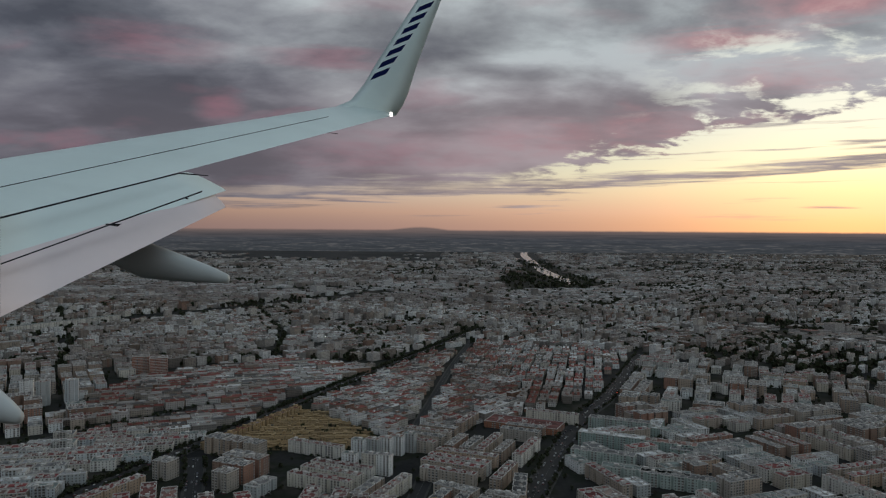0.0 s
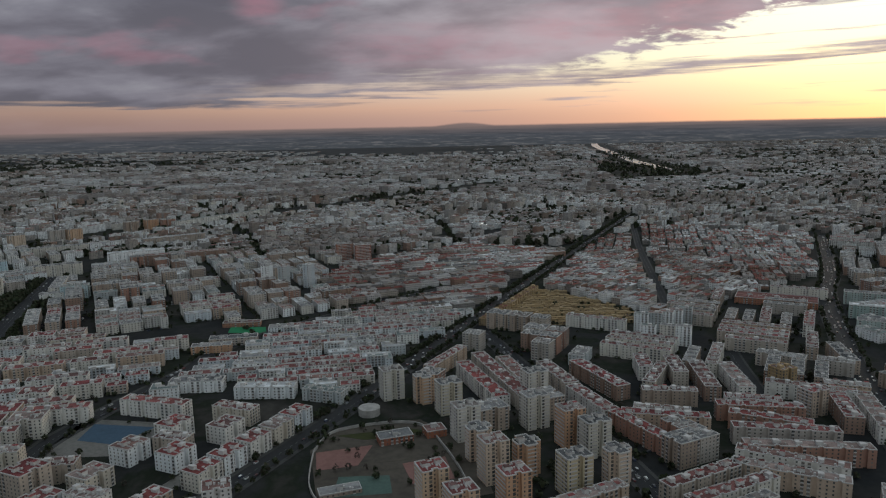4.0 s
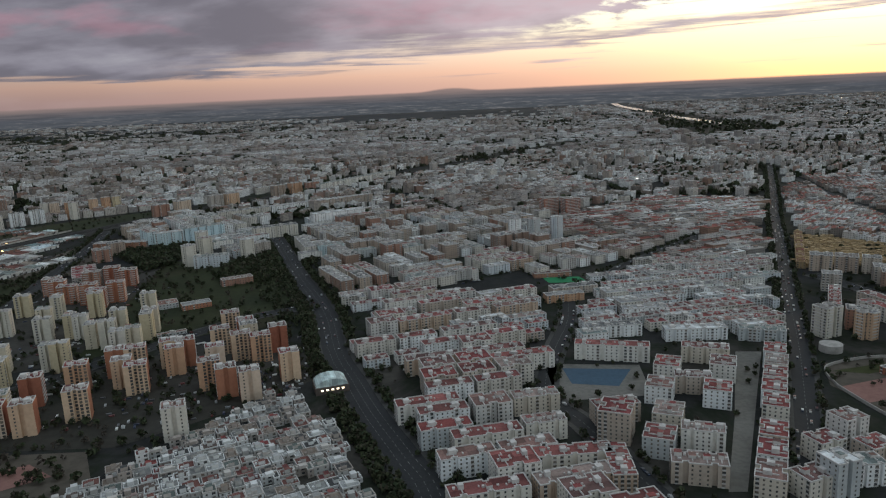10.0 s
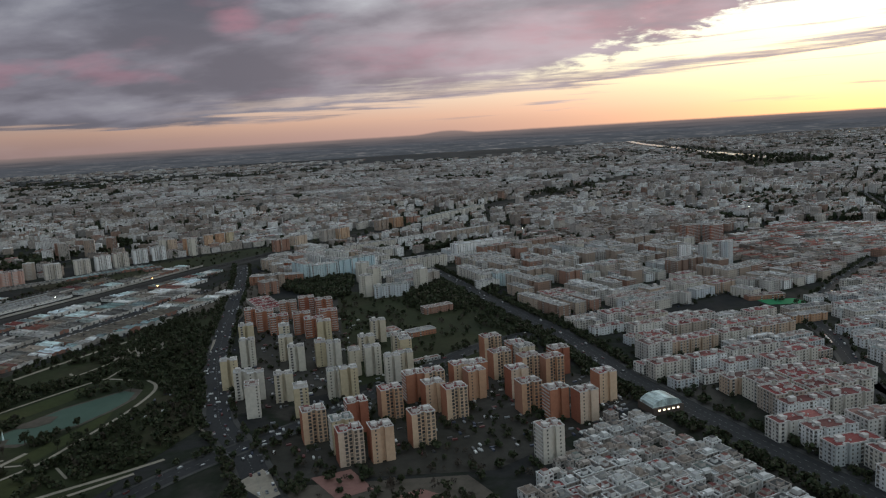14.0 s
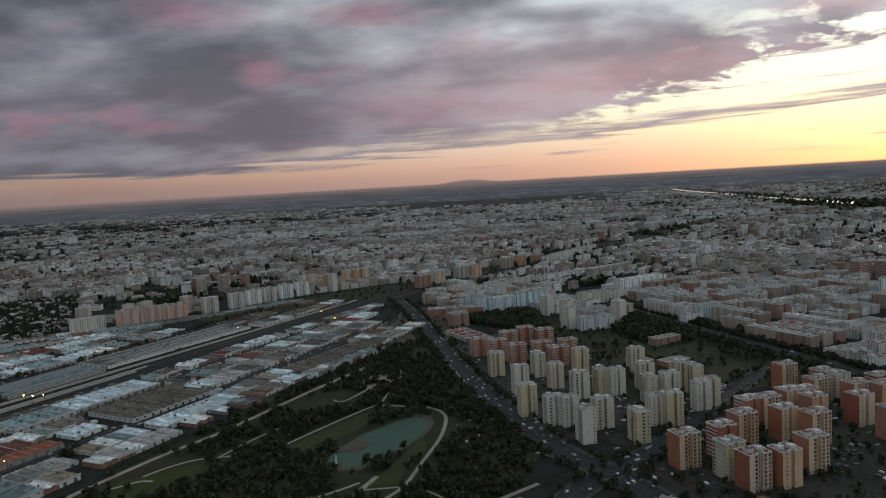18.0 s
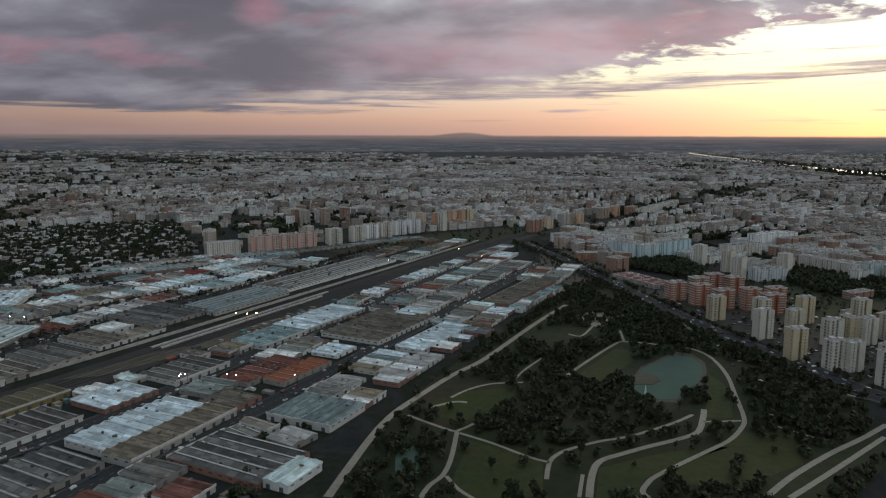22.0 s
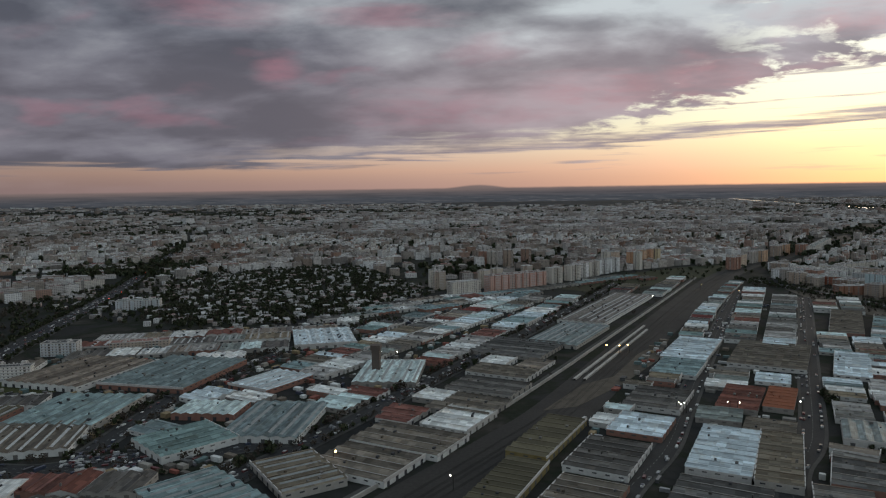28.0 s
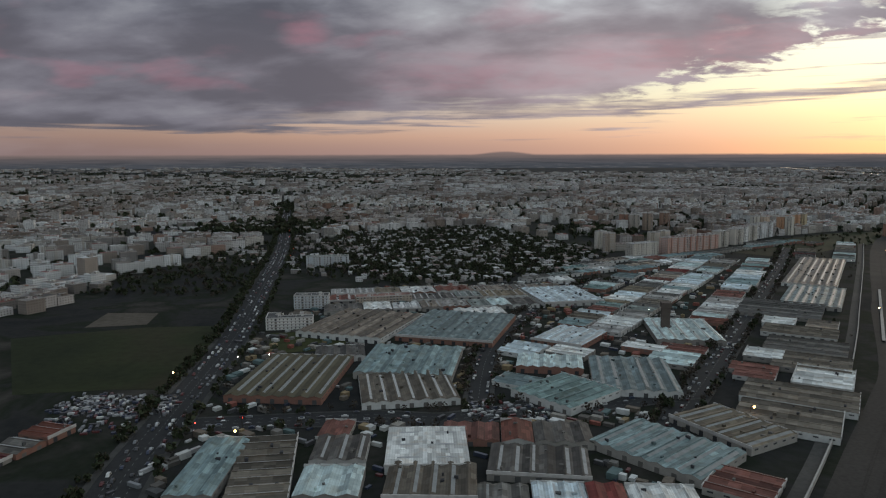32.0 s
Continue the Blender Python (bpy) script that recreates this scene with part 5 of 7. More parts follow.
def shed(lx, ly, h, roof, wall, gables, strips=0, flatroof=False, lights=False):
    """An industrial shed: walls with doors, and a roof of one or more gables with light strips."""
    key = (lx, ly, h, roof.name, wall.name, gables, strips, flatroof, lights)
    if key in SHED:
        return SHED[key]
    rnd = random.Random(len(SHED) + 3)
    s, r, k = Shape(), Shape(), Shape()
    s.prism([(-lx / 2, -ly / 2), (lx / 2, -ly / 2), (lx / 2, ly / 2), (-lx / 2, ly / 2)], -0.2, h, 0)
    span = lx / gables
    rise = 0.25 if flatroof else min(1.3, span * 0.13)
    for i in range(gables):
        x0, xm, x1 = -lx / 2 + i * span, -lx / 2 + (i + 0.5) * span, -lx / 2 + (i + 1) * span
        e = 0.25
        for y in (-ly / 2, ly / 2):
            p = [(x0, y, h), (x1, y, h), (xm, y, h + rise)]
            s.face(p if y < 0 else p[::-1], 0)
        r.face([(x0, -ly / 2 - e, h), (xm, -ly / 2 - e, h + rise), (xm, ly / 2 + e, h + rise), (x0, ly / 2 + e, h)][::-1])
        r.face([(xm, -ly / 2 - e, h + rise), (x1, -ly / 2 - e, h), (x1, ly / 2 + e, h), (xm, ly / 2 + e, h + rise)][::-1])
        r.box(xm, 0, 0.35, ly, h + rise - 0.02, h + rise + 0.14)
        if lights and rnd.random() < 0.85:
            xa, xb = xm + span * 0.10, xm + span * rnd.uniform(0.24, 0.34)
            za, zb = h + rise * 0.80 + 0.05, h + rise * (1 - 2 * (xb - xm) / span) + 0.05
            ya, yb = -ly / 2 * rnd.uniform(0.80, 0.98), ly / 2 * rnd.uniform(0.80, 0.98)
            k.face([(xa, ya, za), (xb, ya, zb), (xb, yb, zb), (xa, yb, za)])
        for j in range(strips):
            yc = -ly / 2 + ly * (j + 0.5) / strips
            for sx in (-1, 1):
                xa, xb = xm + sx * span * 0.10, xm + sx * span * 0.36
                za, zb = h + rise * 0.80 + 0.06, h + rise * 0.28 + 0.06
                p = [(xa, yc - 0.55, za), (xb, yc - 0.55, zb), (xb, yc + 0.55, zb), (xa, yc + 0.55, za)]
                k.face(p if sx > 0 else p[::-1])
    for _ in range(1 + int(lx * ly / 160)):
        m = rnd.choice((0, 2, 2))
        r.box(rnd.uniform(-0.4, 0.4) * lx, rnd.uniform(-0.4, 0.4) * ly, rnd.uniform(0.4, 1.6), rnd.uniform(0.4, 1.0), h, h + rise + rnd.uniform(0.1, 0.5), m, 0.0, m)
    for y in (-ly / 2 - 0.1, ly / 2 + 0.1):
        if rnd.random() < 0.4:
            r.box(0, y, lx + 0.3, 0.3, h - 0.5, h + rise * rnd.uniform(0.5, 1.1), 1, 0.0, 1)
    ob = part("shed" if lx * ly > 170 else "workshop", s, wall)
    part("roof", r, [roof, parapet_mat, shutter], ob)
    if strips or k.f:
        tagged(part("roof_light", k, roof_glazing, ob), kind="stuff")
    d = Shape()
    m = max(1, int(lx / 5))
    for i in range(m):
        x = -lx / 2 + lx * (i + 0.5) / m
        for y, o in ((-ly / 2 - 0.04, 1), (ly / 2 + 0.04, -1)):
            p = [(x - 0.8, y, 0.0), (x + 0.8, y, 0.0), (x + 0.8, y, min(1.7, h - 0.6)), (x - 0.8, y, min(1.7, h - 0.6))]
            d.face(p if o > 0 else p[::-1])
    m = max(1, int(ly / 4))
    for i in range(m):
        y = -ly / 2 + ly * (i + 0.5) / m
        for x, o in ((-lx / 2 - 0.04, 1), (lx / 2 + 0.04, -1)):
            p = [(x, y - 0.8, h - 1.1), (x, y + 0.8, h - 1.1), (x, y + 0.8, h - 0.6), (x, y - 0.8, h - 0.6)]
            d.face(p[::-1] if o > 0 else p)
    tagged(part("door", d, shutter, ob), kind="stuff")
    tone = {"red_sheet": "rust-red", "pale_sheet": "pale blue-white", "tan_sheet": "tan", "green_grey_sheet": "grey-green", "olive_sheet": "dull olive", "blue_grey_sheet": "blue-grey", "orange_sheet": "rust-orange", "dark_sheet": "dark grey"}.get(roof.name, "grey")
    tagged(ob, ("low industrial shed" if lx * ly > 170 else "small workshop") + " with a %s sheet roof%s" % (tone, " of several gables" if gables > 1 else ""), "industrial shed" if lx * ly > 170 else "workshop", "sheds of the works")
    SHED[key] = ob
    return ob


def shed_at(x, y, turn, lx, ly, h, roof, wall=None, gables=1, strips=0, flatroof=False, lights=False):
    return stand(shed(lx, ly, h, roof, wall or shed_wall, gables, strips, flatroof, lights), x, y, turn)


def shed_quad(q, h, roof, gables=1, strips=0, wall=None, flatroof=False, lights=False, grid=None):
    """A shed over four corners given in order round it; the first side is its gable side."""
    p = [Vector(v) for v in q]
    a, b = (p[1] - p[0] + p[2] - p[3]) / 2, (p[3] - p[0] + p[2] - p[1]) / 2
    c = sum(p, Vector((0, 0))) / 4
    if not flatroof:
        gables = max(gables, round(a.length / 5.0))
    turn = math.degrees(math.atan2(a.y, a.x))
    if grid is not None:
        turn -= (turn - grid + 45) % 90 - 45
    if not vacant(c.x, c.y, turn, a.length, b.length, 0.25):
        return None
    return shed_at(c.x, c.y, turn, round(a.length, 1), round(b.length, 1), min(h, 2.9), roof, wall, gables, strips, flatroof, lights)


# sheds along the works streets, the railway wall and the park
L27 = [
    ([(-970, 180), (-955, 211), (-930, 199), (-944, 174)], sheet_dark, 5), ([(-1006, 178), (-994, 212), (-977, 199), (-986, 170)], sheet_dark, 6), ([(-994, 214), (-980, 248), (-961, 236), (-972, 209)], sheet_dark, 4),
    ([(-970, 253), (-965, 279), (-947, 266), (-954, 242)], sheet_pale, 2), ([(-960, 287), (-951, 315), (-928, 307), (-940, 275)], sheet, 4), ([(-937, 344), (-924, 375), (-907, 361), (-921, 329)], sheet_green, 2),
    ([(-926, 375), (-903, 429), (-883, 414), (-906, 364)], sheet_pale, 3), ([(-904, 284), (-891, 316), (-880, 311), (-894, 279)], sheet_rust, 5), ([(-923, 284), (-909, 320), (-895, 312), (-908, 277)], sheet_red, 4),
    ([(-888, 372), (-863, 421), (-843, 395), (-872, 333)], sheet_tan, 6), ([(-914, 200), (-902, 226), (-865, 214), (-875, 193)], sheet_dark, 4), 
    ([(-811, 436), (-771, 526), (-756, 513), (-789, 438)], sheet_tan, 4), ([(-853, 334), (-830, 389), (-816, 380), (-836, 333)], sheet_pale, 4), ([(-1026, 246), (-1018, 272), (-1037, 284), (-1042, 257)], sheet_pale, 3),
    ([(-1037, 221), (-1027, 242), (-1060, 263), (-1069, 239)], sheet_dark, 4), ([(-1057, 197), (-1039, 218), (-1063, 236), (-1082, 220)], sheet_dark, 5), ([(-1010, 294), (-999, 318), (-1030, 331), (-1040, 310)], sheet, 2),
    ([(-1017, 269), (-1010, 294), (-1038, 301), (-1046, 275)], sheet_dark, 3), ([(-1001, 323), (-995, 343), (-1024, 358), (-1031, 340)], sheet_tan, 2), ([(-1000, 361), (-979, 399), (-1007, 430), (-1029, 396)], sheet_dark, 4),
    ([(-1096, 232), (-1069, 255), (-1106, 271), (-1128, 244)], sheet_green, 3), ([(-1115, 270), (-1095, 301), (-1135, 313), (-1154, 285)], sheet, 5), ([(-973, 479), (-943, 470), (-885, 599), (-919, 611)], sheet_dark, 6),
    ([(-1000, 411), (-971, 400), (-940, 460), (-972, 473)], sheet_green, 6),
]
L32 = [
    ([(-1223, 140), (-1235, 180), (-1218, 184), (-1208, 140)], sheet_dark, 7), ([(-1209, 165), (-1193, 167), (-1196, 185), (-1212, 183)], sheet_dark, 2), ([(-1127, 237), (-1095, 240), (-1084, 279), (-1116, 284)], sheet_green, 4),
    ([(-1095, 315), (-1063, 319), (-1046, 355), (-1077, 359)], sheet_pale, 4), ([(-1141, 310), (-1119, 297), (-1112, 330), (-1135, 340)], sheet_pale, 2), ([(-1252, 217), (-1218, 217), (-1225, 272), (-1264, 270)], sheet_olive, 6),
    ([(-1206, 210), (-1176, 225), (-1175, 253), (-1213, 249)], sheet_tan, 7), ([(-1157, 165), (-1128, 161), (-1131, 184), (-1159, 181)], sheet_dark, 4), ([(-1183, 146), (-1159, 148), (-1162, 168), (-1187, 166)], sheet_tan, 4),
    ([(-1129, 191), (-1102, 164), (-1082, 185), (-1111, 207)], sheet_green, 3), ([(-1101, 213), (-1080, 189), (-1064, 200), (-1081, 227)], sheet_tan, 3),
]
for ring, roof, gables in L32:
    shed_quad(ring, 2.6, roof, gables, 0, None, False, True)
for ring, roof, gables in L27:
    shed_quad(ring, 2.3, roof, gables, 0, None, False, True, 65.5)

# sheds that can be told apart
shed_quad([(-935, 260), (-953, 216), (-936, 206), (-917, 250)], 3.0, sheet_pale, 10, 0)
shed_quad([(-917, 250), (-935, 206), (-922, 199), (-903, 249)], 3.0, sheet_tan, 10, 0)
shed_quad([(-890, 245), (-863, 231), (-855, 257), (-882, 265)], 3.4, sheet_green, 1, 0)
shed_quad([(-912, 282), (-893, 269), (-881, 300), (-902, 314)], 3.0, sheet_red, 2, 0)
shed_quad([(-888, 352), (-856, 329), (-842, 388), (-876, 406)], 2.6, sheet_green, 5, 0)
shed_quad([(-875, 192), (-865, 185), (-861, 205), (-870, 206)], 3.8, sheet_pale, 1, 0)
shed_quad([(-965, 255), (-951, 249), (-950, 270), (-966, 272)], 3.0, sheet_pale, 1, 5)
shed_quad([(-1186, 164), (-1163, 167), (-1167, 195), (-1192, 191)], 3.4, sheet_pale, 1, 3, flatroof=True)
shed_quad([(-1250, 213), (-1217, 213), (-1224, 267), (-1262, 265)], 3.8, sheet_olive, 4, 0)
shed_quad([(-1215, 248), (-1173, 248), (-1180, 290), (-1218, 291)], 3.8, sheet_green, 1, 0)
shed_quad([(-1205, 206), (-1176, 221), (-1174, 248), (-1212, 244)], 3.4, sheet_tan, 5, 0)
shed_quad([(-1210, 308), (-1166, 302), (-1151, 358), (-1202, 368)], 3.4, sheet_green, 2, 0)
shed_quad([(-1258, 315), (-1214, 297), (-1207, 360), (-1253, 362)], 3.4, sheet, 3, 0)
shed_quad([(-1225, 144), (-1212, 143), (-1218, 180), (-1233, 180)], 3.4, sheet, 5, 0)
shed_quad([(-1237, 140), (-1225, 141), (-1234, 178), (-1248, 176)], 3.0, sheet_green, 1, 0)
shed_quad([(-1206, 143), (-1189, 145), (-1193, 162), (-1210, 160)], 3.0, sheet_pale, 2, 0)
shed_quad([(-1184, 143), (-1159, 146), (-1162, 165), (-1187, 163)], 3.4, sheet, 3, 0)
shed_quad([(-1157, 166), (-1128, 162), (-1131, 181), (-1158, 177)], 3.4, sheet, 2, 3)
shed_quad([(-1129, 187), (-1103, 161), (-1083, 182), (-1111, 203)], 3.8, sheet, 2, 0)
shed_quad([(-1101, 209), (-1082, 186), (-1065, 196), (-1082, 222)], 3.8, sheet, 2, 0)
shed_quad([(-1153, 266), (-1127, 261), (-1121, 283), (-1150, 280)], 3.0, sheet_pale, 2, 0)
shed_quad([(-1153, 230), (-1132, 219), (-1113, 234), (-1134, 260)], 3.0, sheet_green, 1, 0)
shed_quad([(-1144, 213), (-1096, 220), (-1110, 244), (-1136, 268)], 3.0, sheet, 1, 2, flatroof=True)
shed_quad([(-1012, 227), (-994, 270), (-980, 262), (-999, 221)], 3.0, sheet_olive, 9, 0, ochre_wall)
shed_quad([(-1025, 187), (-1011, 223), (-998, 217), (-1013, 179)], 3.0, sheet_olive, 11, 0, ochre_wall)
shed_quad([(-1139, 394), (-1100, 405), (-1117, 451), (-1149, 439)], 3.0, sheet_pale, 3, 3)
shed_quad([(-1097, 339), (-1059, 317), (-1055, 358), (-1092, 371)], 3.0, sheet_green, 3, 2)


def works(ring, angle, row, seed, sizes, roofs, street=6.0, keep=(), gap=(0.0, 1.0), skip=0.04):
    rnd = random.Random(seed)
    t = radians(angle)
    c, s = math.cos(t), math.sin(t)
    loc = [(c * x + s * y, -s * x + c * y) for x, y in ring]
    u0, u1, v0, v1 = min(p[0] for p in loc), max(p[0] for p in loc), min(p[1] for p in loc), max(p[1] for p in loc)
    v, flip = v0 + row / 2, False
    while v < v1:
        u = u0
        while u < u1:
            lx = rnd.choice(sizes)
            x, y = c * (u + lx / 2) - s * v, s * (u + lx / 2) + c * v
            if inside(x, y, ring) and rnd.random() > skip and free(x, y, row * 0.30, keep) and vacant(x, y, angle, lx, row * 0.9, 0.3):
                shed_at(x, y, angle, lx, round(row * rnd.choice((0.8, 0.9, 0.96)), 1), rnd.choice((1.8, 2.1, 2.4)), rnd.choice(roofs), None, max(1, round(lx / rnd.choice((4, 5, 7)))), 0, False, rnd.random() < 0.4)
            u += lx + rnd.uniform(*gap)
        v += row + (0.5 if not flip else street)
        flip = not flip


greys = [sheet, sheet, sheet, sheet_dark, sheet, sheet_pale, sheet_pale, sheet_green, sheet_tan, sheet_red]
def shed_row(line, off, depth, seed, sizes, roofs, lo, hi, gap=(0.0, 0.6), high=(1.8, 2.1, 2.4), wall=None, skip=0.05):
    """Sheds side by side along a street, at an offset to its left (minus: right), between two values of y."""
    rnd = random.Random(seed)
    run, target, lx = 0.0, 0.0, rnd.choice(sizes)
    for p, q in zip(line, line[1:]):
        p, q = Vector(p), Vector(q)
        d = q - p
        while run + d.length > target + lx / 2:
            c = p + d * ((target + lx / 2 - run) / d.length)
            nrm = Vector((-d.y, d.x)).normalized()
            dep = round(depth * rnd.choice((0.85, 0.95, 1.0)), 1)
            m = c + nrm * (off + math.copysign((dep - depth) / 2, off))
            if lo < c.y < hi and rnd.random() > skip and not inside(m.x, m.y, PARK) and vacant(m.x, m.y, math.degrees(math.atan2(d.y, d.x)), lx, dep, 0.34):
                shed_at(m.x, m.y, math.degrees(math.atan2(d.y, d.x)), lx, dep, rnd.choice(high), rnd.choice(roofs), wall, max(1, round(lx / rnd.choice((4, 5, 7)))), 0, False, rnd.random() < 0.4)
            target += lx + rnd.uniform(*gap)
            lx = rnd.choice(sizes)
        run += d.length


small_sizes = (6, 8, 10, 13)
shed_row(SMOOTHED["works_street"], 13.0, 15, 1, small_sizes, greys, 150, 520)
shed_row(SMOOTHED["works_street"], -14.5, 18, 2, (8, 10, 14, 18), greys, 120, 640)
shed_row(SMOOTHED["works_lane"], 14.5, 18, 3, (8, 10, 14, 18), greys, 120, 590)
shed_row(SMOOTHED["works_lane"], -13.5, 16, 4, small_sizes, greys, 120, 570)
shed_row(SMOOTHED["works_lane"], -31.0, 15, 14, small_sizes, greys, 120, 590)
shed_row(TRACK, -22.0, 13, 5, small_sizes, greys, 270, 700, skip=0.2)
shed_row(SMOOTHED["plane_tree_street"], 16.0, 20, 6, (9, 12, 16, 22), greys, 250, 600)
shed_row(SMOOTHED["plane_tree_street"], -15.5, 18, 7, (9, 12, 16), greys, 180, 680)
shed_row(wall_line, 14.5, 17, 8, (8, 10, 14, 18), greys, 150, 720)
shed_row(smooth([(-852, 286), (-815, 362), (-750, 487)]), 4.0, 9, 9, (6, 7, 8), [sheet_green, sheet], 100, 700, high=(3.2, 3.6))
shed_row(smooth([(-846, 286), (-800, 392), (-752, 503)]), 0.5, 14, 31, (10, 12, 14, 16), [sheet_blue, sheet_blue, sheet_dark], 100, 700, high=(2.6, 3.0), skip=0.0)
works([(-1165, 225), (-1090, 245), (-1040, 360), (-950, 575), (-1000, 610), (-1075, 510), (-1150, 370)], 64, 19, 5, (10, 14, 20), greys, street=7)
works([(-1290, 310), (-1262, 205), (-1170, 215), (-1165, 300), (-1150, 370), (-1085, 500), (-1160, 470), (-1260, 440)], 15, 20, 6, (12, 16, 22, 28), greys, street=7, keep=([(-1280, 317), (-1243, 327), (-1229, 288), (-1265, 279)],))
works([(-1255, 95), (-1268, 185), (-1200, 198), (-1110, 225), (-1080, 200), (-1110, 120), (-1140, 80)], 3, 18, 7, (10, 14, 18), greys, street=7)
works([(-1330, 120), (-1290, 120), (-1292, 185), (-1325, 185)], 80, 13, 8, (8, 11), greys, skip=0.45)

works([(-1150, 480), (-1090, 505), (-1000, 600), (-930, 690), (-850, 720), (-900, 740), (-1000, 630), (-1080, 610)], 40, 13, 9, (18, 26, 34), [sheet, sheet, sheet_green], street=5)

# ---- the park ----
park = flat("park_ground", PARK, 0.06, grass, "dark winter grass of a large park", "park")
LAWNS = ([(-812, 230), (-787, 216), (-789, 190), (-813, 188), (-817, 200)], [(-769, 211), (-744, 225), (-720, 231), (-742, 216), (-756, 204), (-758, 192), (-773, 191)], [(-768, 299), (-740, 348), (-728, 346), (-735, 327), (-757, 290)], [(-830, 266), (-814, 280), (-789, 288), (-797, 267), (-811, 248), (-824, 250)], [(-734, 224), (-712, 244), (-694, 243), (-700, 219), (-730, 198), (-749, 204)], [(-704, 312), (-701, 297), (-710, 258), (-721, 257)])
for ring in LAWNS:
    flat("lawn", ring, 0.09, lawn, parent=park)
flat("bare_patch", [(-759, 414), (-724, 439), (-721, 417), (-742, 389)], 0.10, gravel, parent=park)
POND = [(-744, 287), (-743, 280), (-737, 282), (-735, 276), (-727, 276), (-720, 289), (-713, 296), (-706, 312), (-703, 325), (-705, 337), (-712, 340), (-724, 326), (-732, 317), (-737, 306)]
flat("pond_bank", [(x * 1.12 - sum(p[0] for p in POND) / len(POND) * 0.12, y * 1.12 - sum(p[1] for p in POND) / len(POND) * 0.12) for x, y in POND], 0.10, soil, parent=park)
pond = flat("pond", POND, 0.16, water, "still green park pond", "pond")
flat("pond_island", [(-743, 298), (-742, 293), (-733, 294), (-728, 299), (-729, 307), (-735, 308)], 0.30, soil, "low brown island in the park pond", "island")
flat("pond", [(-836, 228), (-829, 224), (-828, 199), (-835, 198), (-837, 214)], 0.16, water, "small dark green pool among reeds", "pond")
fountain = Shape()
for i in range(7):
    r0, r1 = 0.5 - 0.06 * i, 0.44 - 0.06 * i
    fountain.prism([(r0 * math.cos(a), r0 * math.sin(a)) for a in (k * 1.0472 for k in range(6))], i * 0.6, i * 0.6 + 0.62, 0, 0)
jet = tagged(part("fountain", fountain, sheet_pale), "white fountain jet in the park pond", "fountain")
jet.location = (*[(-739, 281)][0], 0.16)
PATHS = [
    ([(-854, 186), (-851, 209), (-847, 235), (-842, 255), (-834, 274), (-822, 300), (-809, 322), (-796, 352), (-777, 397), (-755, 444)], 3.2),
    ([(-837, 252), (-831, 247), (-819, 238), (-816, 239), (-811, 245)], 1.6),
    ([(-817, 237), (-818, 216), (-820, 203), (-824, 195), (-826, 187)], 1.9),
    ([(-819, 202), (-815, 194), (-810, 188)], 1.5),
    ([(-816, 236), (-804, 228), (-792, 218), (-785, 214)], 1.6),
    ([(-787, 202), (-785, 214), (-782, 220), (-777, 225), (-766, 232), (-753, 238), (-736, 250), (-725, 260)], 1.8),
    ([(-775, 191), (-772, 206), (-768, 216), (-760, 222), (-749, 229), (-737, 236), (-728, 243), (-722, 257), (-719, 266)], 2.6),
    ([(-778, 191), (-775, 206)], 1.4),
    ([(-707, 356), (-699, 348), (-695, 335), (-696, 309), (-701, 283), (-706, 258), (-711, 247), (-719, 236), (-730, 226), (-739, 218), (-751, 207), (-755, 202), (-758, 196), (-757, 192)], 2.0),
    ([(-723, 253), (-708, 255)], 1.4),
    ([(-771, 301), (-757, 326), (-740, 354), (-733, 361), (-716, 357)], 1.9),
    ([(-733, 361), (-731, 384)], 1.6),
    ([(-821, 272), (-814, 282), (-804, 290), (-790, 293)], 1.6),
    ([(-829, 260), (-820, 267), (-814, 267)], 1.8),
    ([(-795, 293), (-788, 311), (-779, 329)], 1.4),
    ([(-761, 374), (-754, 371), (-744, 395)], 1.6),
    ([(-722, 194), (-708, 209), (-688, 227), (-669, 242), (-654, 255)], 2.4),
    ([(-714, 195), (-695, 212), (-661, 243)], 2.2),
    ([(-697, 251), (-687, 241)], 1.2),
    ([(-697, 433), (-691, 406), (-691, 387)], 2.2),
    ([(-653, 287), (-642, 278)], 1.6),
]
for line, wd in PATHS:
    part("path", ribbon(smooth(line, 5), wd * 0.45, -wd * 0.45, 0.13), gravel, park)

# ---- squares, courts and single buildings ----
flat("estate_green", TOWERS_BRICK, 0.03, yard_earth, "dark grass and earth between the brick towers", "grass")
flat("estate_green", TOWERS_CREAM, 0.03, yard_earth, "dark worn ground between the cream towers", "ground")
flat("waste_ground", WASTE, 0.03, soil, "bare brown waste ground beside the railway", "ground")
flat("railway_meadow", YARDS_WEST, 0.03, grass, "dark grass beside the railway", "meadow")
flat("meadow", MEADOW, 0.04, grass, "open dark grassland beside the towers", "meadow")
flat("field", [(-1340, 215), (-1306, 225), (-1277, 228), (-1281, 285), (-1290, 334), (-1348, 321), (-1400, 292)], 0.05, grass, "large dark green field beside the trunk road", "field")
flat("bare_ground", [(-1378, 318), (-1349, 328), (-1357, 355), (-1386, 352)], 0.07, soil, "bare pale earth beside the dark field", "ground")
flat("sports_field", [(-1265, 280), (-1234, 290), (-1227, 306), (-1243, 326), (-1276, 317)], 0.07, lawn, "mown green sports field between sheds", "field")
courts = flat("school_ground", COURTS, 0.05, soil, "bare school ground with ball courts", "school ground")
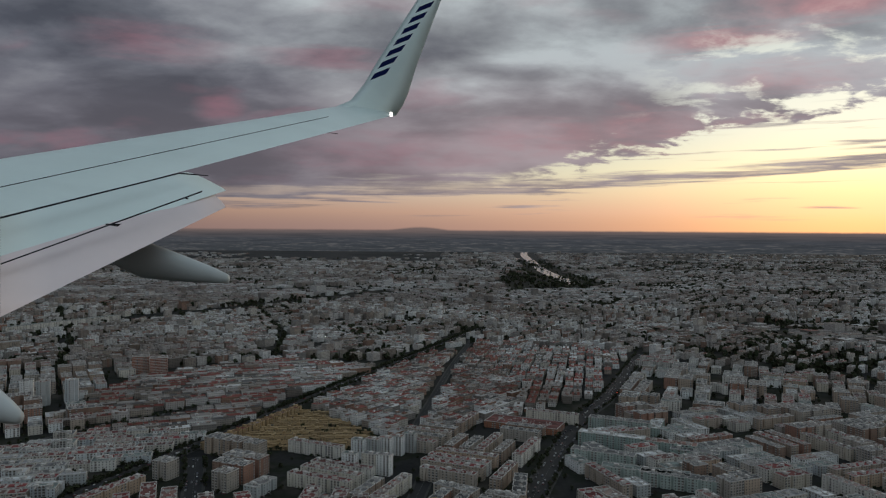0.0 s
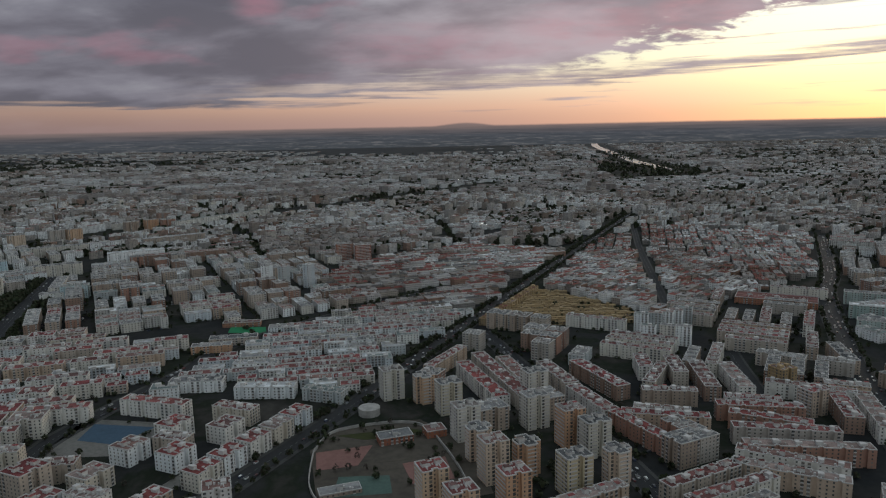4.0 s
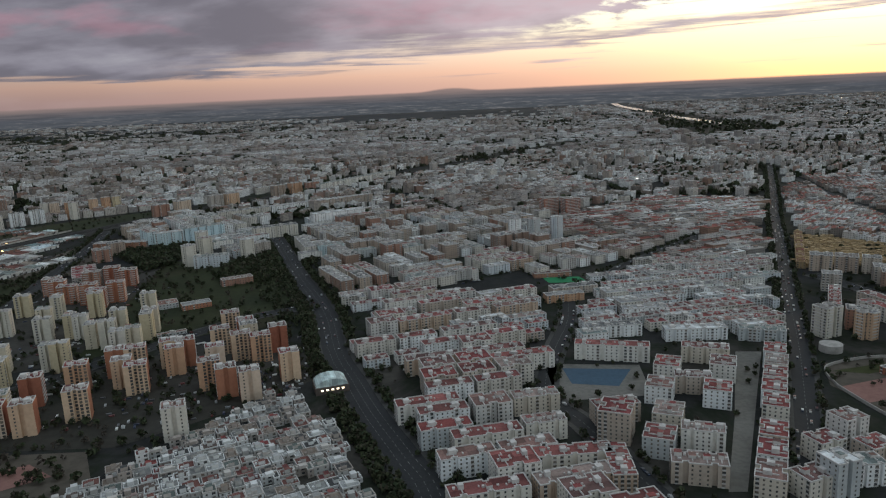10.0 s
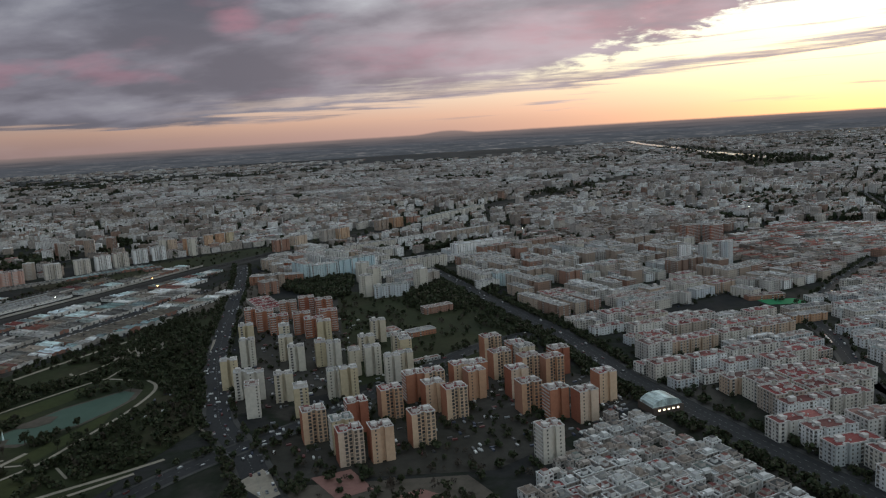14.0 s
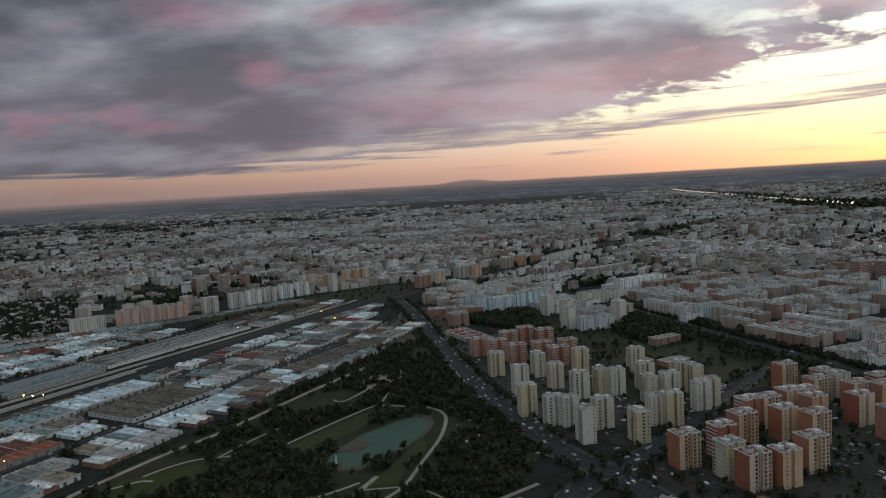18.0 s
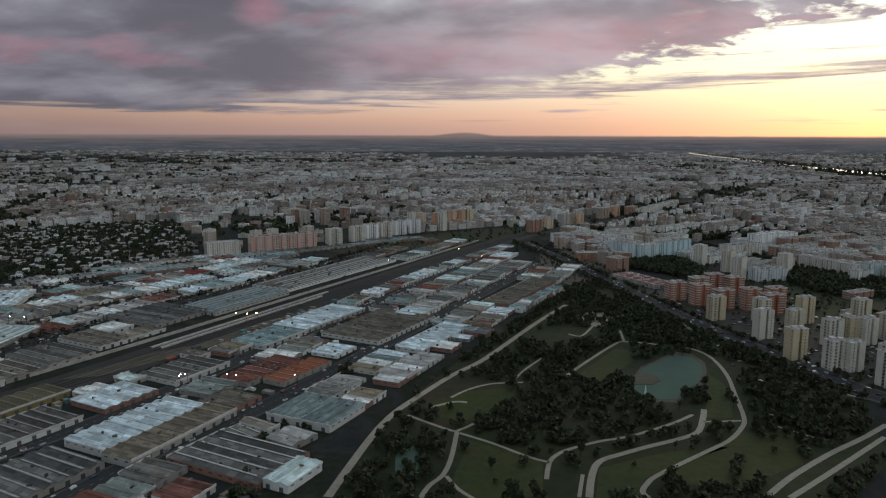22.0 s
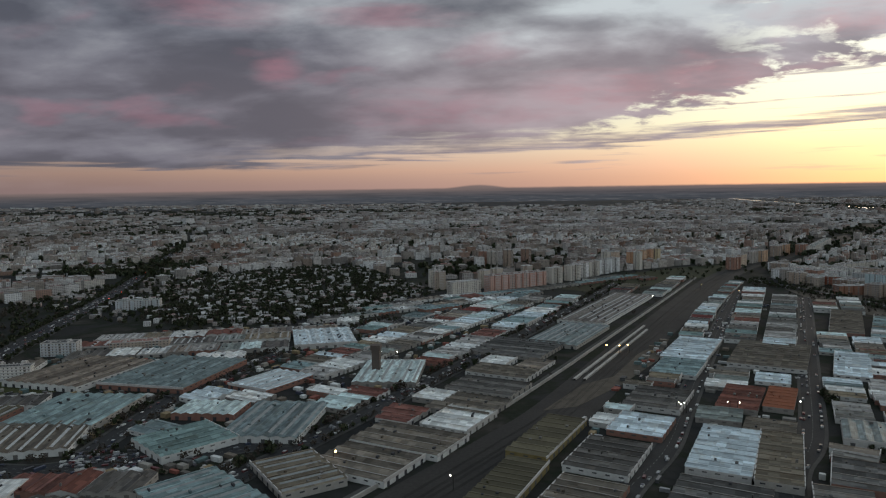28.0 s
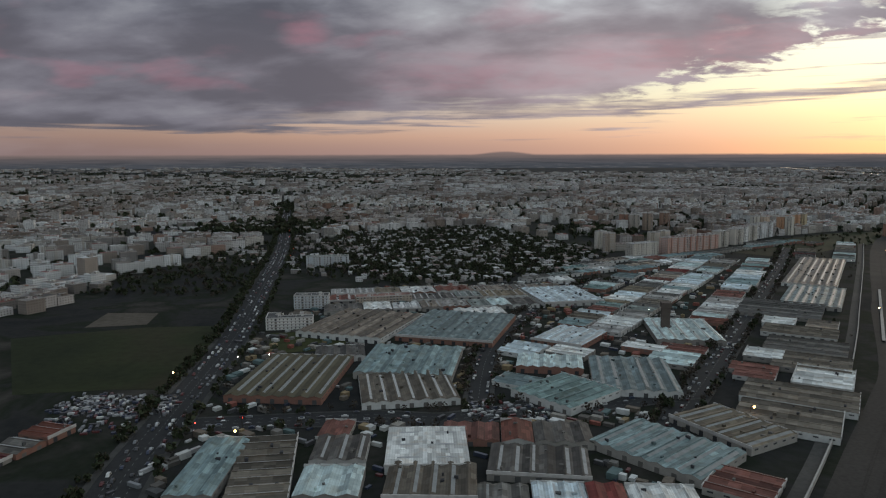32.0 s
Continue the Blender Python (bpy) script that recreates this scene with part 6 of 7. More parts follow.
for ring, m in (([(-227, 276), (-204, 284), (-207, 265), (-223, 260)], court_red), ([(-189, 267), (-172, 274), (-167, 255), (-183, 250)], court_red), ([(-213, 255), (-193, 257), (-190, 243), (-212, 239)], court_green), ([(-222, 293), (-192, 302), (-180, 299), (-208, 289)], lawn), ([(-201, 289), (-178, 293), (-179, 273), (-201, 267)], soil)):
    flat("court", ring, 0.10, m, parent=courts)
flat("court", BLUE, 0.06, plaza_slabs, "pale concrete yard round blue courts", "court")
flat("court", [(-340, 304), (-309, 301), (-318, 282), (-338, 286)], 0.09, court_blue, "faded blue ball court", "court")
flat("plaza", [(-255, 320), (-243, 319), (-264, 269), (-294, 197), (-300, 197), (-280, 249)], 0.06, plaza_slabs, "pale paved walk between red-roofed blocks", "pavement")
flat("turf_pitch", [(-334, 470), (-309, 470), (-304, 455), (-331, 456)], 0.12, turf, "bright green artificial turf pitch", "pitch")
flat("schoolyard", [(-600, 175), (-598, 228), (-530, 232), (-510, 200), (-530, 165)], 0.05, soil, "bare school ground beside brick towers", "school ground")
for ring, m in (([(-589, 234), (-575, 240), (-564, 224), (-576, 217)], court_red), ([(-561, 214), (-547, 223), (-533, 214), (-547, 204)], court_red), ([(-617, 232), (-610, 243), (-594, 226), (-602, 218)], gravel)):
    flat("court", ring, 0.10, m, "faded red ball court", "court")
tagged(part("boundary_wall", ribbon(smooth([(-228, 276), (-223, 248), (-214, 232), (-205, 228), (-185, 236), (-162, 243), (-173, 283), (-189, 307), (-222, 298), (-228, 276)]), 0.2, -0.2, 1.3, thick=1.4), concrete), "pale boundary wall round the school ground", "wall", kind="structure")
o = flat("market_ground", OCHRE, 0.05, ochre_soil, "ochre ground between long low rows", "ground")
OROW = [("slab", 16, 3.2, 1, ochre, ochre, "ochre_row_house", "long low ochre row house with flat ochre roof", 1), ("slab", 11, 3.2, 1, ochre, ochre, "ochre_row_house", "long low ochre row house with flat ochre roof", 1)]
quarter(OCHRE, 4, 3.0, 4.0, OROW, 21, gap=(0.5, 1.5), skip=0.02, court=1.0, jitter=0.2)
for i in range(7):
    p = Vector((-160, 472)).lerp(Vector((-117, 577)), (i + 0.5) / 7)
    stand(building("comb", 14, 6, 3, ochre, roof_red, "ochre_block", "ochre street block along the low rows", 2), p.x + 2, p.y, 67.7)
for x, y, t2, k in ((-318, 432, 14, ("comb", 30, 9, 3, beige, roof_grey, "school", "long beige school building with flat roofs", 2)), (-326, 415, 14, ("comb", 24, 8, 3, tower_tan, roof_grey, "school", "tan school building with flat grey roof", 2)), (-327, 474, 8, ("slab", 26, 7, 2, brick, roof_red, "school", "red-brown brick school hall with red roof", 1)), (-298, 462, 10, ("slab", 12, 9, 2, white, roof_white, "school", "pale flat-roofed sports hall", 1)), (-560, 205, 20, ("l", 18, 12, 2, beige, roof_red, "school", "low school wing with a red roof", 1)), (-545, 185, 20, ("slab", 20, 8, 2, beige, roof_grey, "school", "low school wing with a grey roof", 1))):
    stand(building(*k), x, y, t2)
for x, y, t2, k in ((*[(-581, 427)][0], 30, ("slab", 12, 12, 2, white, roof_white, "school", "pale low hall with a flat roof", 1)), (*[(-561, 424)][0], 30, ("slab", 18, 9, 2, brick, roof_grey, "school", "low brown school building with a flat roof", 1)), (*[(-554, 369)][0], 30, ("slab", 16, 4, 1, white, roof_white, "school", "low pale pavilion in the grass", 1)), (*[(-553, 481)][0], 30, ("comb", 22, 8, 3, beige, roof_red, "school", "three-storey beige school with a red roof", 2))):
    stand(building(*k), x, y, t2)
tank = Shape()
ring = [(5.2 * math.cos(i * 0.2618), 5.2 * math.sin(i * 0.2618)) for i in range(24)]
tank.prism(ring, -0.1, 3.6, 0)
for i in range(24):
    a, b = ring[i], ring[(i + 1) % 24]
    tank.face([(*a, 3.6), (*b, 3.6), (0, 0, 4.4)], 1)
ob = tagged(part("water_tank", tank, [concrete, concrete]), "round grey concrete water tank with a shallow conical lid", "water tank")
ob.location = (*[(-211, 318)][0], 0)
hall = Shape()
hall.box(0, 0, 15, 12, -0.1, 3.2)
for i in range(10):
    a, b = math.pi * i / 10, math.pi * (i + 1) / 10
    p, q = (7.2 * math.cos(a), 3.2 + 3.4 * math.sin(a)), (7.2 * math.cos(b), 3.2 + 3.4 * math.sin(b))
    hall.face([(p[0], -5, p[1]), (p[0], 5, p[1]), (q[0], 5, q[1]), (q[0], -5, q[1])], 1)
    hall.face([(p[0], -5, p[1]), (q[0], -5, q[1]), (0, -5, 3.2)], 1)
    hall.face([(q[0], 5, q[1]), (p[0], 5, p[1]), (0, 5, 3.2)], 1)
mh = tagged(part("market_hall", hall, [old_brick, sheet_pale]), "dark market hall with a pale arched roof and lit windows", "market hall")
mh.matrix_basis = pose(-446, 287, 0, 0, 0, 20)
for i in range(5):
    lit = Shape()
    lit.box(-4.6 + 2.3 * i, -6.06, 1.2, 0.08, 1.7, 2.5)
    part("lit_window", lit, lamp_glow("lit_window", (1.0, 0.85, 0.6), 1.6) if i == 0 else bpy.data.materials["lit_window"], mh)

TB = [("h", 10, 8, 9, tower_tan, roof_red, "tower_block", BRICKT, 2, True, brick), ("h", 9, 8, 9, tower_tan, roof_red, "tower_block", BRICKT, 2, True, brick), ("h", 9, 8, 9, tower_cream, roof_white, "tower_block", CREAMT, 2, True), ("h", 9, 8, 9, brick, roof_red, "tower_block", BRICKT, 2, True)]
brick_spots = [(-595, 265), (-588, 261), (-578, 273), (-565, 287), (-581, 254), (-576, 243), (-564, 245), (-556, 306), (-547, 308), (-534, 317), (-526, 318), (-536, 285), (-529, 288), (-549, 258), (-546, 292), (-505, 348), (-518, 362), (-507, 307), (-503, 301), (-500, 325), (-499, 239), (-489, 249), (-480, 275), (-492, 279), (-503, 288), (-468, 297), (-484, 336), (-514, 334), (-501, 341), (-489, 322), (-527, 307), (-530, 283)]
for i, (x, y) in enumerate(brick_spots):
    if vacant(x, y + 4, 22, 8, 8, 0.25):
        stand(building(*TB[(0, 1, 3, 0, 2, 0, 1, 3)[i % 8]]), x, y + 4, 22)
TC = [("twin", 9, 6.5, 9, tower_cream, roof_white, "twin_tower", CREAMT, 2), ("twin", 8, 6, 9, tower_cream, roof_white, "twin_tower", CREAMT, 2), ("twin", 8.5, 6.5, 10, tower_cream, roof_white, "twin_tower", CREAMT, 2)]
TR = [("h", 12, 8, 8, brick, roof_red, "brick_tower", "dark red brick residential tower", 2, True), ("h", 11, 8, 9, brick, roof_red, "brick_tower", "dark red brick residential tower", 2, True)]
for i, (x, y) in enumerate([(-680, 461), (-668, 447), (-656, 438), (-640, 436), (-630, 427), (-623, 440), (-660, 478), (-648, 484), (-635, 482)]):
    stand(building(*TR[i % 2]), x, y + 4, 17)
for i, (x, y) in enumerate([(-669, 410), (-664, 412), (-656, 371), (-644, 406), (-636, 379), (-619, 406), (-625, 359), (-613, 366), (-654, 334), (-642, 319), (-635, 317), (-630, 295), (-620, 313), (-605, 363), (-599, 364), (-607, 294), (-595, 315), (-588, 313), (-588, 373), (-591, 348), (-581, 347), (-569, 373), (-569, 334), (-565, 360), (-586, 408), (-563, 339)]):
    if vacant(x, y + 4, 17, 6, 5, 0.3):
        stand(building(*TC[i % 3]), x, y + 4, 17 + (0, 90)[i % 4 == 3])
for x, y in [(-961, 691), (-941, 712), (-930, 734), (-917, 748), (-904, 767), (-890, 783)]:
    stand(building("twin", 15, 9, 10, white, roof_white, "tower_block", "pale residential tower in a row beyond the railway", 1), x, y + 5, 42)
for i, (x, y) in enumerate([(-894, 807), (-883, 808), (-865, 809), (-858, 805), (-848, 832), (-838, 843), (-828, 850)]):
    stand(building("cross", 10, 9, 13, tower_tan if i % 3 else tower_cream, roof_red, "tower_block", "tan residential tower beyond the railway", 1), x, y + 5, 42)
for x, y in [(-1034, 837), (-1005, 851), (-983, 864), (-1024, 827)]:
    stand(building("cross", 12, 10, 13, beige, roof_grey, "tower_block", "beige residential tower of the middle distance", 1), x, y, 30)
for i, (x, y) in enumerate([(-752, 804), (-737, 831), (-710, 871), (-694, 884), (-651, 951), (-633, 973), (-609, 975)]):
    stand(building("comb", 18, 10, 9, tower_tan if i % 2 else beige, roof_grey, "tower_block", "tan residential block beyond the railway", 2), x, y + 5, 50)
stand(building("comb", 64, 11, 10, pink, roof_red, "long_block", "very long pink-brown apartment block", 5, True), -1000, 650, 35)
stand(building("slab", 30, 10, 8, white, roof_white, "long_block", "pale apartment slab with blank gable", 2), -1047, 618, 37)
for x, y in ((-1030, 662), (-1018, 676), (-988, 700), (-1078, 668), (-1072, 652)):
    stand(building("cross", 11, 10, 11, cream, roof_white, "tower_block", "cream residential tower behind the long block", 1, True), x, y, 30)
tall = Shape()
tall.box(0, 0, 4, 4, -0.1, 13)
tall.box(0, 0, 5, 5, 13, 15.5)
chimney = tagged(part("water_tower", tall, [old_brick]), "dark square brick water tower among sheds", "water tower")
chimney.location = (*[(-1078, 340)][0], 0)
for i, (x, y, t2, k) in enumerate(((*[(-1310, 541)][0], 15, ("comb", 34, 10, 5, white, roof_white, "office_block", "long white office block with window bands", 2, True)), (*[(-1274, 380)][0], 10, ("slab", 20, 9, 5, white, roof_grey, "office_block", "white office block with dark window bands", 2, True)), (*[(-1235, 399)][0], 20, ("slab", 34, 10, 3, cream, roof_white, "office_block", "low cream office building", 2)), (*[(-1271, 332)][0], 15, ("l", 24, 14, 4, white, roof_grey, "office_block", "white and glass office building", 2, True)))):
    stand(building(*k), x, y, t2)

# the villa quarter: small houses among trees
VILLA_EDGE = [(-1440, 560), (-1400, 760), (-1240, 905), (-1070, 660), (-1100, 510), (-1240, 445)]
VILLAS = [(-1338, 560), (-1354, 742), (-1207, 884), (-1083, 640), (-1120, 520), (-1240, 462)]
cells, rnd = [], random.Random(5)
for _ in range(1150):
    x, y = rnd.uniform(-1440, -1070), rnd.uniform(445, 905)
    if (inside(x, y, VILLAS) or (inside(x, y, VILLA_EDGE) and rnd.random() < 0.6)) and free(x, y, 3):
        cells.append((x, y, rnd.uniform(4, 8), rnd.uniform(3, 5), rnd.uniform(1.8, 3.4), radians(rnd.choice((20, 110)))))
box_stuff("villas", cells, "low white and red-roofed villas among dark trees", outskirts)

# ---- trees ----
def crown_quads(rng, lobes, size, count):
    """Small leaf clumps spread over a few lobes: rows of four corners."""
    out = []
    for cx, cy, cz, r in lobes:
        d = rng.normal(size=(count, 3))
        d /= np.linalg.norm(d, axis=1)[:, None]
        c = np.array((cx, cy, cz)) + d * r * (0.55 + 0.5 * rng.random((count, 1))) * np.array((1, 1, 0.85))
        a = rng.normal(size=(count, 3))
        a /= np.linalg.norm(a, axis=1)[:, None]
        b = np.cross(a, rng.normal(size=(count, 3)))
        b /= np.linalg.norm(b, axis=1)[:, None]
        k = size * (0.6 + 0.8 * rng.random((count, 1)))
        out.append(np.stack([c - a * k - b * k * 0.6, c + a * k - b * k, c + a * k * 0.8 + b * k, c - a * k + b * k * 0.7], 1))
    return np.concatenate(out)


def quad_mesh(name, quads, mat):
    k = len(quads)
    me = bpy.data.meshes.new(name)
    me.vertices.add(4 * k)
    me.vertices.foreach_set("co", quads.reshape(-1))
    me.loops.add(4 * k)
    me.loops.foreach_set("vertex_index", np.arange(4 * k))
    me.polygons.add(k)
    me.polygons.foreach_set("loop_start", np.arange(0, 4 * k, 4))
    me.polygons.foreach_set("loop_total", np.full(k, 4))
    me.materials.append(mat)
    me.update(calc_edges=True)
    me.shade_flat()
    return me


TREES = []
for i, (kind, mat, high, wide) in enumerate((("round", leaf, 5.0, 2.2), ("round", leaf, 4.0, 1.9), ("round", leaf, 6.0, 2.6), ("bare", bare, 4.6, 1.9), ("tall", leaf, 6.5, 1.1), ("pine", leaf, 5.5, 2.6))):
    rng = np.random.default_rng(40 + i)
    lobes = []
    for j in range(8):
        a, q = j * 2.4, 0.55 * wide * math.sqrt((j % 5) / 4.0)
        z = high * (0.45 + 0.5 * j / 8 if kind == "tall" else 0.60 + 0.11 * (j % 4) - (0.0 if kind != "pine" else 0.02))
        lobes.append((q * math.cos(a), q * math.sin(a), z, wide * rng.uniform(0.34, 0.52)))
    t = Shape()
    for z0, z1, r0, r1 in ((-0.1, high * 0.35, 0.20, 0.15), (high * 0.35, high * 0.75, 0.15, 0.05)):
        k = len(t.v)
        t.v += [(r0 * math.cos(b * 1.047), r0 * math.sin(b * 1.047), z0) for b in range(6)] + [(r1 * math.cos(b * 1.047), r1 * math.sin(b * 1.047), z1) for b in range(6)]
        for b in range(6):
            t.f.append((k + b, k + (b + 1) % 6, k + 6 + (b + 1) % 6, k + 6 + b))
            t.s.append(0)
    for x, y, z, r in lobes[:5]:
        t.face([(-0.05, 0, high * 0.34), (0.05, 0, high * 0.34), (x, y, z)])
        t.face([(0, -0.05, high * 0.34), (0, 0.05, high * 0.34), (x, y, z)])
    ob = part("tree", t, bark)
    crown = new("crown", quad_mesh("crown", crown_quads(rng, lobes, 0.24 if kind != "bare" else 0.13, 52 if kind != "bare" else 56), mat))
    crown.parent = ob
    tagged(ob, {"round": "dark evergreen park tree with a rounded uneven crown", "bare": "bare brown winter tree with fine twigs", "tall": "slim dark cypress with a narrow crown", "pine": "umbrella pine with a broad flat crown"}[kind], "tree", "trees of the park")
    TREES.append(ob)

rnd = random.Random(9)
PATHLINES = [(line, wd) for line, wd in PATHS]
planted = 0
thicket = []
while planted < 2500:
    x, y = rnd.uniform(-880, -650), rnd.uniform(130, 530)
    d = noise.noise((x * 0.02, y * 0.02, 2.0))
    if not inside(x, y, PARK) or inside(x, y, POND) or inside(x, y + 4, POND) or d < -0.22 or any(off_line(x, y, l) < wd / 2 + 1.0 or off_line(x, y + 3.0, l) < wd / 2 + 2.0 for l, wd in PATHLINES) or off_line(x, y, SMOOTHED["park_road"]) < 9:
        continue
    if any(inside(x, y, q) for q in LAWNS) and rnd.random() < 0.94:
        continue
    kind = rnd.choice((0, 0, 1, 1, 2, 3, 5))
    if planted < 290:
        ob = stand(TREES[kind], x, y, rnd.uniform(0, 360))
        ob.scale = [rnd.uniform(0.65, 1.15)] * 3
    else:
        thicket.append((x, y, rnd.uniform(0.8, 2.0)))
    planted += 1


def woods(name, spots, label, mat, seed, clumps=38, size=0.38):
    """Trees too many to count: leaf clumps over each spot of x, y, radius."""
    rng = np.random.default_rng(seed)
    a = np.array(spots)
    k = len(a)
    d = rng.normal(size=(k, clumps, 3))
    d /= np.linalg.norm(d, axis=2)[:, :, None]
    r = a[:, 2][:, None, None]
    c = d * r * (0.45 + 0.6 * rng.random((k, clumps, 1)))
    c[:, :, 2] = c[:, :, 2] * 0.9 + 1.25 * r[:, :, 0]
    c[:, :, 0] += a[:, 0][:, None]
    c[:, :, 1] += a[:, 1][:, None]
    u = rng.normal(size=(k, clumps, 3))
    u /= np.linalg.norm(u, axis=2)[:, :, None]
    v = np.cross(u, rng.normal(size=(k, clumps, 3)))
    v /= np.linalg.norm(v, axis=2)[:, :, None]
    s = size * r * (0.5 + 0.7 * rng.random((k, clumps, 1)))
    q = np.stack([c - u * s - v * s * 0.6, c + u * s - v * s, c + u * s * 0.8 + v * s, c - u * s + v * s * 0.7], 2).reshape(-1, 4, 3)
    q[:, :, 2] = np.maximum(q[:, :, 2], 0.0)
    return tagged(new(name, quad_mesh(name, q, mat)), label, "trees", kind="stuff")


taken = set()
for ob in list(scene.objects):
    if ob.parent is None and ob.type == "MESH" and ob.name.split(".")[0] in ("red_roofed_block", "white_block", "beige_block", "terraced_block", "apartment_slab", "tower_block", "twin_tower", "white_slab", "hospital_wing", "brick_factory", "brick_tower", "shed", "school", "workshop", "office_block", "long_block", "ochre_block", "ochre_row_house", "small_house"):
        bb = ob.bound_box
        lx, ly = bb[6][0] - bb[0][0], bb[6][1] - bb[0][1]
        m = ob.matrix_basis
        for i in range(int(lx // 3) + 2):
            for j in range(int(ly // 3) + 2):
                p = m @ Vector((bb[0][0] + lx * i / (int(lx // 3) + 1), bb[0][1] + ly * j / (int(ly // 3) + 1), 0))
                taken.add((int(p.x // 3), int(p.y // 3)))


def open_spot(x, y):
    return (int(x // 3), int(y // 3)) not in taken


spots, dry = list(thicket), []
for x, y, r in YARD_TREES:
    if open_spot(x, y):
        (dry if rnd.random() < 0.2 else spots).append((x, y, r))
for name, reach, gap in (("avenue_east", (5.6, -5.6, 7.2), 3.0), ("avenue_median", (8, 10, 12, 14, -8.5, -10.5), 2.2), ("curved_street", (5.2, -5.2), 5), ("market_avenue", (6, -6), 4), ("long_avenue", (6.5, -6.5), 5), ("park_road", (7.2, 9.5, -7), 3.5), ("cross_road", (6, -6.5), 4), ("trunk_road", (8.5, -9, 11), 4.5), ("inner_street", (5, 7, -5.5), 3.2), ("plane_tree_street", (5.2, -5.2, 6.8), 3.2), ("depot_street", (-7.5, 8), 5)):
    line = SMOOTHED[name]
    for p, q in zip(line, line[1:]):
        d = Vector(q) - Vector(p)
        nrm = Vector((-d.y, d.x)).normalized()
        for k in range(max(1, int(d.length / gap))):
            c = Vector(p) + d * (k + rnd.random()) / max(1, int(d.length / gap))
            for o in reach:
                if rnd.random() < 0.82:
                    x, y = c + nrm * (o + rnd.uniform(-0.8, 0.8))
                    if open_spot(x, y):
                        (dry if name in ("plane_tree_street", "inner_street", "depot_street") and rnd.random() < 0.7 else spots).append((x, y, rnd.uniform(0.9, 1.9)))
for ring, count, lo, hi, part_dry in (([(-542, 575), (-514, 571), (-456, 394), (-437, 320), (-450, 313), (-482, 397)], 1000, 1.2, 2.4, 0.0), ([(-860, 358), (-868, 271), (-873, 215), (-875, 183), (-883, 183), (-886, 224), (-879, 277), (-868, 317)], 900, 0.9, 1.9, 0.3), (WOODS_NORTH, 900, 1.3, 2.6, 0.0), (WOODS_EAST, 900, 1.3, 2.6, 0.0), (WASTE, 260, 0.8, 1.6, 0.9), (YARDS_WEST, 200, 0.9, 1.8, 0.5), (MEADOW, 420, 0.8, 2.0, 0.3), (VILLAS, 3200, 0.9, 2.1, 0.2), (VILLA_EDGE, 2600, 0.9, 2.0, 0.2), ([(-440, 300), (-458, 330), (-485, 405), (-525, 500), (-570, 615), (-592, 610), (-548, 500), (-508, 405), (-478, 335), (-457, 300)], 900, 0.9, 2.0, 0.1), (COURTS, 60, 0.8, 1.6, 0.3), ([(-228, 300), (-110, 348), (-92, 300), (-150, 285)], 60, 0.8, 1.5, 0.2), ([(-230, 226), (-150, 240), (-90, 330), (-60, 230), (-110, 110), (-260, 110)], 700, 0.9, 1.8, 0.1), (SCHOOL, 30, 0.9, 1.6, 0.1), (TOWERS_CREAM, 420, 0.7, 1.4, 0.2), (TOWERS_BRICK, 560, 0.8, 1.7, 0.2), ([(-620, 140), (-620, 235), (-490, 240), (-500, 140)], 380, 0.9, 1.9, 0.3), ([(-470, 420), (-290, 500), (-310, 740), (-560, 740), (-520, 560)], 260, 0.8, 1.6, 0.1), ([(-388, 110), (-470, 420), (-225, 335), (-300, 110)], 330, 0.7, 1.4, 0.15), ([(-230, 110), (-215, 470), (110, 560), (320, 380), (120, 140)], 420, 0.7, 1.5, 0.15), ([(-860, 150), (-842, 262), (-750, 495), (-738, 480), (-812, 320), (-838, 200)], 170, 1.0, 2.0, 0.2), ([(-1250, 470), (-1335, 560), (-1200, 560), (-1100, 520), (-1090, 490), (-1160, 470)], 300, 0.9, 1.9, 0.3), ([(-1460, 400), (-1340, 400), (-1345, 560), (-1460, 560)], 420, 0.9, 2.0, 0.3), ([(-1290, 200), (-1240, 470), (-920, 690), (-820, 700), (-1100, 100)], 330, 0.7, 1.5, 0.6), ([(-900, 700), (-1080, 650), (-1060, 620), (-830, 700), (-700, 800), (-760, 880)], 160, 0.9, 1.7, 0.3), ([(-740, 500), (-711, 540), (-690, 560), (-780, 700), (-800, 660)], 140, 0.9, 1.8, 0.6), ([(-705, 530), (-640, 545), (-560, 560), (-600, 740), (-720, 790), (-760, 680)], 160, 0.8, 1.6, 0.1)):
    xs, ys = [p[0] for p in ring], [p[1] for p in ring]
    for _ in range(count):
        x, y = rnd.uniform(min(xs), max(xs)), rnd.uniform(min(ys), max(ys))
        if inside(x, y, ring) and open_spot(x, y) and not any(off_line(x, y, l) < h - 1 for l, h in CLEAR):
            (dry if rnd.random() < part_dry else spots).append((x, y, rnd.uniform(lo, hi)))
woods("town_trees", spots, "dark evergreen street and garden trees", leaf, 3)
woods("winter_trees", dry, "bare brown winter street trees", bare, 4, 34, 0.22)
far_spots = []
for x, y in GREEN:
    for _ in range(2):
        far_spots.append((x + rnd.uniform(-5, 5), y + rnd.uniform(-4, 4), rnd.uniform(1.3, 2.6)))
for _ in range(38000):
    y = 760 + 2900 * rnd.random() ** 1.5
    x = rnd.uniform(-1350 - 0.8 * y, 250 + 0.7 * y)
    if not inside(x, y, NEAR) and noise.noise((x * 0.007, y * 0.005, 5.5)) > ((0.16 if x > -500 else 0.04) if rnd.random() < 0.85 else -0.5):
        far_spots.append((x, y, rnd.uniform(1.6, 3.6)))
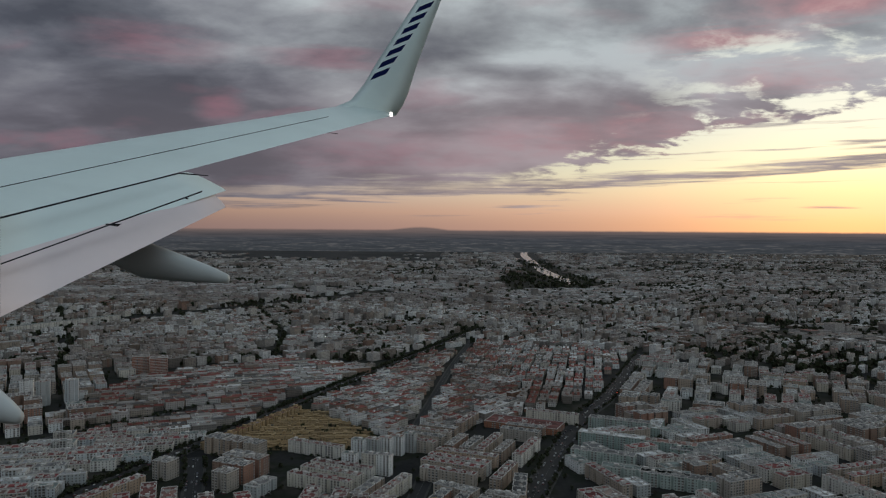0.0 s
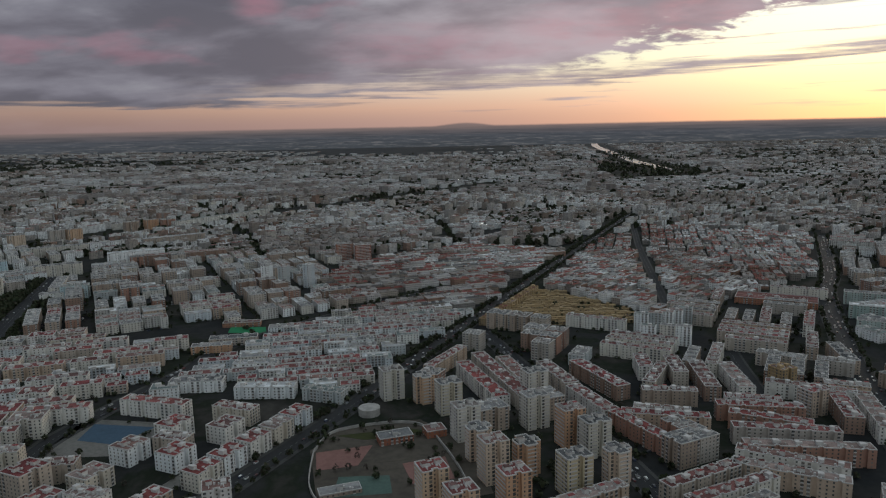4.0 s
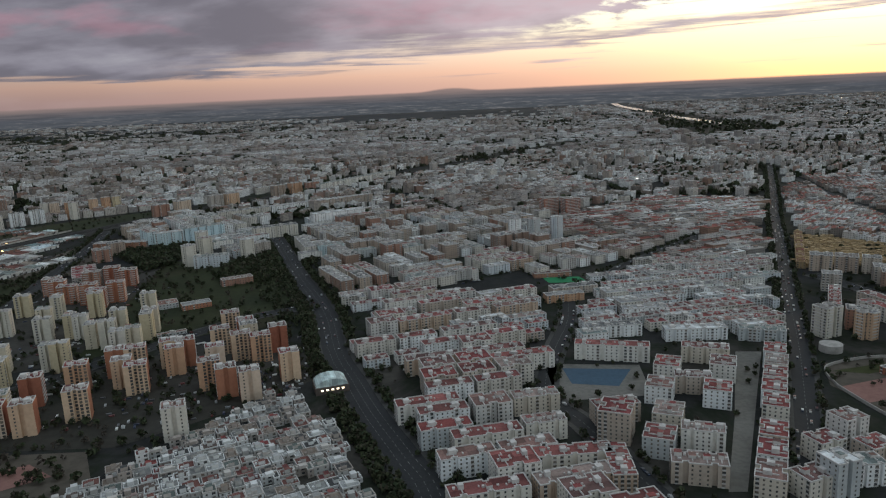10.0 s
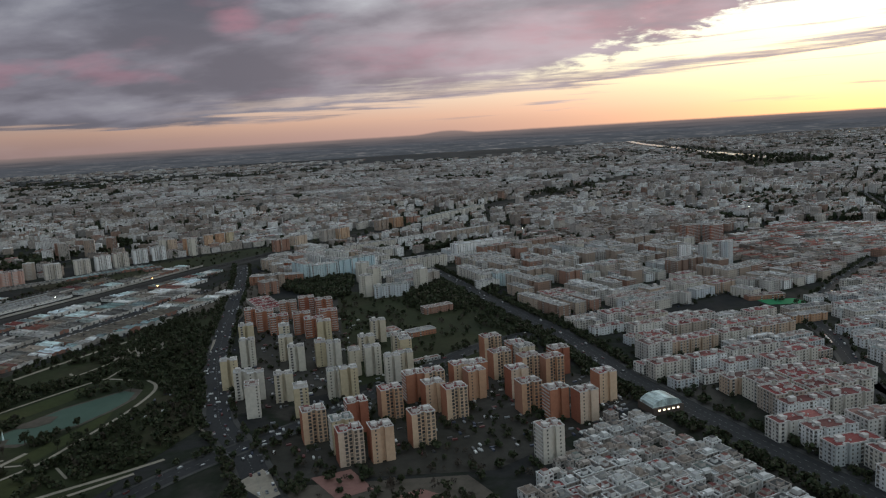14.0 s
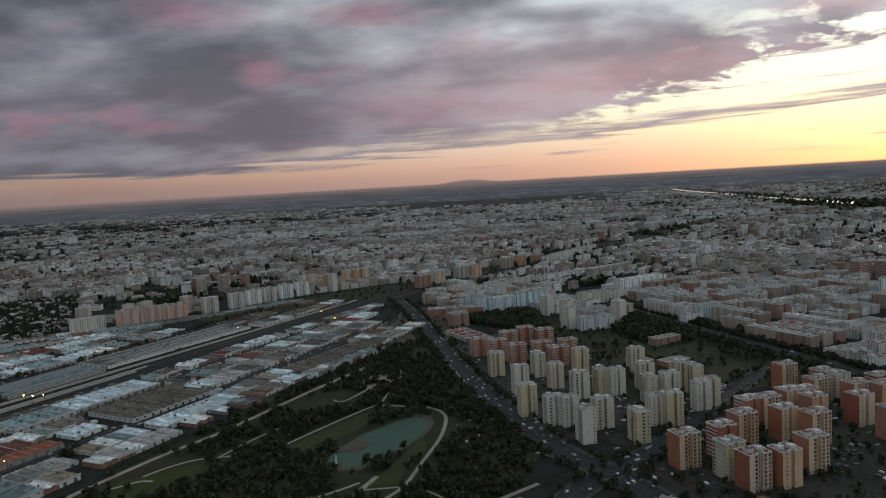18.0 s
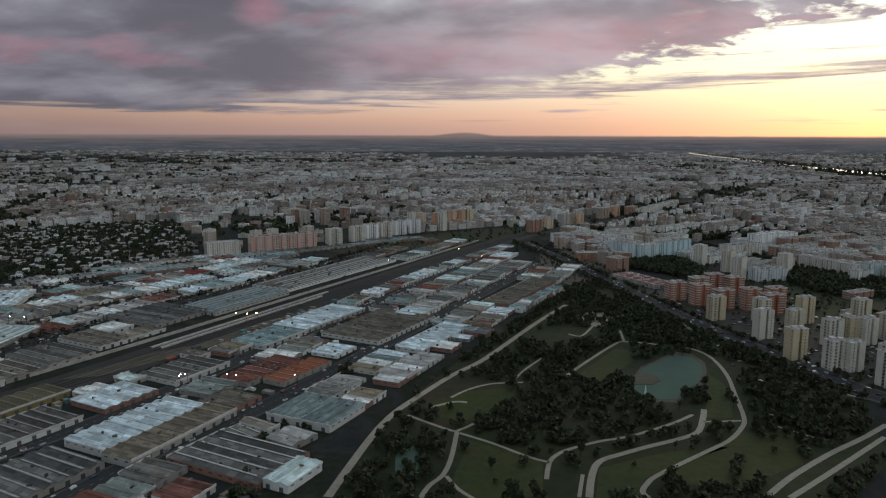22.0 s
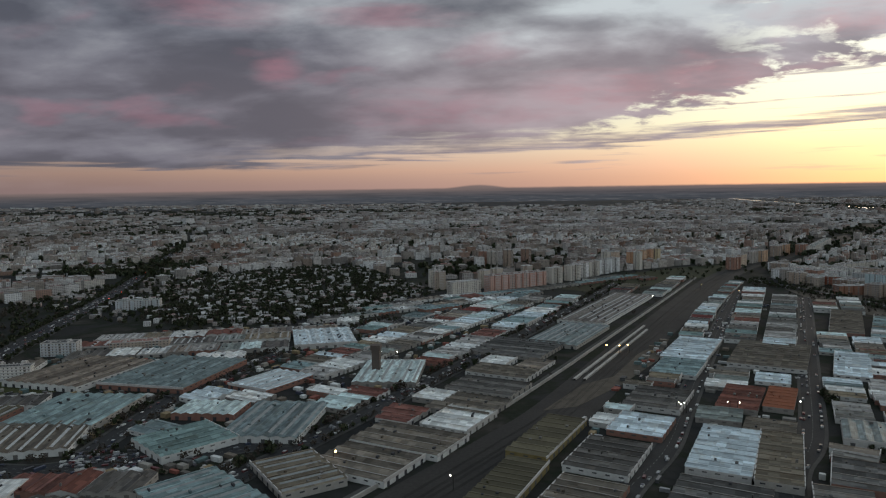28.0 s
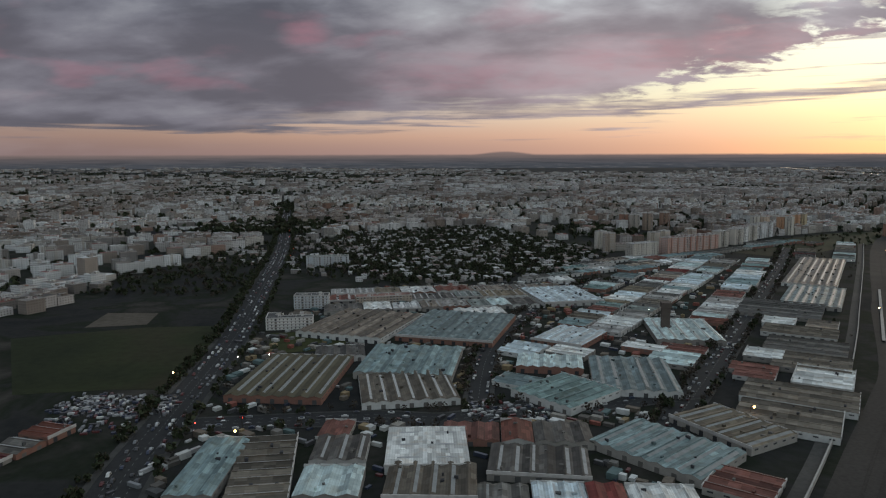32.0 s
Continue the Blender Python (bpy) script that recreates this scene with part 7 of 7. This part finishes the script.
for _ in range(520):
    x, y = rnd.uniform(20, 560), rnd.uniform(1700, 2960)
    if inside(x, y, RIVER_PARK) and off_line(x, y, RIVER) > 28 and noise.noise((x * 0.015, y * 0.008, 1.5)) > -0.2:
        far_spots.append((x, y, rnd.uniform(3, 6)))
for line in FAR_AVENUES:
    for p, q in zip(line, line[1:]):
        d = Vector(q) - Vector(p)
        for k in range(int(d.length / 5)):
            c = Vector(p) + d * (k + rnd.random()) * 5 / d.length
            if not inside(c.x, c.y, NEAR) and rnd.random() < 0.8:
                far_spots.append((c.x + rnd.uniform(-3, 3), c.y + rnd.uniform(-3, 3), rnd.uniform(1.5, 2.8)))
woods("distant_trees", far_spots, "dark far trees between the roofs and by the river", leaf, 5, 12, 0.75)

# ---- cars ----
CAR = []
for i, (lng, hgt) in enumerate(((2.3, 0.78), (2.1, 0.76), (2.6, 0.95))):
    side = [(-lng / 2, 0.14), (lng / 2, 0.14), (lng / 2, 0.42), (lng * 0.30, 0.46), (lng * 0.14, hgt), (-lng * 0.30, hgt), (-lng * 0.46, 0.48), (-lng / 2, 0.46)]
    s = Shape()
    for y in (-0.46, 0.46):
        p = [(a, y, b) for a, b in side]
        s.face(p if y < 0 else p[::-1])
    for (a, b), (c, d) in zip(side, side[1:] + side[:1]):
        s.face([(a, -0.46, b), (a, 0.46, b), (c, 0.46, d), (c, -0.46, d)])
    body = part("car", s, car_paint)
    for y in (-0.475, 0.475):
        g2 = Shape()
        p = [(lng * 0.24, y, 0.50), (lng * 0.12, y, hgt - 0.06), (-lng * 0.28, y, hgt - 0.06), (-lng * 0.40, y, 0.50)]
        g2.face(p if y < 0 else p[::-1])
        part("window", g2, glass, body)
    for wx in (-lng * 0.30, lng * 0.30):
        k = [(wx + 0.17 * math.cos(b * 0.785), 0.17 + 0.17 * math.sin(b * 0.785)) for b in range(8)]
        for y in (-0.48, 0.48):
            t = Shape()
            p = [(a, y, b) for a, b in k]
            t.face(p if y < 0 else p[::-1])
            part("wheel", t, glass, body)
    tagged(body, ("small hatchback standing on the street", "compact car in the evening traffic", "light delivery van on the street")[i], "car", "cars on the streets")
    CAR.append(body)
many, made = [], 0
for name, lanes, gap, things in (("trunk_road", (-4.5, -2.2, 2.2, 4.5), 3.4, 1), ("avenue_east", (-3.8, -1.4, 1.4, 3.8), 6.0, 1), ("avenue_median", (-5, -2, 3, 6), 9.0, 1), ("park_road", (-4.6, -1.5, 1.5, 4.6), 6.0, 1), ("works_street", (-3.2, 3.2), 4.0, 0), ("works_lane", (-3.2, 1.2, 3.2), 4.0, 0), ("depot_street", (-5, -1.5, 1.5, 5), 4.0, 1), ("curved_street", (-3, 3), 4.0, 0), ("cross_road", (-3, 3), 5.0, 1), ("long_avenue", (-4.5, -1.5, 1.5, 4.5), 5.0, 0), ("market_avenue", (-4, -1.3, 1.3, 4), 4.0, 0), ("plane_tree_street", (-3.2, 1.0, 3.2), 4.0, 0), ("inner_street", (-3.0, 3.0), 4.0, 0)):
    line = SMOOTHED[name]
    for p, q in zip(line, line[1:]):
        d = Vector(q) - Vector(p)
        a = math.degrees(math.atan2(d.y, d.x))
        nrm = Vector((-d.y, d.x)).normalized()
        for k in range(int(d.length / gap)):
            for o in lanes:
                c = Vector(p) + d * (k + rnd.uniform(0.2, 0.8)) * gap / d.length + nrm * o
                if rnd.random() < 0.62:
                    continue
                if things and made < 150 and c.y < 420:
                    stand(CAR[rnd.choice((0, 0, 1, 1, 2))], c.x, c.y, a + (180 if o > 0 else 0), 0.05)
                    made += 1
                else:
                    many.append((c.x, c.y, rnd.uniform(2.0, 2.5), 0.92, 0.62, radians(a)))
                    many.append((c.x, c.y, 1.2, 0.86, 0.82, radians(a)))
for x, y, a in YARD_CARS:
    if open_spot(x, y) and not any(off_line(x, y, l) < h for l, h in CLEAR):
        many.append((x, y, rnd.uniform(2.0, 2.4), 0.92, 0.62, a))
        many.append((x, y, 1.2, 0.86, 0.82, a))
for ring, count in (([(-620, 250), (-470, 250), (-460, 330), (-520, 360), (-600, 300)], 160), ([(-650, 300), (-600, 300), (-600, 430), (-690, 480)], 90), ([(-1306, 198), (-1272, 201), (-1279, 218), (-1315, 219)], 110), ([(-1310, 189), (-1289, 220), (-1278, 204), (-1298, 181)], 60), ([(-1169, 228), (-1144, 230), (-1136, 214), (-1160, 212)], 50), ([(-485, 267), (-463, 296), (-461, 289), (-480, 256)], 40), ([(-359, 220), (-343, 209), (-341, 195), (-354, 198)], 40), ([(-1080, 327), (-1050, 319), (-1055, 309), (-1085, 314)], 50)):
    xs, ys = [p[0] for p in ring], [p[1] for p in ring]
    for _ in range(count * 2):
        x, y = rnd.uniform(min(xs), max(xs)), rnd.uniform(min(ys), max(ys))
        if open_spot(x, y):
            many.append((x, y, 2.2, 0.92, 0.62, radians(rnd.choice((20, 110)))))
for ring, count in (([(-1165, 225), (-1090, 245), (-1040, 360), (-950, 575), (-1000, 610), (-1075, 510), (-1150, 370)], 700), ([(-1290, 310), (-1262, 205), (-1170, 215), (-1165, 300), (-1085, 500), (-1260, 440)], 600), ([(-1255, 95), (-1268, 185), (-1110, 225), (-1080, 200), (-1140, 80)], 500), ([(-1060, 130), (-1000, 260), (-930, 420), (-860, 520), (-800, 560), (-880, 300), (-960, 120)], 700)):
    xs, ys = [p[0] for p in ring], [p[1] for p in ring]
    for _ in range(count):
        x, y = rnd.uniform(min(xs), max(xs)), rnd.uniform(min(ys), max(ys))
        if inside(x, y, ring) and open_spot(x, y) and off_line(x, y, TRACK) > 13:
            van = rnd.random() < 0.35
            many.append((x, y, rnd.uniform(2.6, 4.5) if van else 2.2, 1.05 if van else 0.92, 1.2 if van else 0.62, radians(rnd.choice((65, 155)) + rnd.uniform(-5, 5))))
tagged(box_stuff("parked_cars", many, "rows of parked cars in many colours along the kerbs", car_mix), category="cars")

lean, rnd = [], random.Random(31)
WORKS = ([(-1165, 225), (-1090, 245), (-1040, 360), (-950, 575), (-1000, 610), (-1075, 510), (-1150, 370)], [(-1290, 310), (-1262, 205), (-1170, 215), (-1165, 300), (-1085, 500), (-1260, 440)], [(-1255, 95), (-1268, 185), (-1110, 225), (-1080, 200), (-1140, 80)], [(-1060, 130), (-1000, 260), (-930, 420), (-860, 520), (-800, 560), (-850, 300), (-880, 150)])
for ring in WORKS:
    xs, ys = [p[0] for p in ring], [p[1] for p in ring]
    for _ in range(2600):
        x, y = rnd.uniform(min(xs), max(xs)), rnd.uniform(min(ys), max(ys))
        lx, ly = rnd.uniform(1.6, 5.0), rnd.uniform(1.2, 3.2)
        t = radians(64 + rnd.choice((0, 90)) + rnd.uniform(-4, 4))
        if inside(x, y, ring) and all(open_spot(x + a, y + b) for a in (-2, 2) for b in (-2, 2)) and free(x, y, 1.5):
            lean.append((x, y, lx, ly, rnd.uniform(0.9, 2.0), t))
            taken.add((int(x // 3), int(y // 3)))
tagged(box_stuff("yard_sheds", lean, "small lean-tos and containers crowded in the works yards", yard_mix), category="sheds")

# ---- lamps that are lit ----
LAMP = {}
for name, mat, r in (("orange", lamp_orange, 0.40), ("white", lamp_white, 0.24), ("red", lamp_red, 0.22)):
    s = Shape()
    s.box(0, 0, 0.16, 0.16, -0.1, 5.0)
    s.box(0.5, 0, 1.1, 0.12, 4.9, 5.05)
    pole = part("street_lamp", s, rail_steel)
    h = Shape()
    for i in range(4):
        a, b = -1.2 + 0.6 * i, -0.6 + 0.6 * i
        k = len(h.v)
        h.v += [(1.0 + r * math.cos(a) * math.cos(c * 0.785), r * math.cos(a) * math.sin(c * 0.785), 4.75 + r * math.sin(a)) for c in range(8)] + [(1.0 + r * math.cos(b) * math.cos(c * 0.785), r * math.cos(b) * math.sin(c * 0.785), 4.75 + r * math.sin(b)) for c in range(8)]
        for c in range(8):
            h.f.append((k + c, k + (c + 1) % 8, k + 8 + (c + 1) % 8, k + 8 + c))
            h.s.append(0)
    part("lamp_head", h, mat, pole)
    LAMP[name] = tagged(pole, "lit street lamp with a glowing %s head on a steel pole" % name, "street lamp", "lit street lamps")
for name, places in (("orange", [(-810, 605), (-953, 390), (-947, 387), (-833, 643), (-941, 390), (-1072, 219), (-1236, 179), (-1286, 233)]), ("white", [(-888, 578), (-889, 283), (-919, 281), (-916, 281), (-939, 277), (-1029, 199), (-941, 280), (-1268, 258), (-937, 280), (-384, 569), (-377, 568), (-266, 1853), (-230, 1838), (-173, 970), (-161, 968), (-149, 984), (-155, 957), (-163, 956), (-454, 863), (-464, 863), (-168, 972), (-175, 974), (-247, 1804), (-227, 1793), (-1687, 2072), (-1674, 2070), (-1376, 3249), (-1443, 3265), (-1081, 371), (-1071, 372), (-1257, 264)]), ("red", [(-1417, 761), (-1397, 705), (-1360, 606), (-1350, 568), (-1239, 189), (-1253, 183), (154, 631)])):
    for x, y in places:
        stand(LAMP[name], x, y, rnd.uniform(0, 360))

# ---- the airliner's wing, as it stands at the start of the flight ----
wing_paint = surface("wing_paint", [(0.68, 0.80, 0.79), (0.72, 0.83, 0.81)], rough=0.42, spec=0.4, grain=(0.8, 0.10), stain=(0.6, 0.12))
# rear flap: pink evening light is part of this base colour
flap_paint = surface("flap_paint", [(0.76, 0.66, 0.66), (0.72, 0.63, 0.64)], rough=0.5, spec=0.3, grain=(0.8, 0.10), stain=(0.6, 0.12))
fairing_paint = surface("fairing_paint", [(0.50, 0.53, 0.53)], rough=0.5, grain=(0.8, 0.1), stain=(0.6, 0.15))
navy = surface("navy_marking", [(0.008, 0.012, 0.06)], rough=0.9, spec=0.0, grain=(0.8, 0.05), stain=(0.6, 0.05))
seam_dark = surface("dark_gap", [(0.015, 0.015, 0.017)], grain=(0.8, 0.05), stain=(0.6, 0.05))


def panel(quad, thick, name, mat, parent, label=""):
    """A thin curved skin between four corners, front edge first, with a rounded section."""
    a, b, c, d = (Vector(p) for p in quad)
    s, up = Shape(), (b - a).cross(d - a).normalized()
    if up.z < 0:
        up = -up
    n, m = 8, 6
    top, low = [], []
    for i in range(m + 1):
        p, q = a.lerp(b, i / m), d.lerp(c, i / m)
        for j in range(n + 1):
            u = j / n
            w2 = thick * math.sqrt(max(0.0, u * (1 - u))) * (1.6 - u)
            top.append(p.lerp(q, u) + up * w2 * 0.5)
            low.append(p.lerp(q, u) - up * w2 * 0.5)
    k = len(top)
    s.v = [tuple(v) for v in top + low]
    for i in range(m):
        for j in range(n):
            e = i * (n + 1) + j
            s.f += [(e, e + 1, e + n + 2, e + n + 1), (k + e, k + e + n + 1, k + e + n + 2, k + e + 1)]
            s.s += [0, 0]
    for i in (0, m):
        e = i * (n + 1)
        s.f.append(tuple(range(e, e + n + 1)) + tuple(reversed(range(k + e, k + e + n + 1))))
        s.s.append(0)
    ob = part(name, s, mat, parent, label)
    for p in ob.data.polygons:
        p.use_smooth = True
    return ob


wing = tagged(new("aircraft_wing"), "pale grey airliner wing with lowered flaps and upturned winglet", "wing")
le0, le1 = [(-5.33, 9.87, 147.55), (-2.19, 16.02, 149.24)]
te0, te1 = [(-4.13, 7.92, 146.79), (-0.85, 16.41, 149.20)]
le_in, te_in = (Vector(le0) + (Vector(le0) - Vector(le1)) * 0.55), (Vector(te0) + (Vector(te0) - Vector(te1)) * 0.30)
panel([le_in, le1, te1, te_in], 0.34, "wing_skin", wing_paint, wing)
f0, f1, f2, f3 = [(-4.24, 8.10, 146.86), (-3.25, 10.37, 147.45), (-2.56, 10.01, 147.20), (-3.62, 7.09, 146.40)]
panel([f0, f1, f2, f3], 0.16, "flap", wing_paint, wing, "forward flap segment")
f4, f5, f6, f7 = [(-3.71, 7.24, 146.47), (-2.81, 10.01, 147.19), (-2.46, 9.66, 146.98), (-3.09, 6.23, 146.05)]
panel([f4, f5, f6, f7], 0.14, "flap", flap_paint, wing, "rear flap segment with rosy evening light put into its colour")
# dark strips over the skin: painted shade of the flap gaps, and panel joints
for pts in ([(-3.87, 7.50, 146.81), (-3.05, 9.72, 147.40), (-3.04, 9.69, 147.38), (-3.84, 7.45, 146.79)], [(-3.05, 9.72, 147.40), (-2.61, 9.47, 147.35), (-2.61, 9.47, 147.34), (-3.04, 9.69, 147.38)], [(-3.43, 6.79, 146.42), (-2.63, 9.31, 147.16), (-2.62, 9.28, 147.14), (-3.40, 6.74, 146.41)], [(-4.46, 8.46, 147.14), (-1.96, 14.30, 148.82), (-1.96, 14.30, 148.81), (-4.46, 8.46, 147.13)], [(-3.37, 10.67, 147.55), (-2.16, 13.59, 148.46), (-2.16, 13.59, 148.45), (-3.37, 10.67, 147.54)], [(-2.16, 13.59, 148.46), (-1.72, 13.89, 148.45), (-1.72, 13.89, 148.44), (-2.16, 13.59, 148.45)]):
    s = Shape()
    s.face([Vector(p) for p in pts])
    s.face([Vector(p) for p in reversed(pts)])
    part("panel_gap", s, seam_dark, wing)
for x, y, d in ((200, 399, 7.6), (325, 353, 8.6)):
    s = Shape()
    c = Vector(dict(((200, [(-3.20, 8.30, 146.74)][0]), (325, [(-2.90, 9.46, 147.06)][0])))[x])
    s.box(c.x, c.y, 0.12, 0.10, c.z - 0.05, c.z + 0.02)
    part("flap_hinge", s, seam_dark, wing)
# canoe fairings under the flaps
for pts in ([(-3.32, 8.54, 146.31), (-3.00, 9.14, 146.48), (-2.04, 8.34, 146.20)], [(-3.38, 5.92, 145.57), (-3.54, 6.52, 145.59), (-2.76, 5.91, 145.39)]):
    root, ridge, tip = (Vector(p) for p in pts)
    s = Shape()
    n, m = 10, 9
    base = root.lerp(ridge, 0.45)
    for i in range(m + 1):
        u = i / m
        c = base.lerp(tip, 1.35 * u - 0.35)
        r = 0.045 + 0.22 * min(1.0, 0.25 + 2.2 * u) * (1 - u) ** 0.8
        for j in range(n):
            a = 2 * math.pi * j / n
            s.v.append(tuple(c + Vector((0.25 * math.cos(a), 0.75 * math.cos(a), 1.0 * math.sin(a))) * r))
    for i in range(m):
        for j in range(n):
            s.f.append((i * n + j, i * n + (j + 1) % n, (i + 1) * n + (j + 1) % n, (i + 1) * n + j))
            s.s.append(0)
    s.f += [tuple(m * n + j for j in range(n)), tuple(reversed(range(n)))]
    s.s += [0, 0]
    ob = part("flap_fairing", s, fairing_paint, wing, "canoe-shaped flap track fairing")
    for p in ob.data.polygons:
        p.use_smooth = True
# the upturned winglet
rows = ([(-2.29, 15.91, 149.19), (-0.85, 16.41, 149.18)], [(-1.80, 16.17, 149.45), (-0.72, 16.52, 149.40)], [(-1.53, 16.43, 149.87), (-0.60, 16.63, 149.70)], [(-1.28, 16.75, 150.43), (-0.44, 16.84, 150.31)], [(-0.85, 17.17, 151.26), (-0.19, 17.16, 151.11)], [(-0.45, 17.59, 152.03), (0.10, 17.49, 152.00)], [(-0.05, 18.01, 152.96), (0.42, 17.91, 152.95)])
s = Shape()
for a, b in rows:
    a, b = Vector(a), Vector(b)
    for u, off in ((0, 0), (0.25, 1), (0.6, 0.8), (1, 0), (0.6, -0.8), (0.25, -1)):
        s.v.append(tuple(a.lerp(b, u) + Vector((0, -0.06, 0.03)) * off))
for i in range(len(rows) - 1):
    for j in range(6):
        s.f.append((i * 6 + j, i * 6 + (j + 1) % 6, (i + 1) * 6 + (j + 1) % 6, (i + 1) * 6 + j))
        s.s.append(0)
ob = part("winglet", s, wing_paint, wing, "upturned pale winglet with dark blue lettering shapes")
for p in ob.data.polygons:
    p.use_smooth = True
first, last = [(-1.15, 16.28, 149.98), (-0.25, 17.08, 151.62)]
for i in range(7):
    c = Vector(first).lerp(Vector(last), i / 6)
    along = (Vector(last) - Vector(first)).normalized()
    acr = Vector((1, 0, 0)) * 0.17 + Vector((0, 0, 0.07))
    h = along * 0.10
    s = Shape()
    c = c + Vector((0, -0.30, 0.0))
    s.face([c - h - acr, c - h + acr, c + h + acr, c + h - acr])
    part("lettering_bar", s, navy, ob)
s = Shape()
c = Vector([(-0.94, 16.21, 149.17)][0])
s.box(c.x, c.y, 0.06, 0.06, c.z - 0.04, c.z + 0.05)
part("tip_light", s, beacon, wing)
